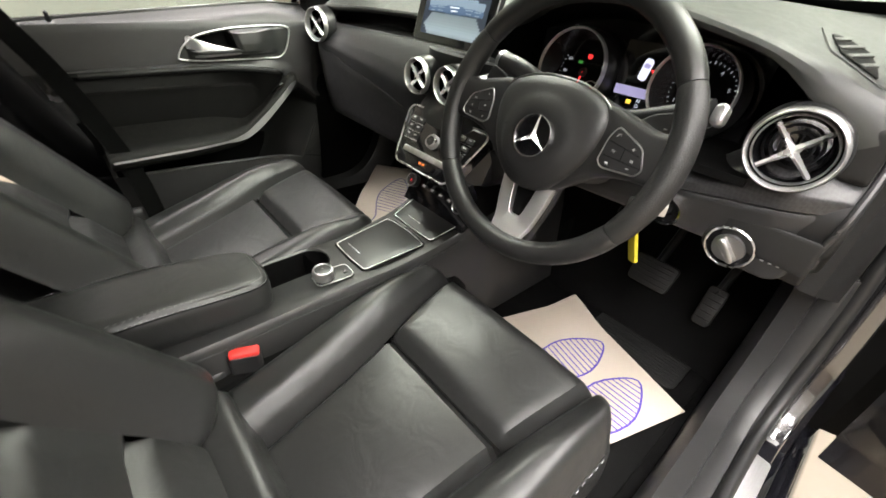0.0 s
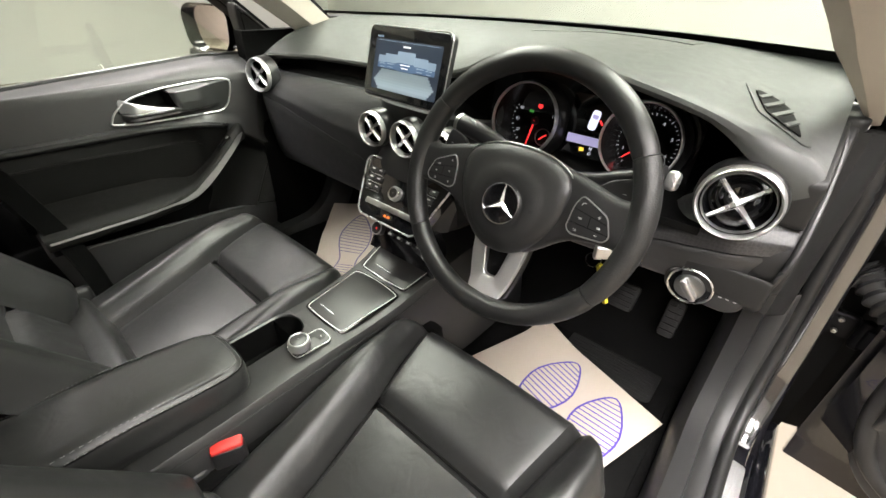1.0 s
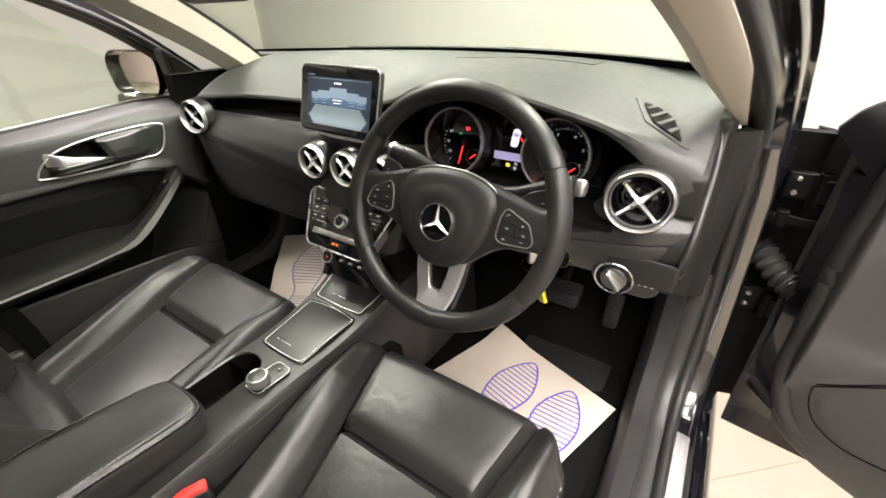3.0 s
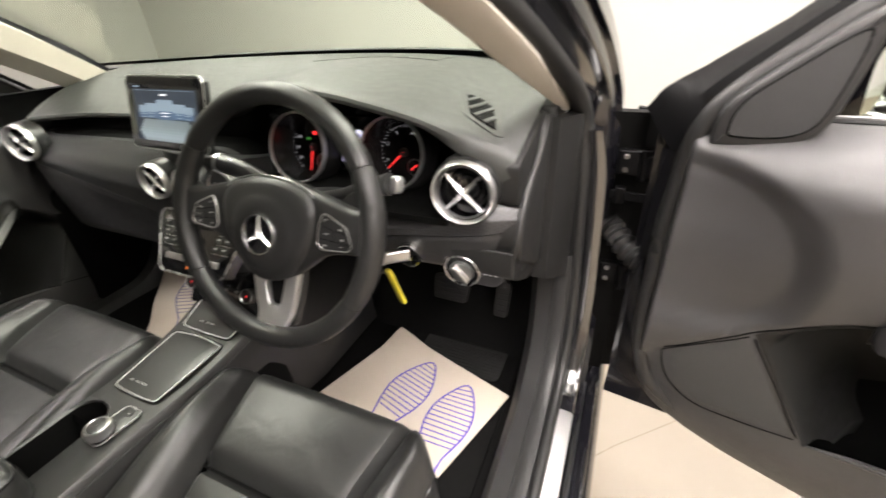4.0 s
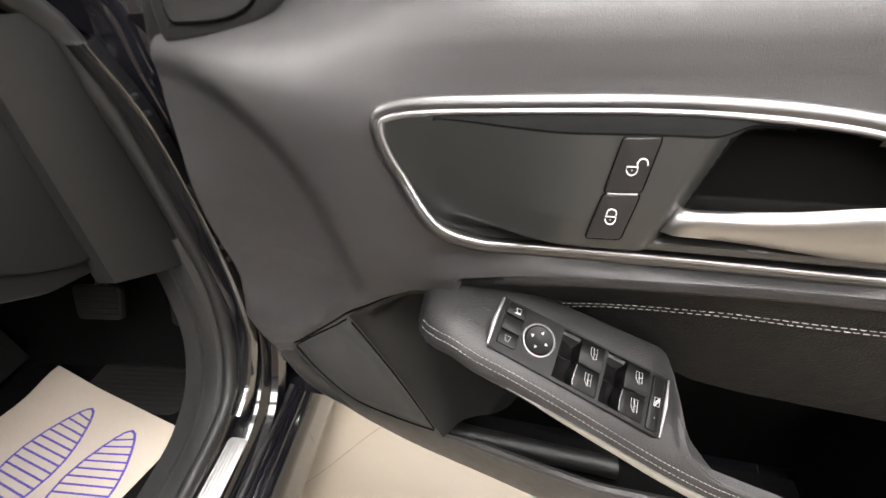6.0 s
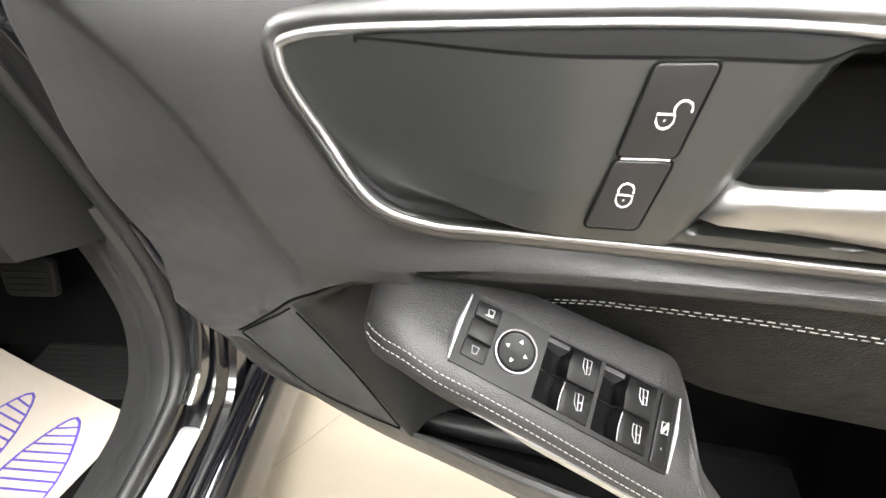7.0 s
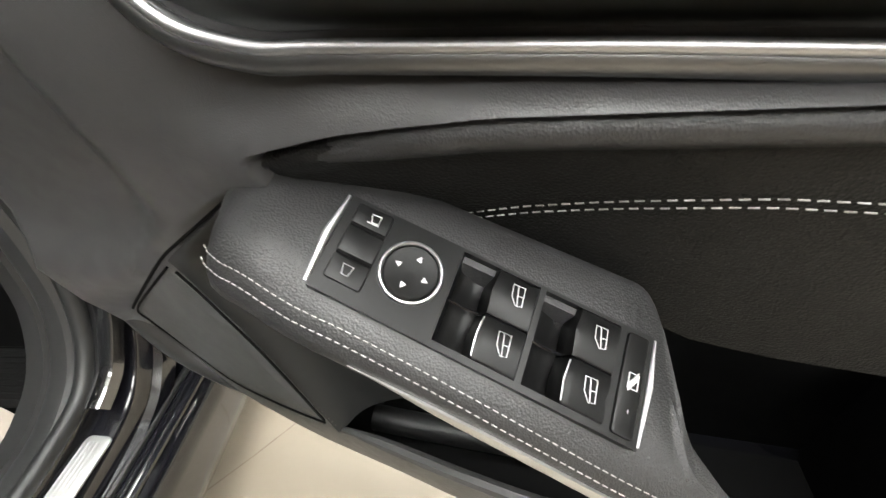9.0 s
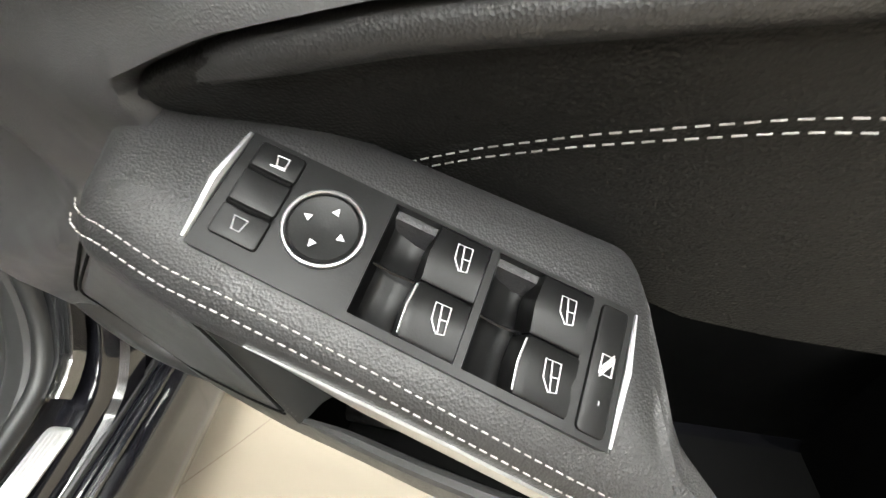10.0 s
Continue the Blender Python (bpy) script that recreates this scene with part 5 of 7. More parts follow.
for a, b in zip(curve([(x, y, 0) for x, y in fork_out], 61), curve([(x, y, 0) for x, y in fork_in], 61)):
    row = []
    for f, dz in ((0.0, -0.012), (0.0, -0.0012), (0.04, 0.0), (0.5, 0.0008), (0.96, 0.0), (1.0, -0.0012), (1.0, -0.012)):
        p = a.lerp(b, f)
        row.append((p.x, p.y, -0.0125 + 0.0105 * ss(-0.150, -0.182, p.y) + dz))
    rows.append(row)
part("lower_spoke", rings(rows), DIALRING, wh, "satin silver lower spoke")
part("spoke_back", prism(fillet([(-0.052, -0.05), (-0.046, -0.115), (-0.031, -0.178), (0.031, -0.178), (0.046, -0.115), (0.052, -0.05)], 0.01), -0.038, -0.0235, 0.004), COVERSKIN, wh, "black body behind the lower spoke")
part("spoke_web", prism(fillet([(-0.024, -0.07), (-0.012, -0.143), (0.012, -0.143), (0.024, -0.07)], 0.006), -0.030, -0.0215, 0.002), DEEP, wh)
part("column_shroud", rings([[(0.055 * sc * math.cos(a), -0.01 + 0.05 * sc * math.sin(a), z) for a in [2 * math.pi * k / 24 for k in range(24)]] for sc, z in ((1.0, -0.022), (1.15, -0.05), (1.2, -0.15), (1.1, -0.24))]), PLASTIC, wh, "black steering column shroud")
part("gearshift_stalk", join(tube([Vector(p) for p in ((0.03, 0.035, -0.05), (0.10, 0.05, -0.05), (0.16, 0.07, -0.045), (0.185, 0.075, -0.042))], lambda s: 0.008 + 0.009 * s ** 1.5, 14)), SMOOTHPLASTIC, wh, "black gear selector stalk")
part("stalk_tip", place(box(0.016, 0.026, 0.018, 0.004), pose(0.195, 0.075, -0.042)), SILVER, wh, "silver stalk end")
part("wiper_stalk", tube([Vector(p) for p in ((-0.03, 0.045, -0.045), (-0.075, 0.062, -0.045), (-0.115, 0.070, -0.045), (-0.155, 0.076, -0.045))], lambda s: 0.010 + 0.006 * ss(0.2, 0.5, s), 14), SMOOTHPLASTIC, wh, "black wiper stalk")
part("stalk_ring", tube([Vector((-0.1535, 0.0758, -0.045)), Vector((-0.160, 0.0768, -0.045))], 0.0168, 16), SILVER, wh, "silver stalk end ring")
part("stalk_print", tube([Vector((-0.128, 0.086, -0.0325)), Vector((-0.120, 0.0845, -0.0320)), Vector((-0.116, 0.081, -0.0310))], 0.0008, 4), MARK, wh)
for sx in (-1, 1):
    part("shift_paddle", prism(fillet([(sx * a, b) for a, b in ((0.100, 0.030), (0.128, 0.056), (0.158, 0.066), (0.166, 0.040), (0.150, 0.016), (0.120, 0.004))], 0.008), -0.034, -0.026, 0.002), SMOOTHPLASTIC, wh, "black shift paddle behind the spoke")
    part("paddle_print", place(box(0.005, 0.001, 0.0004, 0.0001), pose(sx * 0.150, 0.042, -0.0257)), MARK, wh)

# ---- front doors: one build for both sides; u runs from the hinge edge, w stands out into the cabin ----
ZLOW = lambda u: soft(u, [(0.04, 0.455), (0.06, 0.405), (0.08, 0.37), (0.112, 0.341), (0.177, 0.314), (0.25, 0.295), (0.35, 0.281), (0.5, 0.264), (1.12, 0.258)], 0.012)
WLOW = lambda u: lerp(u, [(0.04, 0.030), (0.10, 0.044), (0.25, 0.066), (0.5, 0.100), (1.1, 0.105)])
ZLIP = lambda u: soft(u, [(0.04, 0.53), (0.056, 0.495), (0.07, 0.466), (0.087, 0.444), (0.114, 0.428), (0.16, 0.414), (0.19, 0.417), (0.25, 0.432), (0.297, 0.447), (0.387, 0.482), (0.462, 0.504), (0.53, 0.515), (0.7, 0.53), (1.1, 0.54)], 0.01)
WLIP = lambda u: soft(u, [(0.04, 0.040), (0.07, 0.047), (0.114, 0.060), (0.16, 0.076), (0.198, 0.089), (0.297, 0.124), (0.387, 0.152), (0.462, 0.176), (0.53, 0.192), (0.7, 0.198), (1.1, 0.17)], 0.012)
ZSPLIT = lambda u: soft(u, [(0.05, 0.495), (0.108, 0.548), (0.221, 0.652), (0.333, 0.734), (0.36, 0.745), (1.1, 0.745)], 0.008)
def ridge(z):
    """Front edge of the pocket: the ridge that leans back from the speaker."""
    return lerp(z, [(0.44, 0.352), (0.467, 0.336), (0.647, 0.221), (0.70, 0.20)])
def upper(u, z, swell=True):
    tp = ss(0.18, 0.42, u)
    z -= 0.015 * tp * ss(0.93, 0.985, z)
    w = soft(z, [(0.53, 0.088), (0.56, 0.100), (0.64, 0.116), (0.70, 0.125), (0.735, 0.138), (0.775, 0.150), (0.82, 0.157), (0.90, 0.155), (0.925, 0.147), (0.95, 0.122 + 0.020 * tp), (0.968, 0.085 + 0.045 * tp), (0.985, 0.032 + 0.070 * tp)], 0.010)
    # the front stands lower, with a wide dish behind the hinge
    w -= (0.008 + 0.042 * ss(0.62, 0.92, z)) * (1 - ss(0.04, 0.30, u)) * (1 - ss(0.955, 0.985, z))
    e = (abs((u - 0.05) / 0.205) ** 2.5 + abs((z - 0.775 + 0.12 * (u - 0.15)) / 0.150) ** 2.5) ** 0.4
    w -= 0.022 * (1 - ss(0.86, 1.10, e))
    # the panel swells to a shelf above the leather insert
    w += (SWELL(u) if swell else 0.0) * ss(min(0.813, ZR(u) + 0.030), ZR(u) + 0.001, z)
    return w
ZR = lambda u: soft(u, [(0.33, 0.757), (0.3536, 0.767), (0.42, 0.788), (0.48, 0.798), (0.6, 0.808), (0.95, 0.812)], 0.012)
SWELL = lambda u: soft(u, [(0.31, 0.0), (0.3536, 0.012), (0.42, 0.017), (0.6, 0.022), (0.95, 0.024)], 0.012)
def pocket(u, z):
    """How far a point lies inside the open pocket, 0 to 1."""
    zl = ZLIP(u)
    return ss(0.0, 0.105 + 0.06 * ss(0.47, 0.63, z), u - ridge(z)) ** 0.75 * ss(0.004, 0.05, ZSPLIT(u) - z) * ss(-0.002, 0.008, z - zl) * (1 - ss(0.95, 1.0, u))
def skin(u, z):
    zl, zs = ZLIP(u), ZSPLIT(u)
    if z <= zl:
        t = max(0.0, (z - ZLOW(u)) / max(1e-4, zl - ZLOW(u)))
        w = WLOW(u) + (WLIP(u) - WLOW(u)) * (1 - (1 - min(1, t)) ** 1.7)
        w -= 0.02 * (1 - ss(0, 0.12, t)) ** 2
    elif z <= zs:
        # speaker cheek between the lip and the split line
        w = WLIP(u) + (upper(u, zs) - 0.007 - WLIP(u)) * (z - zl) / max(1e-4, zs - zl)
        pk = pocket(u, z)
        w = w * (1 - pk) - 0.012 * pk
    else:
        w = upper(u, z) - 0.007 * (1 - ss(0, 0.005, z - zs)) * (u < 0.36)
    w -= 0.05 * (1 - ss(0.050, 0.064, u)) ** 2
    zr = ZR(u)
    w -= 0.06 * ss(0.372, 0.388, u) * (1 - ss(zr - 0.006, zr, z)) * ss(zs - 0.01, zs, z)
    return w

OVAL = [(0.322, 0.900), (0.334, 0.912), (0.41, 0.916), (0.53, 0.917), (0.62, 0.908), (0.665, 0.890), (0.695, 0.858), (0.703, 0.831), (0.690, 0.8185), (0.655, 0.818), (0.53, 0.820), (0.43, 0.8195), (0.394, 0.8195), (0.362, 0.831), (0.335, 0.868)]

def door(name, at, sg, driver, label):
    d = thing(name, label, "car door", at)
    sq = (lambda z: z) if driver else (lambda z: z if z < 0.915 else (0.915 + (z - 0.915) * 0.45 if z < 0.985 else z - 0.0385))
    fall = (lambda u, z: 0.0) if driver else (lambda u, z: 0.030 * max(0.0, u - 0.36) / 0.40 * ss(0.915, 0.98, z))
    L = lambda u, w, z: (u, sg * w, sq(z) - fall(u, z))
    OV = OVAL if driver else [(0.336, 0.886), (0.345, 0.901), (0.393, 0.905), (0.46, 0.903), (0.531, 0.898), (0.603, 0.884), (0.643, 0.859), (0.661, 0.834), (0.655, 0.825), (0.60, 0.818), (0.519, 0.816), (0.42, 0.815), (0.377, 0.817), (0.352, 0.840)]
    hs = (lambda a: a) if driver else (lambda a: 0.345 + (a - 0.322) * 0.80)
    def P(nm, shape, material, lab="", parent=None, angle=38):
        return part(nm, ([L(*p) for p in shape[0]], shape[1]), material, parent or d, lab, angle=angle)
    unscale = (lambda a: a) if driver else (lambda a: 0.322 + (a - 0.345) / 0.80)
    def panel(u, v):
        uu = 0.050 + (0.82 + 0.20 * v) * u ** 1.15
        top = 0.985 + 0.015 * ss(0.18, 0.42, uu)
        cuts = [(0, ZLOW(uu)), (0.20, ZLIP(uu)), (0.50, ZSPLIT(uu)), (0.575, ZR(uu) - 0.007), (0.600, ZR(uu)), (0.625, min(0.8135, ZR(uu) + 0.031)), (1, top)]
        zz = lerp(v, cuts)
        return uu, skin(uu, zz), zz
    gv_, gf = grid(panel, 180, 120)
    oo = [(p.x, p.y) for p in curve([(a, b, 0) for a, b in OV], 96, True)]
    def bounds(u):
        zz = []
        for i in range(96):
            (a, c), (b, e) = oo[i - 1], oo[i]
            if (a - u) * (b - u) <= 0 and a != b:
                zz.append(c + (e - c) * (u - a) / (b - a))
        return (min(zz), max(zz)) if zz else (0.86, 0.86)
    mid_of = lambda f: [sum(gv_[i][k] for i in f) / 4 for k in (0, 2)]
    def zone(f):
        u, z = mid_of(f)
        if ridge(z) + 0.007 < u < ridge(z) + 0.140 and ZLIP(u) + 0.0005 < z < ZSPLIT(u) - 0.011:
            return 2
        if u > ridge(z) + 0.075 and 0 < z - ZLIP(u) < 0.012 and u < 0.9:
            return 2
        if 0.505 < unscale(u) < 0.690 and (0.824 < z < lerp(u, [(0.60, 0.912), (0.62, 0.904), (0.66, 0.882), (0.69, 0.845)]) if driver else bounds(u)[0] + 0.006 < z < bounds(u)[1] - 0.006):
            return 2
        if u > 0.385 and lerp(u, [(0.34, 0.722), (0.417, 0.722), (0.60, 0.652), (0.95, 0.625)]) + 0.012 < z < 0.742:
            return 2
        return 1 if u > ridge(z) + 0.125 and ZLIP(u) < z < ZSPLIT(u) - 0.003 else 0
    zones = [zone(f) for f in gf]
    P("inner_panel", (gv_, [f for f, k in zip(gf, zones) if k == 0]), DOORSKIN, "soft black moulded inner door panel", angle=60)
    # smooth hollow that falls from the ridge into the pocket
    def hollow(a, b):
        u = ridge(0.56) + 0.15 * b
        for _ in range(4):
            z0 = ZLIP(u) - 0.001 - 0.10 * ss(0.10, 0.50, b)
            z = z0 + a * (ZSPLIT(u) - 0.003 - z0)
            u = ridge(z) + 0.001 + 0.15 * b
        zl, zs = ZLIP(u), ZSPLIT(u)
        deep = ss(0.0, 0.105 + 0.06 * ss(0.47, 0.63, z), u - ridge(z)) ** 0.75 * ss(0.004, 0.05, zs - z)
        flat = WLIP(u) + (upper(u, zs) - 0.007 - WLIP(u)) * (z - zl) / max(1e-4, zs - zl)
        return u, flat * (1 - deep) - 0.012 * deep + 0.0012, z
    # darker than the panel, to paint the shade below the armrest
    P("pocket_front", grid(hollow, 80, 50), POCKETSHADE, "smooth hollow at the pocket front, shade painted in", angle=60)
    # the pocket behind its lip: rear wall, floor, inside of the lip and the two ends
    pu = lambda a: 0.325 + 0.555 * a
    def end_wall(q):
        zz = lambda b: ZLOW(q) + 0.015 + (ZLIP(q) - ZLOW(q) - 0.012) * b
        return grid(lambda a, b: (q, -0.012 + (skin(q, zz(b)) + 0.004) * a, zz(b)), 6, 8)
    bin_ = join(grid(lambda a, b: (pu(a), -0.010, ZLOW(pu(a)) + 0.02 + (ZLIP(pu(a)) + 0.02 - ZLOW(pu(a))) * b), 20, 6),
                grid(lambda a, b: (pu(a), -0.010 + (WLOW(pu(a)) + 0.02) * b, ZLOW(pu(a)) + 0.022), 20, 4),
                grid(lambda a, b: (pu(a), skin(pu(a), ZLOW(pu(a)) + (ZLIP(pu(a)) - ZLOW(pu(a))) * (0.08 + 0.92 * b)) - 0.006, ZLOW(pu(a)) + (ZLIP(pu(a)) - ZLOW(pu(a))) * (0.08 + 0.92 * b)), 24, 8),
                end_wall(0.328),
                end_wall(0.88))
    lv, lf = gv_, [f for f, k in zip(gf, zones) if k == 1]
    P("pocket_wall", (lv, lf), POCKETSHADE, "rear wall of the pocket, shade painted in", angle=60)
    # lining coloured near-black for the shade deep in the pocket
    P("pocket_liner", bin_, DEEP, "door pocket lining with its shade painted black", angle=60)
    # shell
    P("door_shell", rings([[(u, w, z) for w, z in ((-0.01, 0.975), (-0.035, 0.34), (0.0, 0.28), (-0.045, 0.25), (-0.085, 0.5), (-0.095, 0.75), (-0.06, 0.97))] for u in (0.0, 0.02, 0.3, 0.7, 1.1)]), PAINT, "gloss black outer door shell")
    P("front_edge", slab(lambda a, b: (0.012 + 0.052 * a, 0.01 + 0.05 * a, 0.42 + 0.50 * b), 4, 10, (0, -0.03, 0)), PAINT)
    seal = curve([(0.60, 0.05, 0.31), (0.3, 0.05, 0.33), (0.12, 0.05, 0.39), (0.058, 0.052, 0.50), (0.048, 0.052, 0.68), (0.05, 0.05, 0.86), (0.07, 0.045, 0.98), (0.15, 0.03, 1.07), (0.30, 0.01, 1.19), (0.5, -0.02, 1.30), (0.7, -0.04, 1.355), (0.95, -0.05, 1.36)], 70)
    P("door_seal", tube(seal, 0.017 if driver else 0.011, 12), RUBBER, "black rubber door seal")
    fr = curve([(0.02, 0.0, 0.93), (0.06, 0.0, 1.0), (0.15, -0.01, 1.085), (0.30, -0.03, 1.21), (0.5, -0.06, 1.325), (0.7, -0.08, 1.38), (1.08, -0.09, 1.385)], 44)
    rows = []
    for k_, p in enumerate(fr):
        gw = lerp(k_ / 43, [(0, 1.0), (0.08, 0.95), (0.2, 0.62), (0.35, 0.42), (1, 0.35)]) if driver else 0.25
        rows.append([(p.x + a, p.y + b, p.z + c) for a, b, c in ((-0.012, 0.02, 0.01), (-0.050 * gw, -0.028, 0.048 * gw), (-0.050 * gw, -0.050, 0.048 * gw), (0.02, -0.050, -0.02), (0.028, 0.0, -0.028), (0.02, 0.034, -0.02))])
    P("window_frame", rings(rows), FRAMEBLACK, "black window frame with rubber seals")
    P("rear_frame", slab(lambda a, b: (1.02 + 0.07 * a, 0.02 - 0.10 * b, 0.97 + 0.40 * b), 3, 8, (0, -0.04, 0)), PIANO)
    P("window_glass", slab(lambda a, b: (lerp(b, [(0, 0.20), (1, 0.60)]) + (1.05 - lerp(b, [(0, 0.20), (1, 0.60)])) * a, 0.0 - 0.085 * b, 0.965 + 0.40 * b), 10, 10, (0, -0.004, 0)), GLASS, "green-tinted door window")
    P("belt_strip", tube(curve([(0.215, 0.020, 0.984), (0.30, 0.045, 0.990), (0.42, 0.085, 0.9975), (0.7, 0.088, 0.999), (1.02, 0.088, 1.0)], 24), 0.006, 8), RUBBER, "black window belt strip")
    P("belt_chrome", tube(curve([(0.215, 0.008, 0.987), (0.30, 0.034, 0.994), (0.42, 0.074, 1.0015), (0.7, 0.077, 1.003), (1.02, 0.077, 1.004)], 24), 0.003, 6), SILVER)
    # mirror-corner sail
    sail = [(0.078, 0.955), (0.10, 0.947), (0.165, 0.952), (0.205, 0.975), (0.222, 1.03), (0.232, 1.12), (0.215, 1.125), (0.15, 1.07), (0.09, 1.01)]
    sc = [(p.x, p.y) for p in curve([(a, b, 0) for a, b in sail], 50, True)]
    pr = prism(sc, 0.03, 0.076, 0.008)
    tw = P("mirror_corner", ([(x, z, y) for x, y, z in pr[0]], pr[1]), PLASTIC, "black triangular corner panel")
    mx, my = sum(p[0] for p in sc) / len(sc), sum(p[1] for p in sc) / len(sc)
    shrink = lambda k: [(mx + (x - mx) * k, my + (y - my) * k) for x, y in sc]
    so = shrink(0.74)
    pr = prism(so, 0.070, 0.0785)
    P("tweeter_cover", ([(x, z, y) for x, y, z in pr[0]], pr[1]), PERF, "perforated tweeter cover", tw)
    P("cover_groove", tube([Vector((x, 0.0765, y)) for x, y in shrink(0.76)], 0.0018, 6, True), DEEP, "", tw)
    # oval trim with handle recess
    fw = lambda u, z: upper(u, z, False) + (0.008 * (1 - ss(0.828, 0.87, z)) if driver else 0.0)
    P("chrome_trim", tube([Vector((x, fw(x, y) + 0.0045, y)) for x, y in oo], 0.0024, 18, True), TRIMCHROME if driver else VENTRING, "satin chrome trim loop")
    if driver:
        P("trim_band", tube([Vector((x, fw(x, y) + 0.0006, y)) for x, y in inset(oo, -0.0042)], 0.0060, 12, True), BANDMETAL, "dull satin band outside the bright bead")
    edge_u = lambda z: 0.515 + 0.33 * (z - 0.85)
    def wp(u, z):
        """Height of the plate: a wedge that grows out towards the lock keys, then falls into the handle cup."""
        u = unscale(u)
        c = edge_u(z)
        up = (0.0375 - 0.20 * max(0.0, z - 0.862)) * ss(0.350, 0.462, u) * ss(0.824, 0.842, z) * (1 - ss(0.9150, 0.9166, z)) * (1 - ss(c - 0.012, c + 0.026, u))
        up = max(up, 0.034 * ss(0.350, 0.462, u) * ss(0.824, 0.842, z) * (1 - ss(0.846, 0.852, z)) * (1 - ss(0.66, 0.69, u)))
        dn = 0.016 * ss(c + 0.010, c + 0.022, u) * ss(0.848, 0.856, z) * (1 - ss(0.900, 0.912, z)) * (1 - ss(0.675, 0.695, u))
        return 0.157 + up - dn
    u0, u1 = min(p[0] for p in oo) + 0.001, max(p[0] for p in oo) - 0.001
    def pf(a, b):
        u = u0 + (u1 - u0) * a
        lo, hi = bounds(u)
        z = lo + (hi - lo) * b
        if not driver:
            return u, 0.1545 + (wp(u, z) - 0.1545) * ss(0.0, 0.14, min(b, 1 - b)), z
        return u, wp(u, z) if 0.02 < b < 0.98 else 0.1545, z
    pv, pq = grid(pf, 210, 70)
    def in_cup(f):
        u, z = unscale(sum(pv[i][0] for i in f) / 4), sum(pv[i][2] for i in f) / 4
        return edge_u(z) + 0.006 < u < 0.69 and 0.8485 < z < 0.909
    # top ledge of the plate, coloured near-black as a shaded slit
    def on_shaded_ledge(f):
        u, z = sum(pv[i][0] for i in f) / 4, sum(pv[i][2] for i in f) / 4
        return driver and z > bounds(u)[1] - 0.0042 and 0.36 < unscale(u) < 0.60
    plate = P("trim_plate", (pv, [f for f in pq if not in_cup(f) and not on_shaded_ledge(f)]), PLATE, "dark smooth plate inside the chrome loop", angle=50)
    # shade of the cup and the ledge is put into their colour
    P("handle_cup", (pv, [f for f in pq if in_cup(f) or on_shaded_ledge(f)]), DEEP, "handle recess and ledge with shade painted black", plate, angle=60)
    rows = []
    for k in range(25):
        t = k / 24
        uu = 0.5115 + 0.172 * t
        zb_ = soft(uu, [(0.51, 0.8550), (0.55, 0.8535), (0.61, 0.847), (0.70, 0.844)], 0.01)
        zt2 = soft(uu, [(0.51, 0.8705), (0.55, 0.871), (0.58, 0.873), (0.61, 0.878), (0.70, 0.888)], 0.01)
        lean = 0.008 * (1 - ss(0.0, 0.25, t))
        end = math.sqrt(max(0, 1 - (1 - min(1, t / 0.035)) ** 2))
        if not driver:
            zb_, zt2 = 0.8335 - 0.004 * t, 0.846 + 0.018 * t + 0.022 * t * t
            lean *= 0
        w0 = (0.1965 if driver else 0.186) - 0.004 * (1 - end) - 0.030 * ss(0.78, 1, t)
        row = []
        for dw_, f in ((-0.022, 0.06), (-0.004, -0.02), (-0.0008, 0.06), (0.0006, 0.45), (0.0, 0.74), (-0.0012, 0.90), (-0.0036, 1.0), (-0.0075, 1.02)):
            row.append((hs(uu) + lean * f, w0 + dw_, zb_ + (zt2 - zb_) * f))
        rows.append(row)
    P("door_handle", rings(rows), HANDLE if driver else DIALRING, "broad satin chrome inner door handle", plate, angle=55)
    # leather insert with stitching
    ZST = lambda u: soft(u, [(0.34, 0.690), (0.46, 0.727), (0.497, 0.740), (0.535, 0.752), (0.59, 0.765), (0.64, 0.769), (0.92, 0.773)] if driver else [(0.445, 0.700), (0.455, 0.722), (0.465, 0.735), (0.522, 0.746), (0.72, 0.760), (0.92, 0.762)], 0.008)
    WST = lambda u: soft(u, [(0.34, 0.118), (0.46, 0.128), (0.497, 0.135), (0.535, 0.145), (0.59, 0.157), (0.64, 0.163), (0.92, 0.168)], 0.008)
    WR = lambda u: upper(u, ZR(u)) - 0.004
    def ins_w(u, z):
        zr, zs_ = ZR(u), ZST(u)
        return lerp(z, [(0.60, WST(u) - 0.035), (zs_ - 0.02, WST(u) - 0.006), (zs_, WST(u)), (zr - 0.020, WR(u) - 0.010), (zr - 0.012, WR(u) - 0.002), (zr - 0.006, WR(u)), (zr - 0.001, WR(u) - 0.005), (zr + 0.003, WR(u) - 0.02)])
    def ins(u, v):
        uu = (0.370 + 0.552 * u) if driver else 0.347 + 0.575 * u
        zl_ = lerp(uu, [(0.34, 0.722), (0.417, 0.722), (0.60, 0.652), (0.95, 0.625)] if driver else [(0.34, 0.722), (0.40, 0.70), (0.50, 0.62), (0.60, 0.60), (0.95, 0.585)])
        zz = ZR(uu) + 0.002 - v ** 1.25 * (ZR(uu) + 0.002 - zl_)
        return uu, ins_w(uu, zz) - 0.010 * (1 - ss(0, 0.02, u)), zz
    P("armrest_insert", slab(ins, 70, 40, (0, -0.012, 0)), INSERT, "grained leather insert above the armrest", angle=60)
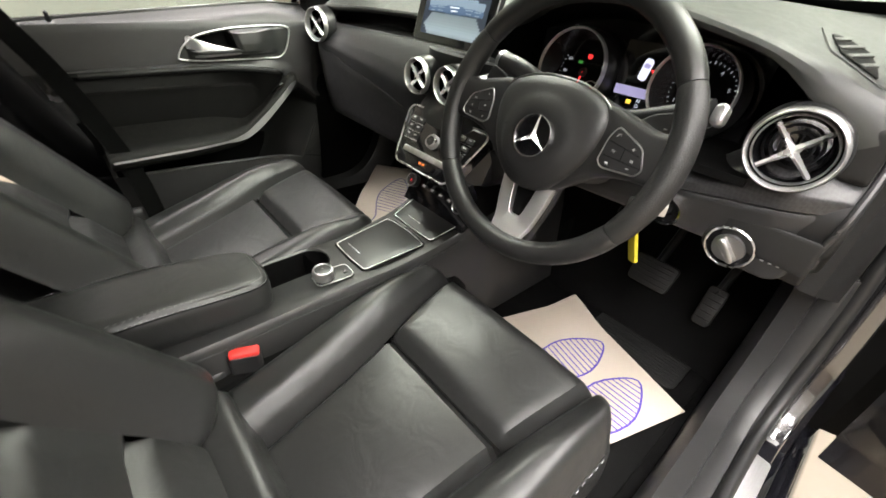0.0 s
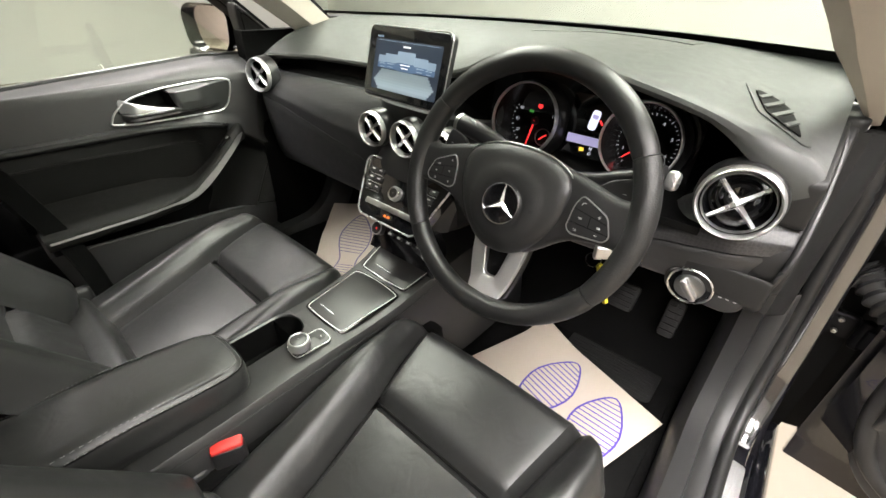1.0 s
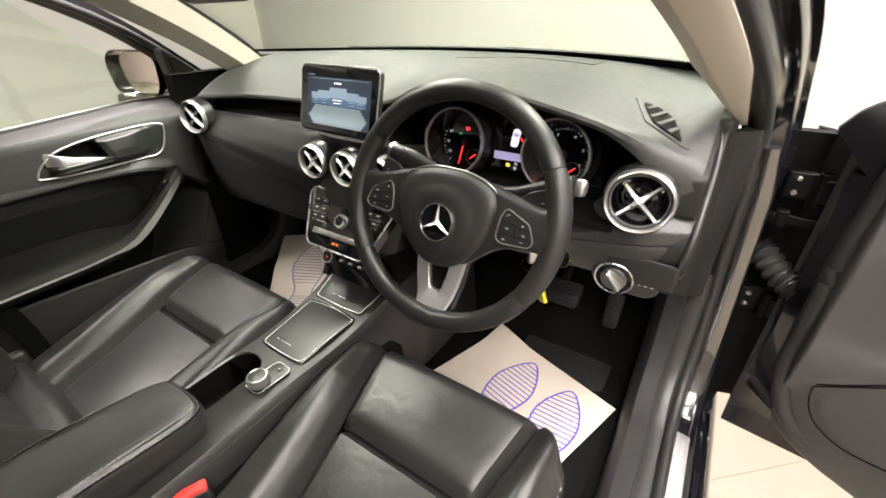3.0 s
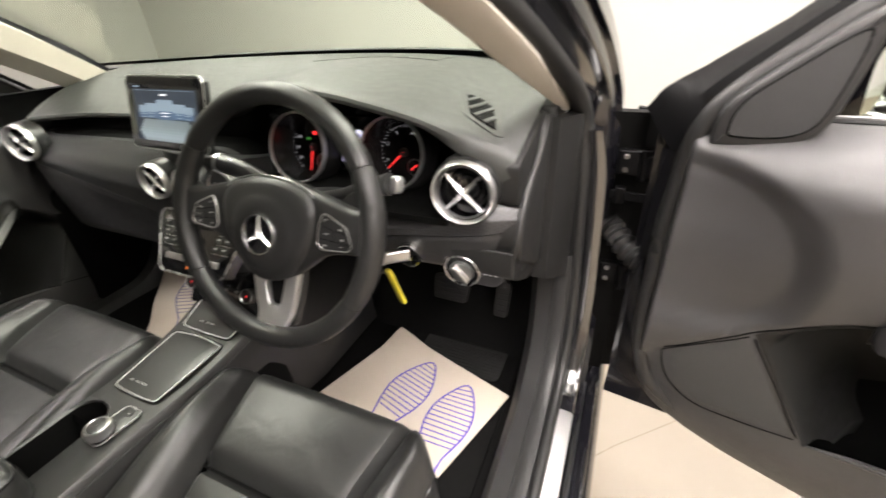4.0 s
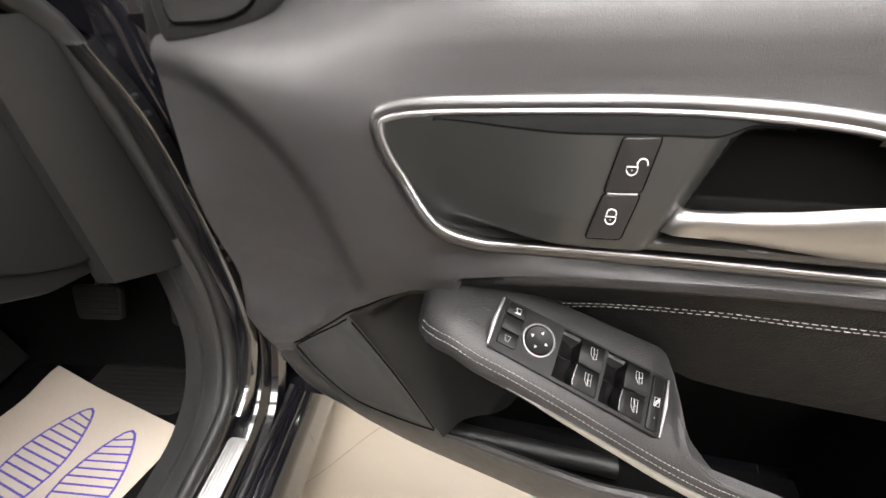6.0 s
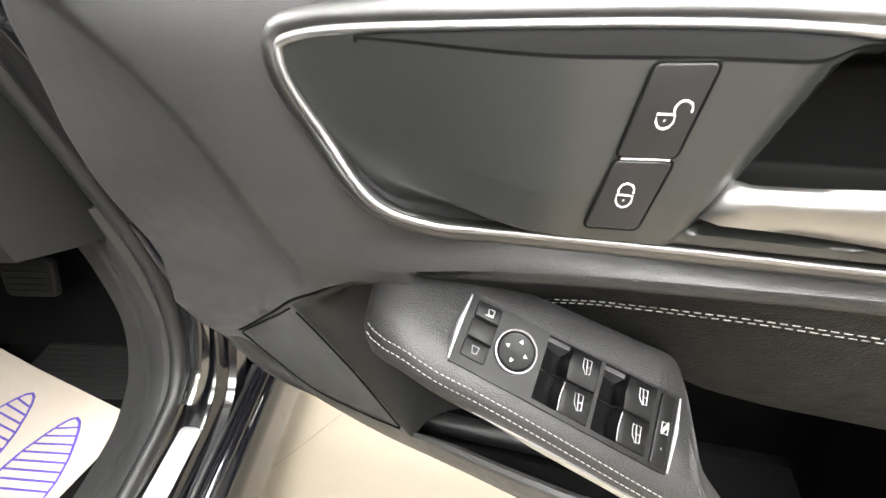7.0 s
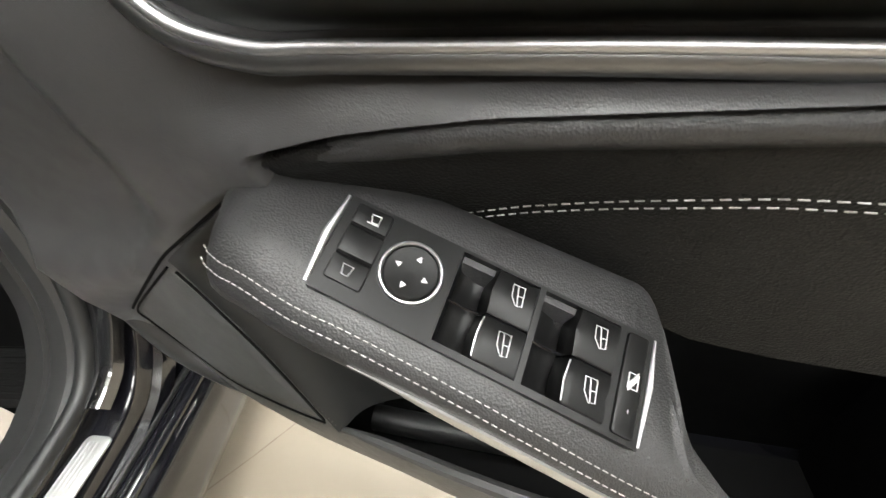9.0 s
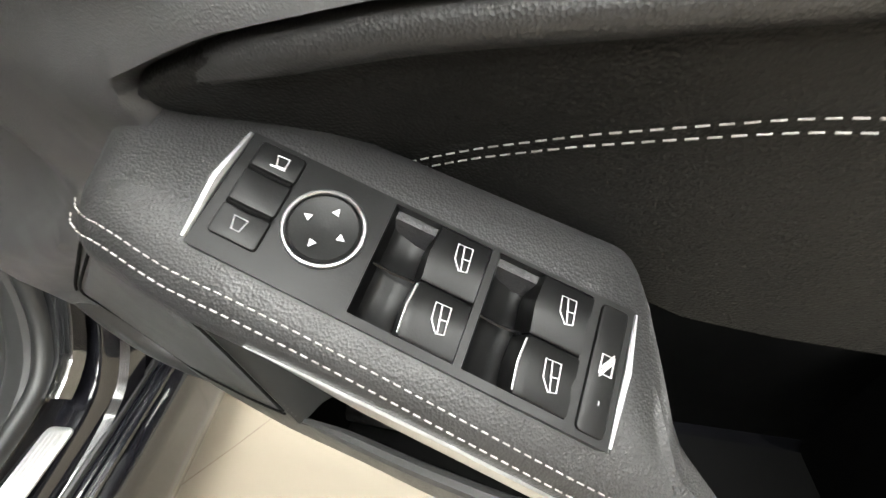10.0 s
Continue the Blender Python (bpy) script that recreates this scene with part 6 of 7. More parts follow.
    P("insert_roll", tube([Vector((u, WR(u) - 0.0065, ZR(u) - 0.0085)) for u in [(0.374 if driver else 0.350) + 0.546 * k / 50 for k in range(51)]], lambda s: 0.0030 + 0.0050 * ss(0, 0.12, s), 12), ARMLEATHER, "grained leather roll along the top of the insert")
    for dz in (0.0, -0.0048):
        line = [Vector((u, ins_w(u, ZST(u) + dz) + 0.0014, ZST(u) + dz)) for u in [(0.385 if driver else 0.452) - 1.0 * dz + (0.0029 if driver else 0.0025) * k for k in range(180)]]
        P("stitching", join(*[tube([line[i], line[i + 1] + (line[i + 1] - line[i]) * 0.25], 0.00038, 5) for i in range(0, 178, 2)]), STITCH if driver else DARKTHREAD, "pale double stitching" if driver else "dark double stitching")
    # armrest that slopes down and widens to the rear
    wo = lambda u: soft(u, [(0.335, 0.172), (0.35, 0.194), (0.40, 0.210), (0.56, 0.228), (0.7, 0.238), (1.05, 0.24)], 0.012)
    wi = lambda u: soft(u, [(0.335, 0.13), (0.56, 0.142), (0.568, 0.150), (0.577, 0.200), (0.60, 0.216), (0.66, 0.221), (0.80, 0.221), (0.86, 0.15), (1.05, 0.13)], 0.004)
    if not driver:
        wi = lambda u: soft(u, [(0.335, 0.150), (0.36, 0.172), (0.47, 0.190), (0.53, 0.190), (0.565, 0.168), (0.61, 0.152), (0.75, 0.148), (1.05, 0.146)], 0.012)
    zb = lambda u: soft(u, [(0.33, 0.730), (0.345, 0.752), (0.37, 0.760), (0.417, 0.7505), (0.60, 0.686), (0.72, 0.662), (1.05, 0.66)], 0.010)
    ztop = lambda u, w: zb(u) - 0.536 * (w - 0.151) - 0.0015 - 0.010 * ss(0.44, 0.62, u) * ss(0.19, 0.23, w)
    if not driver:
        zo_ = lambda u: soft(u, [(0.335, 0.752), (0.350, 0.758), (0.372, 0.748), (0.465, 0.675), (0.54, 0.625), (0.587, 0.611), (0.66, 0.607), (1.05, 0.605)], 0.012)
        ztop = lambda u, w: zo_(u) + 0.66 * (wo(u) - w)
    low = (lambda u: soft(u, [(0.36, 0.0015), (0.40, 0.004), (0.50, 0.012), (0.60, 0.019), (0.72, 0.0245)], 0.012)) if driver else (lambda u: 0.0245)
    rows = []
    us = [0.335 + 0.57 * lerp(k / 63, [(0, 0), (0.14, 0.032), (0.25, 0.10), (0.45, 0.38), (0.75, 0.48), (1, 1)]) for k in range(64)]
    us = sorted([u for u in us if not 0.416 < u < 0.424 and not 0.545 < u < 0.553] + [0.4185, 0.4205, 0.4225, 0.5465, 0.5485, 0.5505])
    for u in us:
        a, b = wi(u), wo(u)
        zi, zo = ztop(u, a), ztop(u, b)
        m0, m1 = a + 0.4 * (b - a), a + 0.6 * (b - a)
        sink = 0.0
        if driver:
            # hollow below the switch panel
            f = (u - 0.4111) / 0.1445
            if 0 <= f <= 1:
                m0, m1 = 0.1575 + 0.0154 * f, 0.1525 + 0.0154 * f + 0.0407 * (1.02 + 0.09 * f)
                sink = 0.016 * ss(0.4190, 0.4220, u) * (1 - ss(0.5470, 0.5500, u))
        rows.append([(u, a + 0.002, zo - 0.03), (u, a - 0.002, zi - 0.012), (u, a, zi - 0.004), (u, min(a + 0.006, m0 - 0.001), ztop(u, min(a + 0.006, m0 - 0.001))), (u, m0, ztop(u, m0)), (u, m0 + 0.0006, ztop(u, m0) - sink), (u, m1 - 0.0006, ztop(u, m1) - sink), (u, m1, ztop(u, m1)), (u, b - 0.014, ztop(u, b - 0.014)), (u, b - 0.007, ztop(u, b - 0.007) - 0.0015), (u, b - 0.001, zo - 0.006), (u, b, zo - 0.012), (u, b - 0.001, zo - 0.012 - 0.57 * low(u)), (u, b - 0.008, zo - 0.012 - 0.90 * low(u)), (u, a + 0.02, zo - 0.0115 - low(u))])
        if driver and u < 0.352:
            e = math.sqrt(max(0.0, 1 - ((0.352 - u) / 0.0171) ** 2))
            cw, cz = (a + b) / 2 + 0.006, (zi + zo) / 2 - 0.018
            rows[-1] = [(q[0], cw + (q[1] - cw) * (0.30 + 0.70 * e), cz + (q[2] - cz) * (0.15 + 0.85 * e)) for q in rows[-1]]
    P("armrest", rings(rows), ARMLEATHER if driver else INSERT, "padded leather door armrest", angle=50)
    for dw, dz in ((-0.0070, 0.0002), (-0.0022, -0.0008)):
        off = lambda u: dw + 0.0030 * ss(0.38, 0.55, u)
        line = [Vector((u, wo(u) + off(u), ztop(u, wo(u)) - 0.536 * min(0, off(u)) + dz - 0.0016 * ss(0.40, 0.55, u))) for u in [0.345 + 0.0038 * k for k in range(130)]]
        P("stitching", join(*[tube([line[i], line[i] * 0.38 + line[i + 1] * 0.62], 0.00033, 5) for i in range(0, 129)]), STITCH if driver else DARKTHREAD, "pale double stitching" if driver else "dark double stitching")
    def strip(a, b):
        if driver:
            u = 0.425 + 0.473 * a
            hgt = low(u) * ss(-0.02, 0.16, a)
            return u, wo(u) + 0.0012 - 0.0008 * (1 - ss(0, 0.1, a)) - 0.28 * hgt * b + 0.002 * math.sin(math.pi * b) * ss(0, 0.1, a), ztop(u, wo(u)) - 0.0115 - hgt * b
        u = 0.347 + 0.55 * a
        hgt = lerp(u, [(0.347, 0.004), (0.37, 0.018), (0.50, 0.022), (0.56, 0.014), (0.60, 0.0055), (0.9, 0.005)])
        return u, wo(u) + 0.0022 + 0.22 * hgt * b, ztop(u, wo(u)) - 0.0075 - hgt * b
    P("metal_strip", slab(strip, 60, 5, (0, -0.008, 0)), SILVER, "broad satin metal strip below the armrest")
    # speaker grille between the split line, the ridge and the lip
    ga, gb, gc, gd = Vector((0.114, 0.543)), Vector((0.214, 0.632)), Vector((0.322, 0.472)), Vector((0.178, 0.428))
    def gr(a, b):
        q = (ga.lerp(gb, a)).lerp(gd.lerp(gc, a), b) + Vector((-0.026, -0.022)) * math.sin(math.pi * b) * (1 - a)
        rnd = 0.0025 * min(1, 12 * min(a, 1 - a, b, 1 - b))
        return q.x, skin(min(q.x, ridge(q.y) - 0.001), q.y) + rnd, q.y
    P("speaker_grille", grid(gr, 24, 36), GRILLE, "fine perforated speaker grille")
    P("grille_rim", tube([Vector((p.x, skin(p.x, p.z) + 0.0008, p.z)) for p in curve([(0.216, 0, 0.638), (0.110, 0, 0.544), (0.100, 0, 0.515), (0.112, 0, 0.470), (0.135, 0, 0.440), (0.180, 0, 0.424), (0.25, 0, 0.441), (0.325, 0, 0.468)], 50)], 0.0012, 6), DEEP, "dark groove round the grille")
    P("split_line", tube([Vector((u, skin(u, ZSPLIT(u) + 0.0005) + 0.0008, ZSPLIT(u))) for u in [0.100 + 0.245 * k / 40 for k in range(41)]], 0.0014, 6), DEEP, "dark joint above the speaker cheek")
    P("ridge_groove", tube([Vector((ridge(z) - 0.0035, skin(ridge(z) - 0.004, z) + 0.0022, z)) for z in [0.636 - 0.160 * k / 16 for k in range(17)]], 0.0013, 6), DEEP)
    P("pocket_ridge", tube([Vector((ridge(z) + 0.002, skin(ridge(z) - 0.002, z) - 0.0015, z)) for z in [0.642 - 0.172 * k / 80 for k in range(81)]], lambda s: 0.0022 + (0.0007 if driver else 0.0) * math.cos(s * 2 * math.pi * 40), 8), DOORSKIN, "fine ribbed ridge beside the pocket")
    P("pocket_lip", tube([Vector((u, WLIP(u) - 0.004, ZLIP(u) - 0.002)) for u in [0.335 + 0.525 * k / 30 for k in range(31)]], lambda s: 0.006 * ss(-0.1, 0.15, s), 8), DOORSKIN, "rounded lip of the door pocket")
    if driver:
        e1, e2 = Vector((0.1445, 0.0154, -0.0592)), Vector((-0.0097, 0.0407, -0.0184))
        org = Vector((0.4161, 0.1548, 0.7508))
        nrm = e2.cross(e1).normalized()
        nrm = nrm if nrm.z > 0 else -nrm
        def S(a, b, h=0.0):
            """A point on the tilted switch panel: a along it, b across it, h above it."""
            return org + e1 * a + e2 * (b * (0.99 + 0.09 * a * b)) + nrm * h
        def block(nm, a0, a1, b0, b1, h0, h1, r, material, lab="", parent=None, bev=0.0006, tilt=0.0):
            """A low rounded block on the panel; tilt raises its front edge."""
            la, lb = e1.length, e2.length
            g = prism(rr((a1 - a0) * la, (b1 - b0) * lb, r, 4), h0, h1, bev)
            vs = [S((a0 + a1) / 2 + x / la, (b0 + b1) / 2 + y / lb, h - (tilt * x / la if h > h0 else 0)) for x, y, h in g[0]]
            return P(nm, (vs, g[1]), material, lab, parent)
        # the panel is one plate with two open wells
        al, bl = [0.0, 0.372, 0.624, 0.644, 0.890, 1.0], [0.0, 0.035, 0.965, 1.03]
        pv_, pf_, wf_ = [], [], []
        for h in (0.002, -0.011):
            pv_ += [tuple(S(a, b, h)) for b in bl for a in al]
        for r_ in range(3):
            for c_ in range(5):
                k = r_ * 6 + c_
                if r_ == 1 and c_ in (1, 3):
                    ring_ = [k, k + 1, k + 7, k + 6]
                    wf_ += [(ring_[q], ring_[(q + 1) % 4], ring_[(q + 1) % 4] + 24, ring_[q] + 24) for q in range(4)]
                else:
                    pf_.append((k, k + 1, k + 7, k + 6))
        rim_ = [0, 1, 2, 3, 4, 5, 11, 17, 23, 22, 21, 20, 19, 18, 12, 6]
        pf_ += [(rim_[q], rim_[(q + 1) % 16], rim_[(q + 1) % 16] + 24, rim_[q] + 24) for q in range(16)]
        sw = P("switch_panel", (pv_, pf_), SWITCHBLACK, "satin black switch panel with two open wells", angle=20)
        # well walls take the darker plastic, so they look shaded
        P("well_wall", (pv_, wf_), WELLSHADE, "walls of the wells, darkened for shade", sw, angle=20)
        for a, wd in ((-0.006, 0.0022), (1.004, 0.0015)):
            P("end_strip", tube([S(a, 0.02, 0.0018), S(a - 0.008 * (a < 0.5) + 0.004 * (a > 0.5), 0.5, 0.0026), S(a, 1.0, 0.0018)], lambda t, wd=wd: wd * (0.45 + 0.55 * math.sin(math.pi * t) ** 0.7), 8), TRIMCHROME, "bright end strip", sw)
        # memory keys: three flush keys with a thin lip between them
        for b0, b1 in ((0.045, 0.285), (0.305, 0.60), (0.625, 0.885)):
            block("memory_key", 0.030, 0.142, b0, b1, 0.0, 0.0034, 0.0016, SWITCHBLACK, "", sw)
        for b in (0.296, 0.612):
            P("key_bar", tube([S(0.036, b, 0.0036), S(0.088, b + 0.008, 0.0044), S(0.140, b, 0.0036)], 0.0011, 6), DEEP, "", sw)
        def ring_mark(nm, pts, r_, parent, loop=True, h=0.0042, material=MARK):
            P(nm, tube([S(a, b, h) for a, b in pts], r_, 4, loop), material, "", parent)
        ring_mark("symbol", [(0.080, 0.115), (0.108, 0.110), (0.108, 0.195), (0.088, 0.20)], 0.00034, sw, h=0.0037)
        ring_mark("symbol", [(0.074, 0.215), (0.110, 0.21)], 0.00034, sw, False, h=0.0037)
        ring_mark("symbol", [(0.068, 0.70), (0.100, 0.70), (0.094, 0.80), (0.076, 0.80)], 0.00034, sw, h=0.0037, material=GREYBAR)
        # mirror adjuster
        cpt = S(0.250, 0.49, 0.002)
        fmx = facing(cpt, e1, e2 if e1.cross(e2).dot(nrm) > 0 else -e2)
        mk = P("mirror_adjuster", place(lathe([(0.0130, 0.0), (0.0132, 0.0018), (0.0137, 0.0022), (0.0143, 0.0021), (0.0148, 0.0014), (0.0149, 0.0)], 48, True), fmx), TRIMCHROME, "round mirror adjuster with a silver ring", sw)
        P("adjuster_pad", place(lathe([(0.0131, -0.001), (0.0129, 0.0012), (0.0118, 0.0019), (0.008, 0.0014), (0.0005, 0.0011)], 40), fmx), SWITCHBLACK, "", mk)
        for k in range(4):
            tri_ = prism([(-0.0012, -0.0014), (0.0015, 0), (-0.0012, 0.0014)], 0.0019, 0.0021, 0)
            P("arrow", place(tri_, fmx @ Matrix.Rotation(radians(90 * k + 10), 4, "Z") @ Matrix.Translation((0.0072, 0, 0)) @ Matrix.Rotation(radians(0), 4, "Z")), MARK, "", mk)
        # window switches: rocker keys behind open finger wells
        for a0, sp in ((0.372, 0.525), (0.644, 0.535)):
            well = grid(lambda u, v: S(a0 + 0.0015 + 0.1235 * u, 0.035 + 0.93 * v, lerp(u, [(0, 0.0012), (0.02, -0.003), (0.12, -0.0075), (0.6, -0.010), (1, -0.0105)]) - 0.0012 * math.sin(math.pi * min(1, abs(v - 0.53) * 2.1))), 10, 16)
            # well floor is darkened in colour too, as shade
            w_ = P("switch_well", well, WELLSHADE, "finger well before the window switches, darkened for shade", sw)
            P("well_rib", tube([S(a0 + 0.004, sp + 0.012, -0.0022), S(a0 + 0.05, sp + 0.006, -0.0050), S(a0 + 0.115, sp, -0.0040)], 0.0007, 6), PIANO, "", w_)
            for low, b0, b1 in ((False, 0.042, sp - 0.008), (True, sp + 0.008, 0.960)):
                rows_ = []
                for i in range(13):
                    t = i / 12
                    a = a0 + 0.108 + 0.142 * t
                    h = lerp(t, [(0, -0.010), (0.02, -0.002), (0.05, 0.0022), (0.10, 0.0036 if low else 0.0026), (0.5, 0.0030 if low else 0.0024), (1, 0.0022)])
                    skew = 0.012 * (1 - t)
                    rows_.append([S(a, b0, -0.011), S(a, b0, h - 0.0006), S(a, b0 + 0.02, h), S(a + (-0.006 * (1 - t)), (b0 + b1) / 2, h - 0.0003), S(a, b1 - 0.02, h), S(a, b1, h - 0.0006), S(a, b1, -0.011)])
                ky = P("window_switch", rings(rows_), SWITCHBLACK, "black window switch with a white symbol", sw)
                if low:
                    P("key_edge", tube([S(a0 + 0.1165, b0 + 0.03, 0.0030), S(a0 + 0.1115, (b0 + b1) / 2, 0.0030), S(a0 + 0.1165, b1 - 0.02, 0.0030)], 0.00042, 5), CHROME, "thin bright edge", ky)
                am, bm_, hh = a0 + 0.190, (0.235 if not low else 0.735) + (0.02 if a0 > 0.5 else 0), (0.0036 if low else 0.0029)
                ring_mark("symbol", [(am - 0.020, bm_ - 0.105), (am + 0.017, bm_ - 0.110), (am + 0.021, bm_ + 0.085), (am + 0.002, bm_ + 0.100), (am - 0.016, bm_ + 0.02)], 0.00025, ky, True, hh)
                ring_mark("symbol", [(am - 0.004, bm_ - 0.10), (am + 0.006, bm_ + 0.09)], 0.00026, ky, False, hh)
                ring_mark("symbol", [(am - 0.002, bm_ + 0.0), (am + 0.018, bm_ - 0.01)], 0.00024, ky, False, hh)
        ck = block("child_lock_key", 0.915, 0.982, 0.055, 0.985, 0.0, 0.0034, 0.0018, SWITCHBLACK, "long black child lock key", sw)
        ring_mark("symbol", [(0.938, 0.44), (0.968, 0.44), (0.968, 0.58), (0.938, 0.58)], 0.00034, ck, True, 0.0036)
        for d in (-0.03, 0.0, 0.03):
            ring_mark("symbol", [(0.940, 0.57 + d), (0.966, 0.45 + d)], 0.00034, ck, False, 0.0037)
        ring_mark("symbol", [(0.952, 0.76), (0.953, 0.79)], 0.0003, ck, False, 0.0036, GREYBAR)
        # lock keys on the plate
        for o_, (cx, cz), op in (([(0.4812, 0.9128), (0.5010, 0.9134), (0.4955, 0.8815), (0.4752, 0.8808)], (0.4883, 0.8968), True), ([(0.4750, 0.8793), (0.4953, 0.8800), (0.4888, 0.8515), (0.4685, 0.8508)], (0.4812, 0.8660), False)):
            o_ = fillet(o_, 0.0024)
            pl = prism(o_, 0.185, 0.1962, 0.0006)
            lean_ = lambda z: -0.20 * (z - 0.862)
            lk = P("lock_key", ([(x, y2 + lean_(z2), z2) for x, z2, y2 in pl[0]], pl[1]), SMOOTHPLASTIC, "black door lock key", plate)
            P("key_gap", tube([Vector((x, 0.1955 + lean_(y), y)) for x, y in inset(o_, -0.0005)], 0.0006, 4, True), DEEP, "", lk)
            bodyo = [(-0.0030, 0.0), (0.0030, 0.0), (0.0029, -0.0026), (0.0018, -0.0044), (0.0, -0.0050), (-0.0018, -0.0044), (-0.0029, -0.0026)]
            P("symbol", tube([Vector((cx + a, 0.1964 + lean_(cz + b), cz + b)) for a, b in bodyo], 0.00044, 4, True), MARK, "", lk)
            sh = curve([(-0.0026, 0.0008, 0), (-0.0026, 0.0025, 0), (-0.0014, 0.0043, 0), (0.0005, 0.0047, 0), (0.0023, 0.0038, 0), (0.0029, 0.0023, 0), (0.0029, 0.0010, 0)], 16)
            P("symbol", tube([Vector((cx + q.x + (0.0050 if op else 0), 0.1964 + lean_(cz + q.y), cz + q.y)) for q in sh], 0.00044, 4), MARK, "", lk)
            P("symbol", tube([Vector((cx, 0.1964 + lean_(cz), cz - 0.0018)), Vector((cx, 0.1964 + lean_(cz), cz - 0.0033))], 0.00044, 4), MARK, "", lk)
        P("key_bar", tube([Vector((0.4768, 0.1962 - 0.0036, 0.8801)), Vector((0.4938, 0.1962 - 0.0036, 0.8808))], 0.0005, 4), GREYBAR, "thin grey line between the lock keys", plate)
    else:
        sz = lambda u, w: ztop(u, w) + 0.002
        wk = P("window_switch", tube([Vector((u, 0.195, sz(u, 0.195))) for u in (0.392, 0.405, 0.420, 0.432)], 0.0095, 10, flat=0.45), PIANO, "single gloss black window switch")
        P("switch_tip", tube([Vector((u, 0.195, sz(u, 0.195) + 0.005)) for u in (0.396, 0.404)], 0.004, 8, flat=0.5), SILVER, "bright tip of the switch", wk)
    return d

GRILLE = mat("perforated_grille", (0.030, 0.0305, 0.030), 0.5, grain=430, bump=0.7, kind="weave")
door("driver_door", pose(0.90, 0.27, 0, 0, 0, -8), -1, True, "open black car door with leather armrest and window switches")
pas = door("passenger_door", pose(-0.865, 0.275, -0.018) @ pose(0, 0, 0, 0.6, 0, 0) @ pose(0, 0, 0, 0, 0, -90), 1, False, "closed black car door with chrome-trimmed inner handle")

part("lock_pin", place(lathe([(0.0055, -0.010), (0.0050, 0.012), (0.0040, 0.0155), (0.0005, 0.016)], 14), pas.matrix_basis.inverted() @ pose(-0.742, -0.640, 0.900, 0, 35, 0)), SMOOTHPLASTIC, pas, "small black lock pin")

# ---- door mirrors, each a thing on its door ----
def wing_mirror(at, label, wd=0.21):
    m = thing("door_mirror", label, "wing mirror", at, "door mirrors")
    sh = []
    for sc, z in ((0.55, -0.10), (0.80, -0.085), (0.95, -0.05), (1.0, 0.0), (1.0, 0.020), (0.975, 0.026), (0.94, 0.024), (0.91, 0.0)):
        sh.append([(x * sc, y * sc, z) for x, y in rr(wd, 0.15, 0.05, 6, 0.86)])
    part("housing", rings(sh), PAINT, m, "gloss black mirror housing")
    part("mirror_glass", prism(rr(wd - 0.018, 0.136, 0.042, 6, 0.86), -0.004, 0.003, 0.0006), MIRROR, m, "reflecting mirror glass")
    part("foot", tube([Vector((-0.07, -0.05, -0.05)), Vector((-0.13, -0.09, -0.06)), Vector((-0.19, -0.10, -0.07))], 0.024, 10, flat=0.7), PAINT, m)
    return m
wing_mirror(facing((-0.99, 0.035, 0.99), (1, 0.38, 0), (0, 0.03, 1)), "black door mirror beside the closed passenger window")
wing_mirror(facing((1.195, 0.335, 1.028), (0.72, 0.69, 0.10), (-0.09, -0.07, 1)), "black door mirror on the open driver door", 0.17)

# ---- rear-view mirror ----
rv = thing("rear_view_mirror", "black interior rear-view mirror", "mirror", pose(-0.045, -0.215, 1.212, 0, 0, 0))
part("mirror_case", place(prism(rr(0.25, 0.065, 0.028, 6), -0.02, 0.012, 0.006), facing((0, 0, 0), (1, -0.15, 0), (0, 0.2, 1))), SMOOTHPLASTIC, rv)
part("mirror_face", place(prism(rr(0.226, 0.043, 0.020, 6), 0.0, 0.013, 0.0005), facing((0, 0, 0), (1, -0.15, 0), (0, 0.2, 1))), MIRROR, rv)
part("mirror_stem", tube([Vector((0.02, 0.02, 0.0)), Vector((0.035, 0.045, 0.05)), Vector((0.045, 0.05, 0.125))], 0.014, 8), SMOOTHPLASTIC, rv)

# ---- paper floor sheets with printed soles ----
def sole(parent, cx, cy, ang, ink, length=0.37, flip=1, at=Matrix.Identity(4), wide=0.95):
    """A shoe print: an outline with hatching across the ball and the heel."""
    shape = [(0.0, 0.0), (0.02, 0.020), (0.06, 0.032), (0.13, 0.0385), (0.22, 0.037), (0.32, 0.0325), (0.40, 0.0345), (0.48, 0.045), (0.56, 0.055), (0.65, 0.0605), (0.73, 0.0595), (0.82, 0.0495), (0.90, 0.0345), (0.95, 0.023), (0.985, 0.012), (1.0, 0.0)]
    half = lambda t: wide * lerp(t, shape)
    mid = lambda t: flip * (0.004 * math.sin(math.pi * t) + 0.006 * t * t)
    m = at @ pose(cx, cy, 0, 0, 0, ang)
    ts = [0, 0.008, 0.02, 0.04, 0.06] + [0.1 + 0.025 * k for k in range(33)] + [0.925, 0.95, 0.97, 0.985, 0.995, 1.0]
    edge = [(mid(t) + half(t), (t - 0.5) * length) for t in ts] + [(mid(t) - half(t), (t - 0.5) * length) for t in ts[-2:0:-1]]
    sp = part("sole_outline", place(tube([Vector((x, y, 0.0008)) for x, y in edge], 0.0024, 4, True, flat=0.2), m), ink, parent, "printed shoe sole outline")
    for t in [0.475 + 0.0395 * k for k in range(13)] + [0.045 + 0.038 * k for k in range(7)]:
        h = half(t) - 0.0005
        y = (t - 0.5) * length
        part("print_line", place(tube([Vector((mid(t) - h, y + 0.004 * flip, 0.0008)), Vector((mid(t) + h, y - 0.004 * flip, 0.0008))], 0.0017, 4, flat=0.2), m), ink, sp)

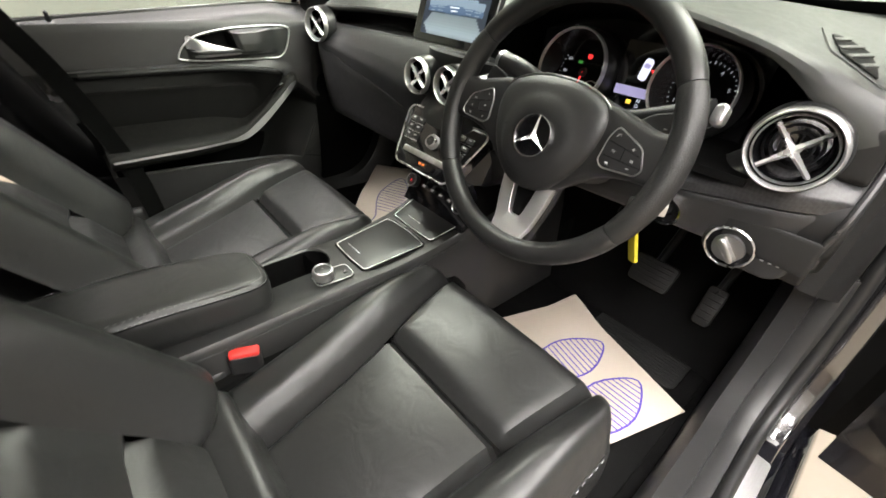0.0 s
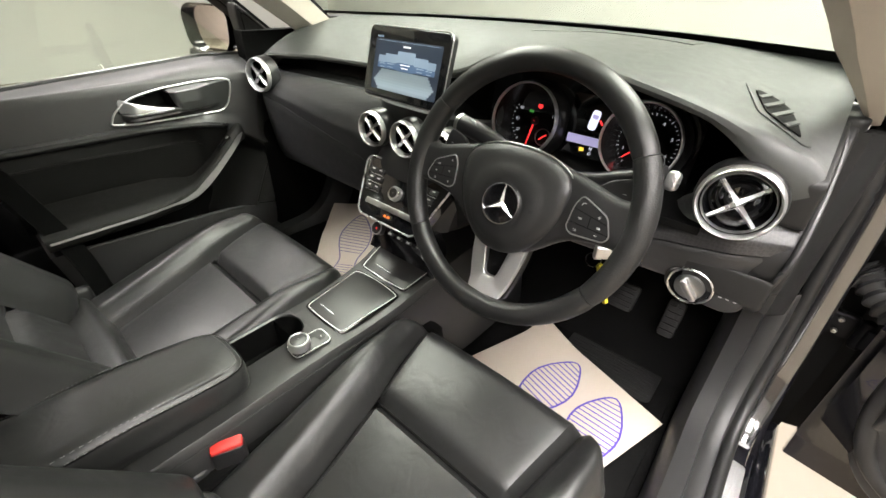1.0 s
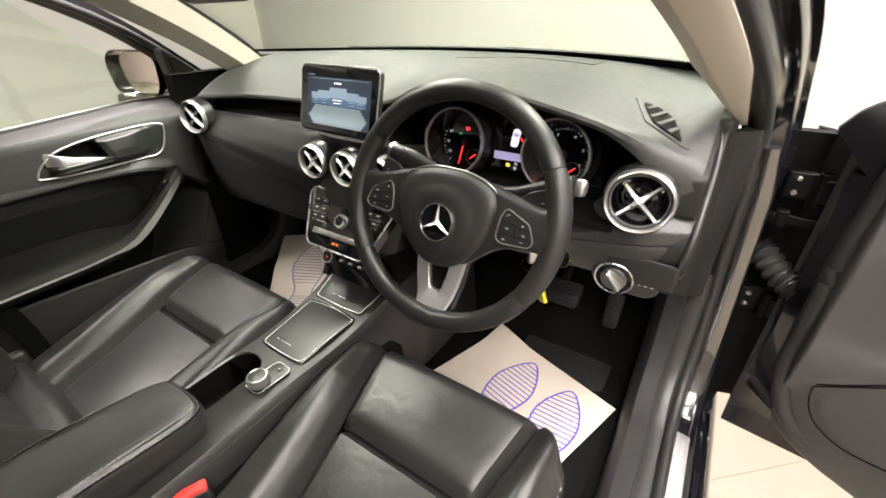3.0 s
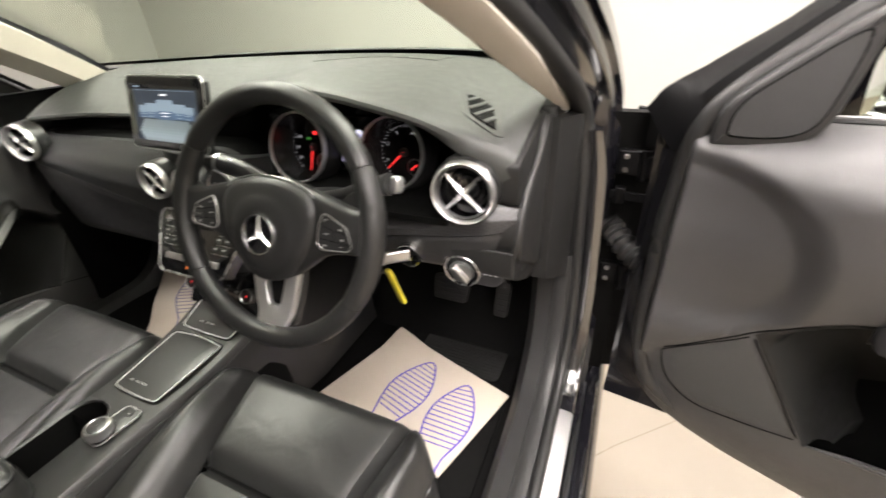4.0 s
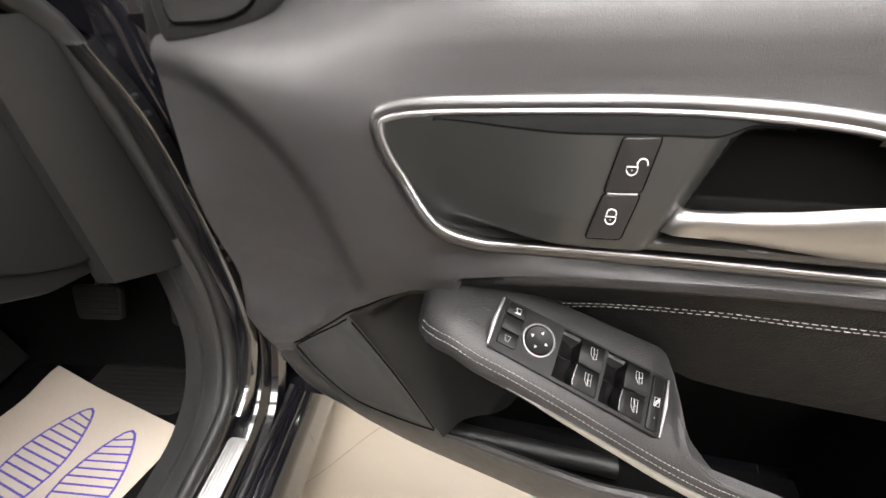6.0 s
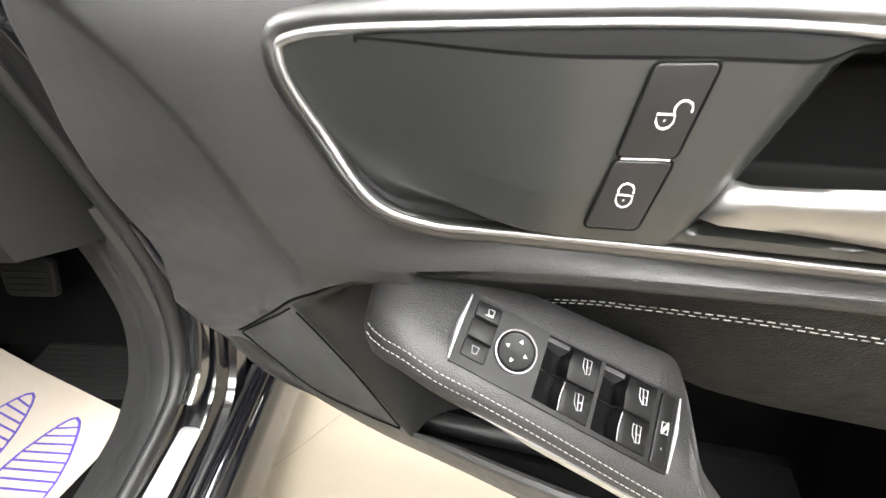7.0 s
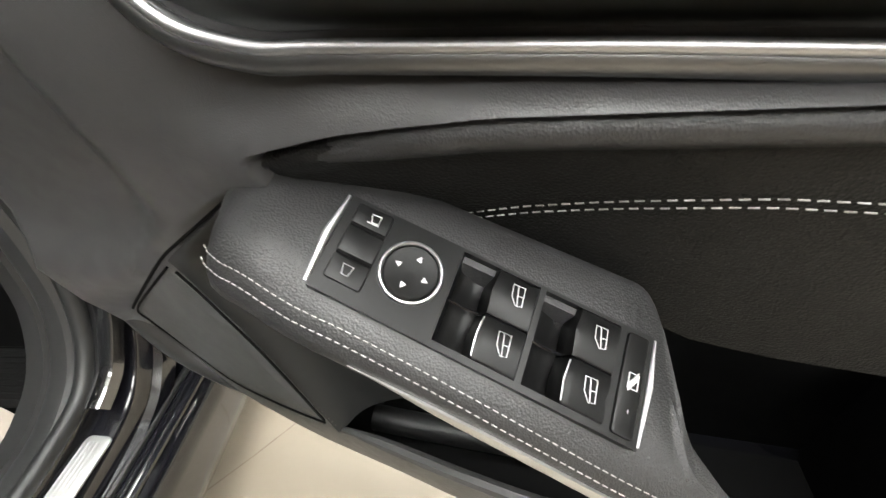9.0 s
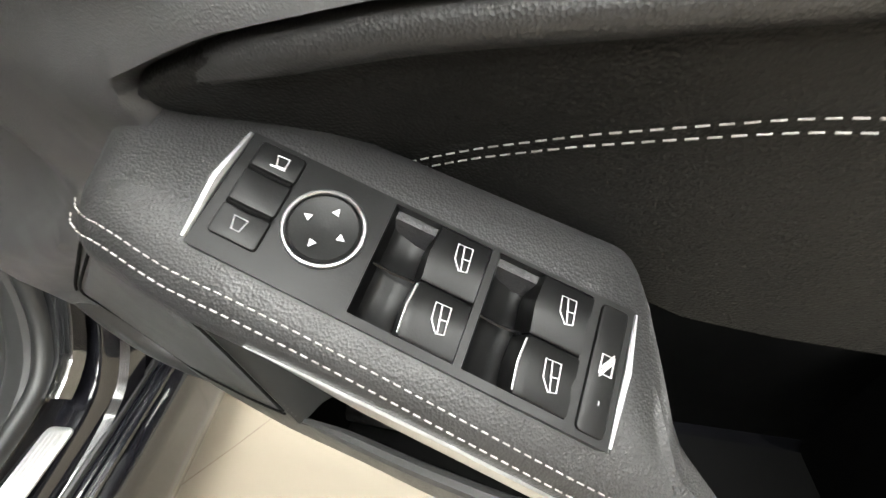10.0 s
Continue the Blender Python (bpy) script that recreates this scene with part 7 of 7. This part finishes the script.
def sheet(at, w, h, ink, label, bend, soles):
    p = thing("paper_mat", label, "paper mat", at, "paper floor mats")
    def f(u, v):
        x, y = (u - 0.5) * w, (v - 0.5) * h
        return x, y, bend(u, v)
    part("paper_sheet", slab(f, 24, 20, (0, 0, -0.0012)), PAPER, p, "cream paper sheet")
    for cx, cy, ang, fl in soles:
        sole(p, cx, cy, ang, ink, flip=fl)
    for o in p.children_recursive:
        if o.name.startswith(("sole_outline", "print_line")):
            for q in o.data.vertices:
                q.co.z += bend(q.co.x / w + 0.5, q.co.y / h + 0.5)
    return p
def curl(u, v):
    """The far corner beside the tunnel lifts a little."""
    return 0.020 * ss(0.75, 1.0, v) * ss(0.35, 0.0, u)
sheet(facing((0.419, 0.057, 0.252), (0.952, -0.306, 0.0), (0.306, 0.952, 0.0)), 0.412, 0.40, INK, "cream paper floor mat printed with two violet shoe soles", curl, ((-0.018, -0.024, 6.5, 1), (0.148, -0.020, 13, -1)))
def rise(u, v):
    """Flat on the carpet, then up the slope towards the bulkhead, buckled on the way."""
    return 0.065 * ss(0.35, 1.0, v) + 0.014 * math.exp(-((v - 0.58) / 0.10) ** 2) * ss(0.6, 0.0, u)
sheet(facing((-0.424, 0.116, 0.296), (0.77, 0.64, 0.0), (-0.64, 0.77, 0.0)), 0.25, 0.51, PALEINK, "cream paper mat with printed soles in the passenger footwell", rise, ((-0.008, -0.012, -2, 1),))
matt = thing("floor_mat", "black carpet floor mat in the driver footwell", "floor mat", pose(0.42, 0.10, 0.2375))
part("mat_carpet", prism(rr(0.50, 0.62, 0.04), 0, 0.008, 0.003), CARPET, matt)
part("heel_pad", place(prism(rr(0.26, 0.16, 0.02), 0.008, 0.0105, 0.001), Matrix.Translation((0.08, 0.20, 0))), ENDPLASTIC, matt, "ribbed rubber heel pad")
part("pad_ribs", join(*[place(box(0.24, 0.004, 0.002, 0.0006), Matrix.Translation((0.08, 0.135 + 0.0118 * k, 0.0112))) for k in range(12)]), ENDPLASTIC, matt)

# ---- pedals ----
def pedal(x, y, z, w, h, arm, label):
    p = thing("pedal", label, "pedal", None, "driver pedals")
    m = facing((x, y, z), (1, 0, 0), (0, 0.45, 0.9))
    part("pad", place(prism(rr(w, h, 0.012, 4, 0.9), 0, 0.012, 0.003), m), ENDPLASTIC, p, "black rubber pedal pad")
    part("ribs", join(*[place(box(w * 0.8, 0.003, 0.003, 0.001), m @ Matrix.Translation((0, -h / 2 + h * (k + 1) / 6, 0.013))) for k in range(5)]), ENDPLASTIC, p)
    part("pedal_arm", tube(curve([(x, y + 0.01, z + h * 0.3), (x + 0.005, y + 0.10, z + 0.14), arm], 10), 0.011, 8), SMOOTHPLASTIC, p)
pedal(0.445, 0.365, 0.43, 0.115, 0.075, (0.45, 0.46, 0.72), "wide black brake pedal in the dark footwell")
pedal(0.590, 0.405, 0.395, 0.046, 0.105, (0.59, 0.50, 0.66), "narrow black accelerator pedal in the dark footwell")

# ---- light switch, ignition, key ----
lsm = facing((0.617, 0.014, 0.742), (1, 0, 0), (0, -0.12, 1))
ls = thing("light_switch", "round light switch with a silver ring", "light switch", lsm)
part("switch_plate", place(prism(rr(0.116, 0.060, 0.028, 8), -0.018, -0.003, 0.006), Matrix.Translation((0.018, 0, 0))), PLASTIC, ls)
part("switch_ring", lathe([(0.0305, -0.004), (0.0312, 0.001), (0.0325, 0.0018), (0.0338, 0.0005), (0.0340, -0.006)], 40, True), CHROME, ls, "silver ring")
part("switch_face", lathe([(0.0310, -0.003), (0.0305, -0.001), (0.001, -0.001)], 36), PIANO, ls)
part("turn_knob", place(join(lathe([(0.0225, -0.001), (0.0215, 0.005), (0.001, 0.006)], 32), place(box(0.012, 0.042, 0.012, 0.004), Matrix.Translation((0, 0, 0.010)))), Matrix.Rotation(radians(40), 4, "Z")), SILVER, ls, "silver turn knob")
for k in range(3):
    part("symbol", place(box(0.0045, 0.0014, 0.0006, 0.0002), pose(0.043 + 0.010 * k, 0.001, -0.0015)), MARK, ls)
igm = facing((0.518, 0.004, 0.763), (1, 0, 0), (0, -0.10, 1))
ig = thing("ignition_switch", "ignition lock with a bright ring", "ignition", igm)
part("lock_ring", lathe([(0.0195, -0.012), (0.021, 0.005), (0.0235, 0.006), (0.0255, -0.002), (0.0255, -0.012)], 36, True), BRIGHT, ig)
part("lock_face", lathe([(0.0205, -0.002), (0.010, -0.002), (0.0095, -0.006), (0.001, -0.006)], 30), PIANO, ig)
kd = Vector((-0.80, -0.58, -0.18)).normalized()
ky = thing("car_key", "car key in the ignition with a yellow tag", "key", facing((0.518, 0.004, 0.763), Vector((0, 0, 1)).cross(kd), (0, 0, 1)))
part("key_body", prism(rr(0.012, 0.024, 0.005), 0.0, 0.050, 0.004), SILVER, ky, "metal key shank")
part("key_cap", prism(rr(0.0135, 0.026, 0.005), 0.046, 0.058, 0.003), SILVER, ky, "dull metal key end")
part("key_ring", place(lathe([(0.0115, -0.001), (0.0125, 0.001), (0.0135, -0.001)], 28, True), pose(0, -0.016, 0.056, 0, 70, 20)), BRIGHT, ky, "steel split ring")
tl = ky.matrix_basis.inverted() @ facing((0.488, -0.022, 0.730), (0.80, -0.45, 0.16), (-0.018, -0.012, 0.085))
part("key_tag", place(prism(fillet([(-0.008, 0.010), (0.008, 0.010), (0.009, 0.0), (0.009, -0.070), (-0.009, -0.070), (-0.009, 0.0)], 0.004), -0.0030, 0.0035, 0.0012), tl), YELLOW, ky, "yellow plastic tag")
part("tag_back", place(prism(fillet([(-0.008, 0.0), (0.008, 0.0), (0.008, -0.072), (-0.008, -0.072)], 0.003), -0.0055, -0.004, 0.0004), tl @ pose(-0.003, 0, 0, 0, 0, -4)), SMOOTHPLASTIC, ky)

# ---- seat belt hanging beside the passenger seat back ----
sb = thing("seat_belt", "black seat belt webbing hanging beside the passenger seat", "seat belt")
line = curve([(-0.665, -0.86, 1.16), (-0.655, -0.74, 0.93), (-0.645, -0.675, 0.80), (-0.640, -0.625, 0.655), (-0.635, -0.585, 0.50), (-0.63, -0.57, 0.32)], 30)
part("webbing", slab(lambda u, v: (lambda p: (p.x + 0.004 * math.sin(7 * v), p.y + (u - 0.5) * 0.042, p.z + (u - 0.5) * 0.018))(line[min(29, int(v * 29 + 0.5))]), 4, 29, (-0.0015, 0, 0)), DEEP, sb, "woven black webbing")
for e in (-0.5, 0.5):
    part("selvedge", tube([Vector((p.x + 0.004 * math.sin(7 * k / 29), p.y + e * 0.042, p.z + e * 0.018)) for k, p in enumerate(line)], 0.0013, 6), FRAMEBLACK, sb, "smooth woven edge of the belt")
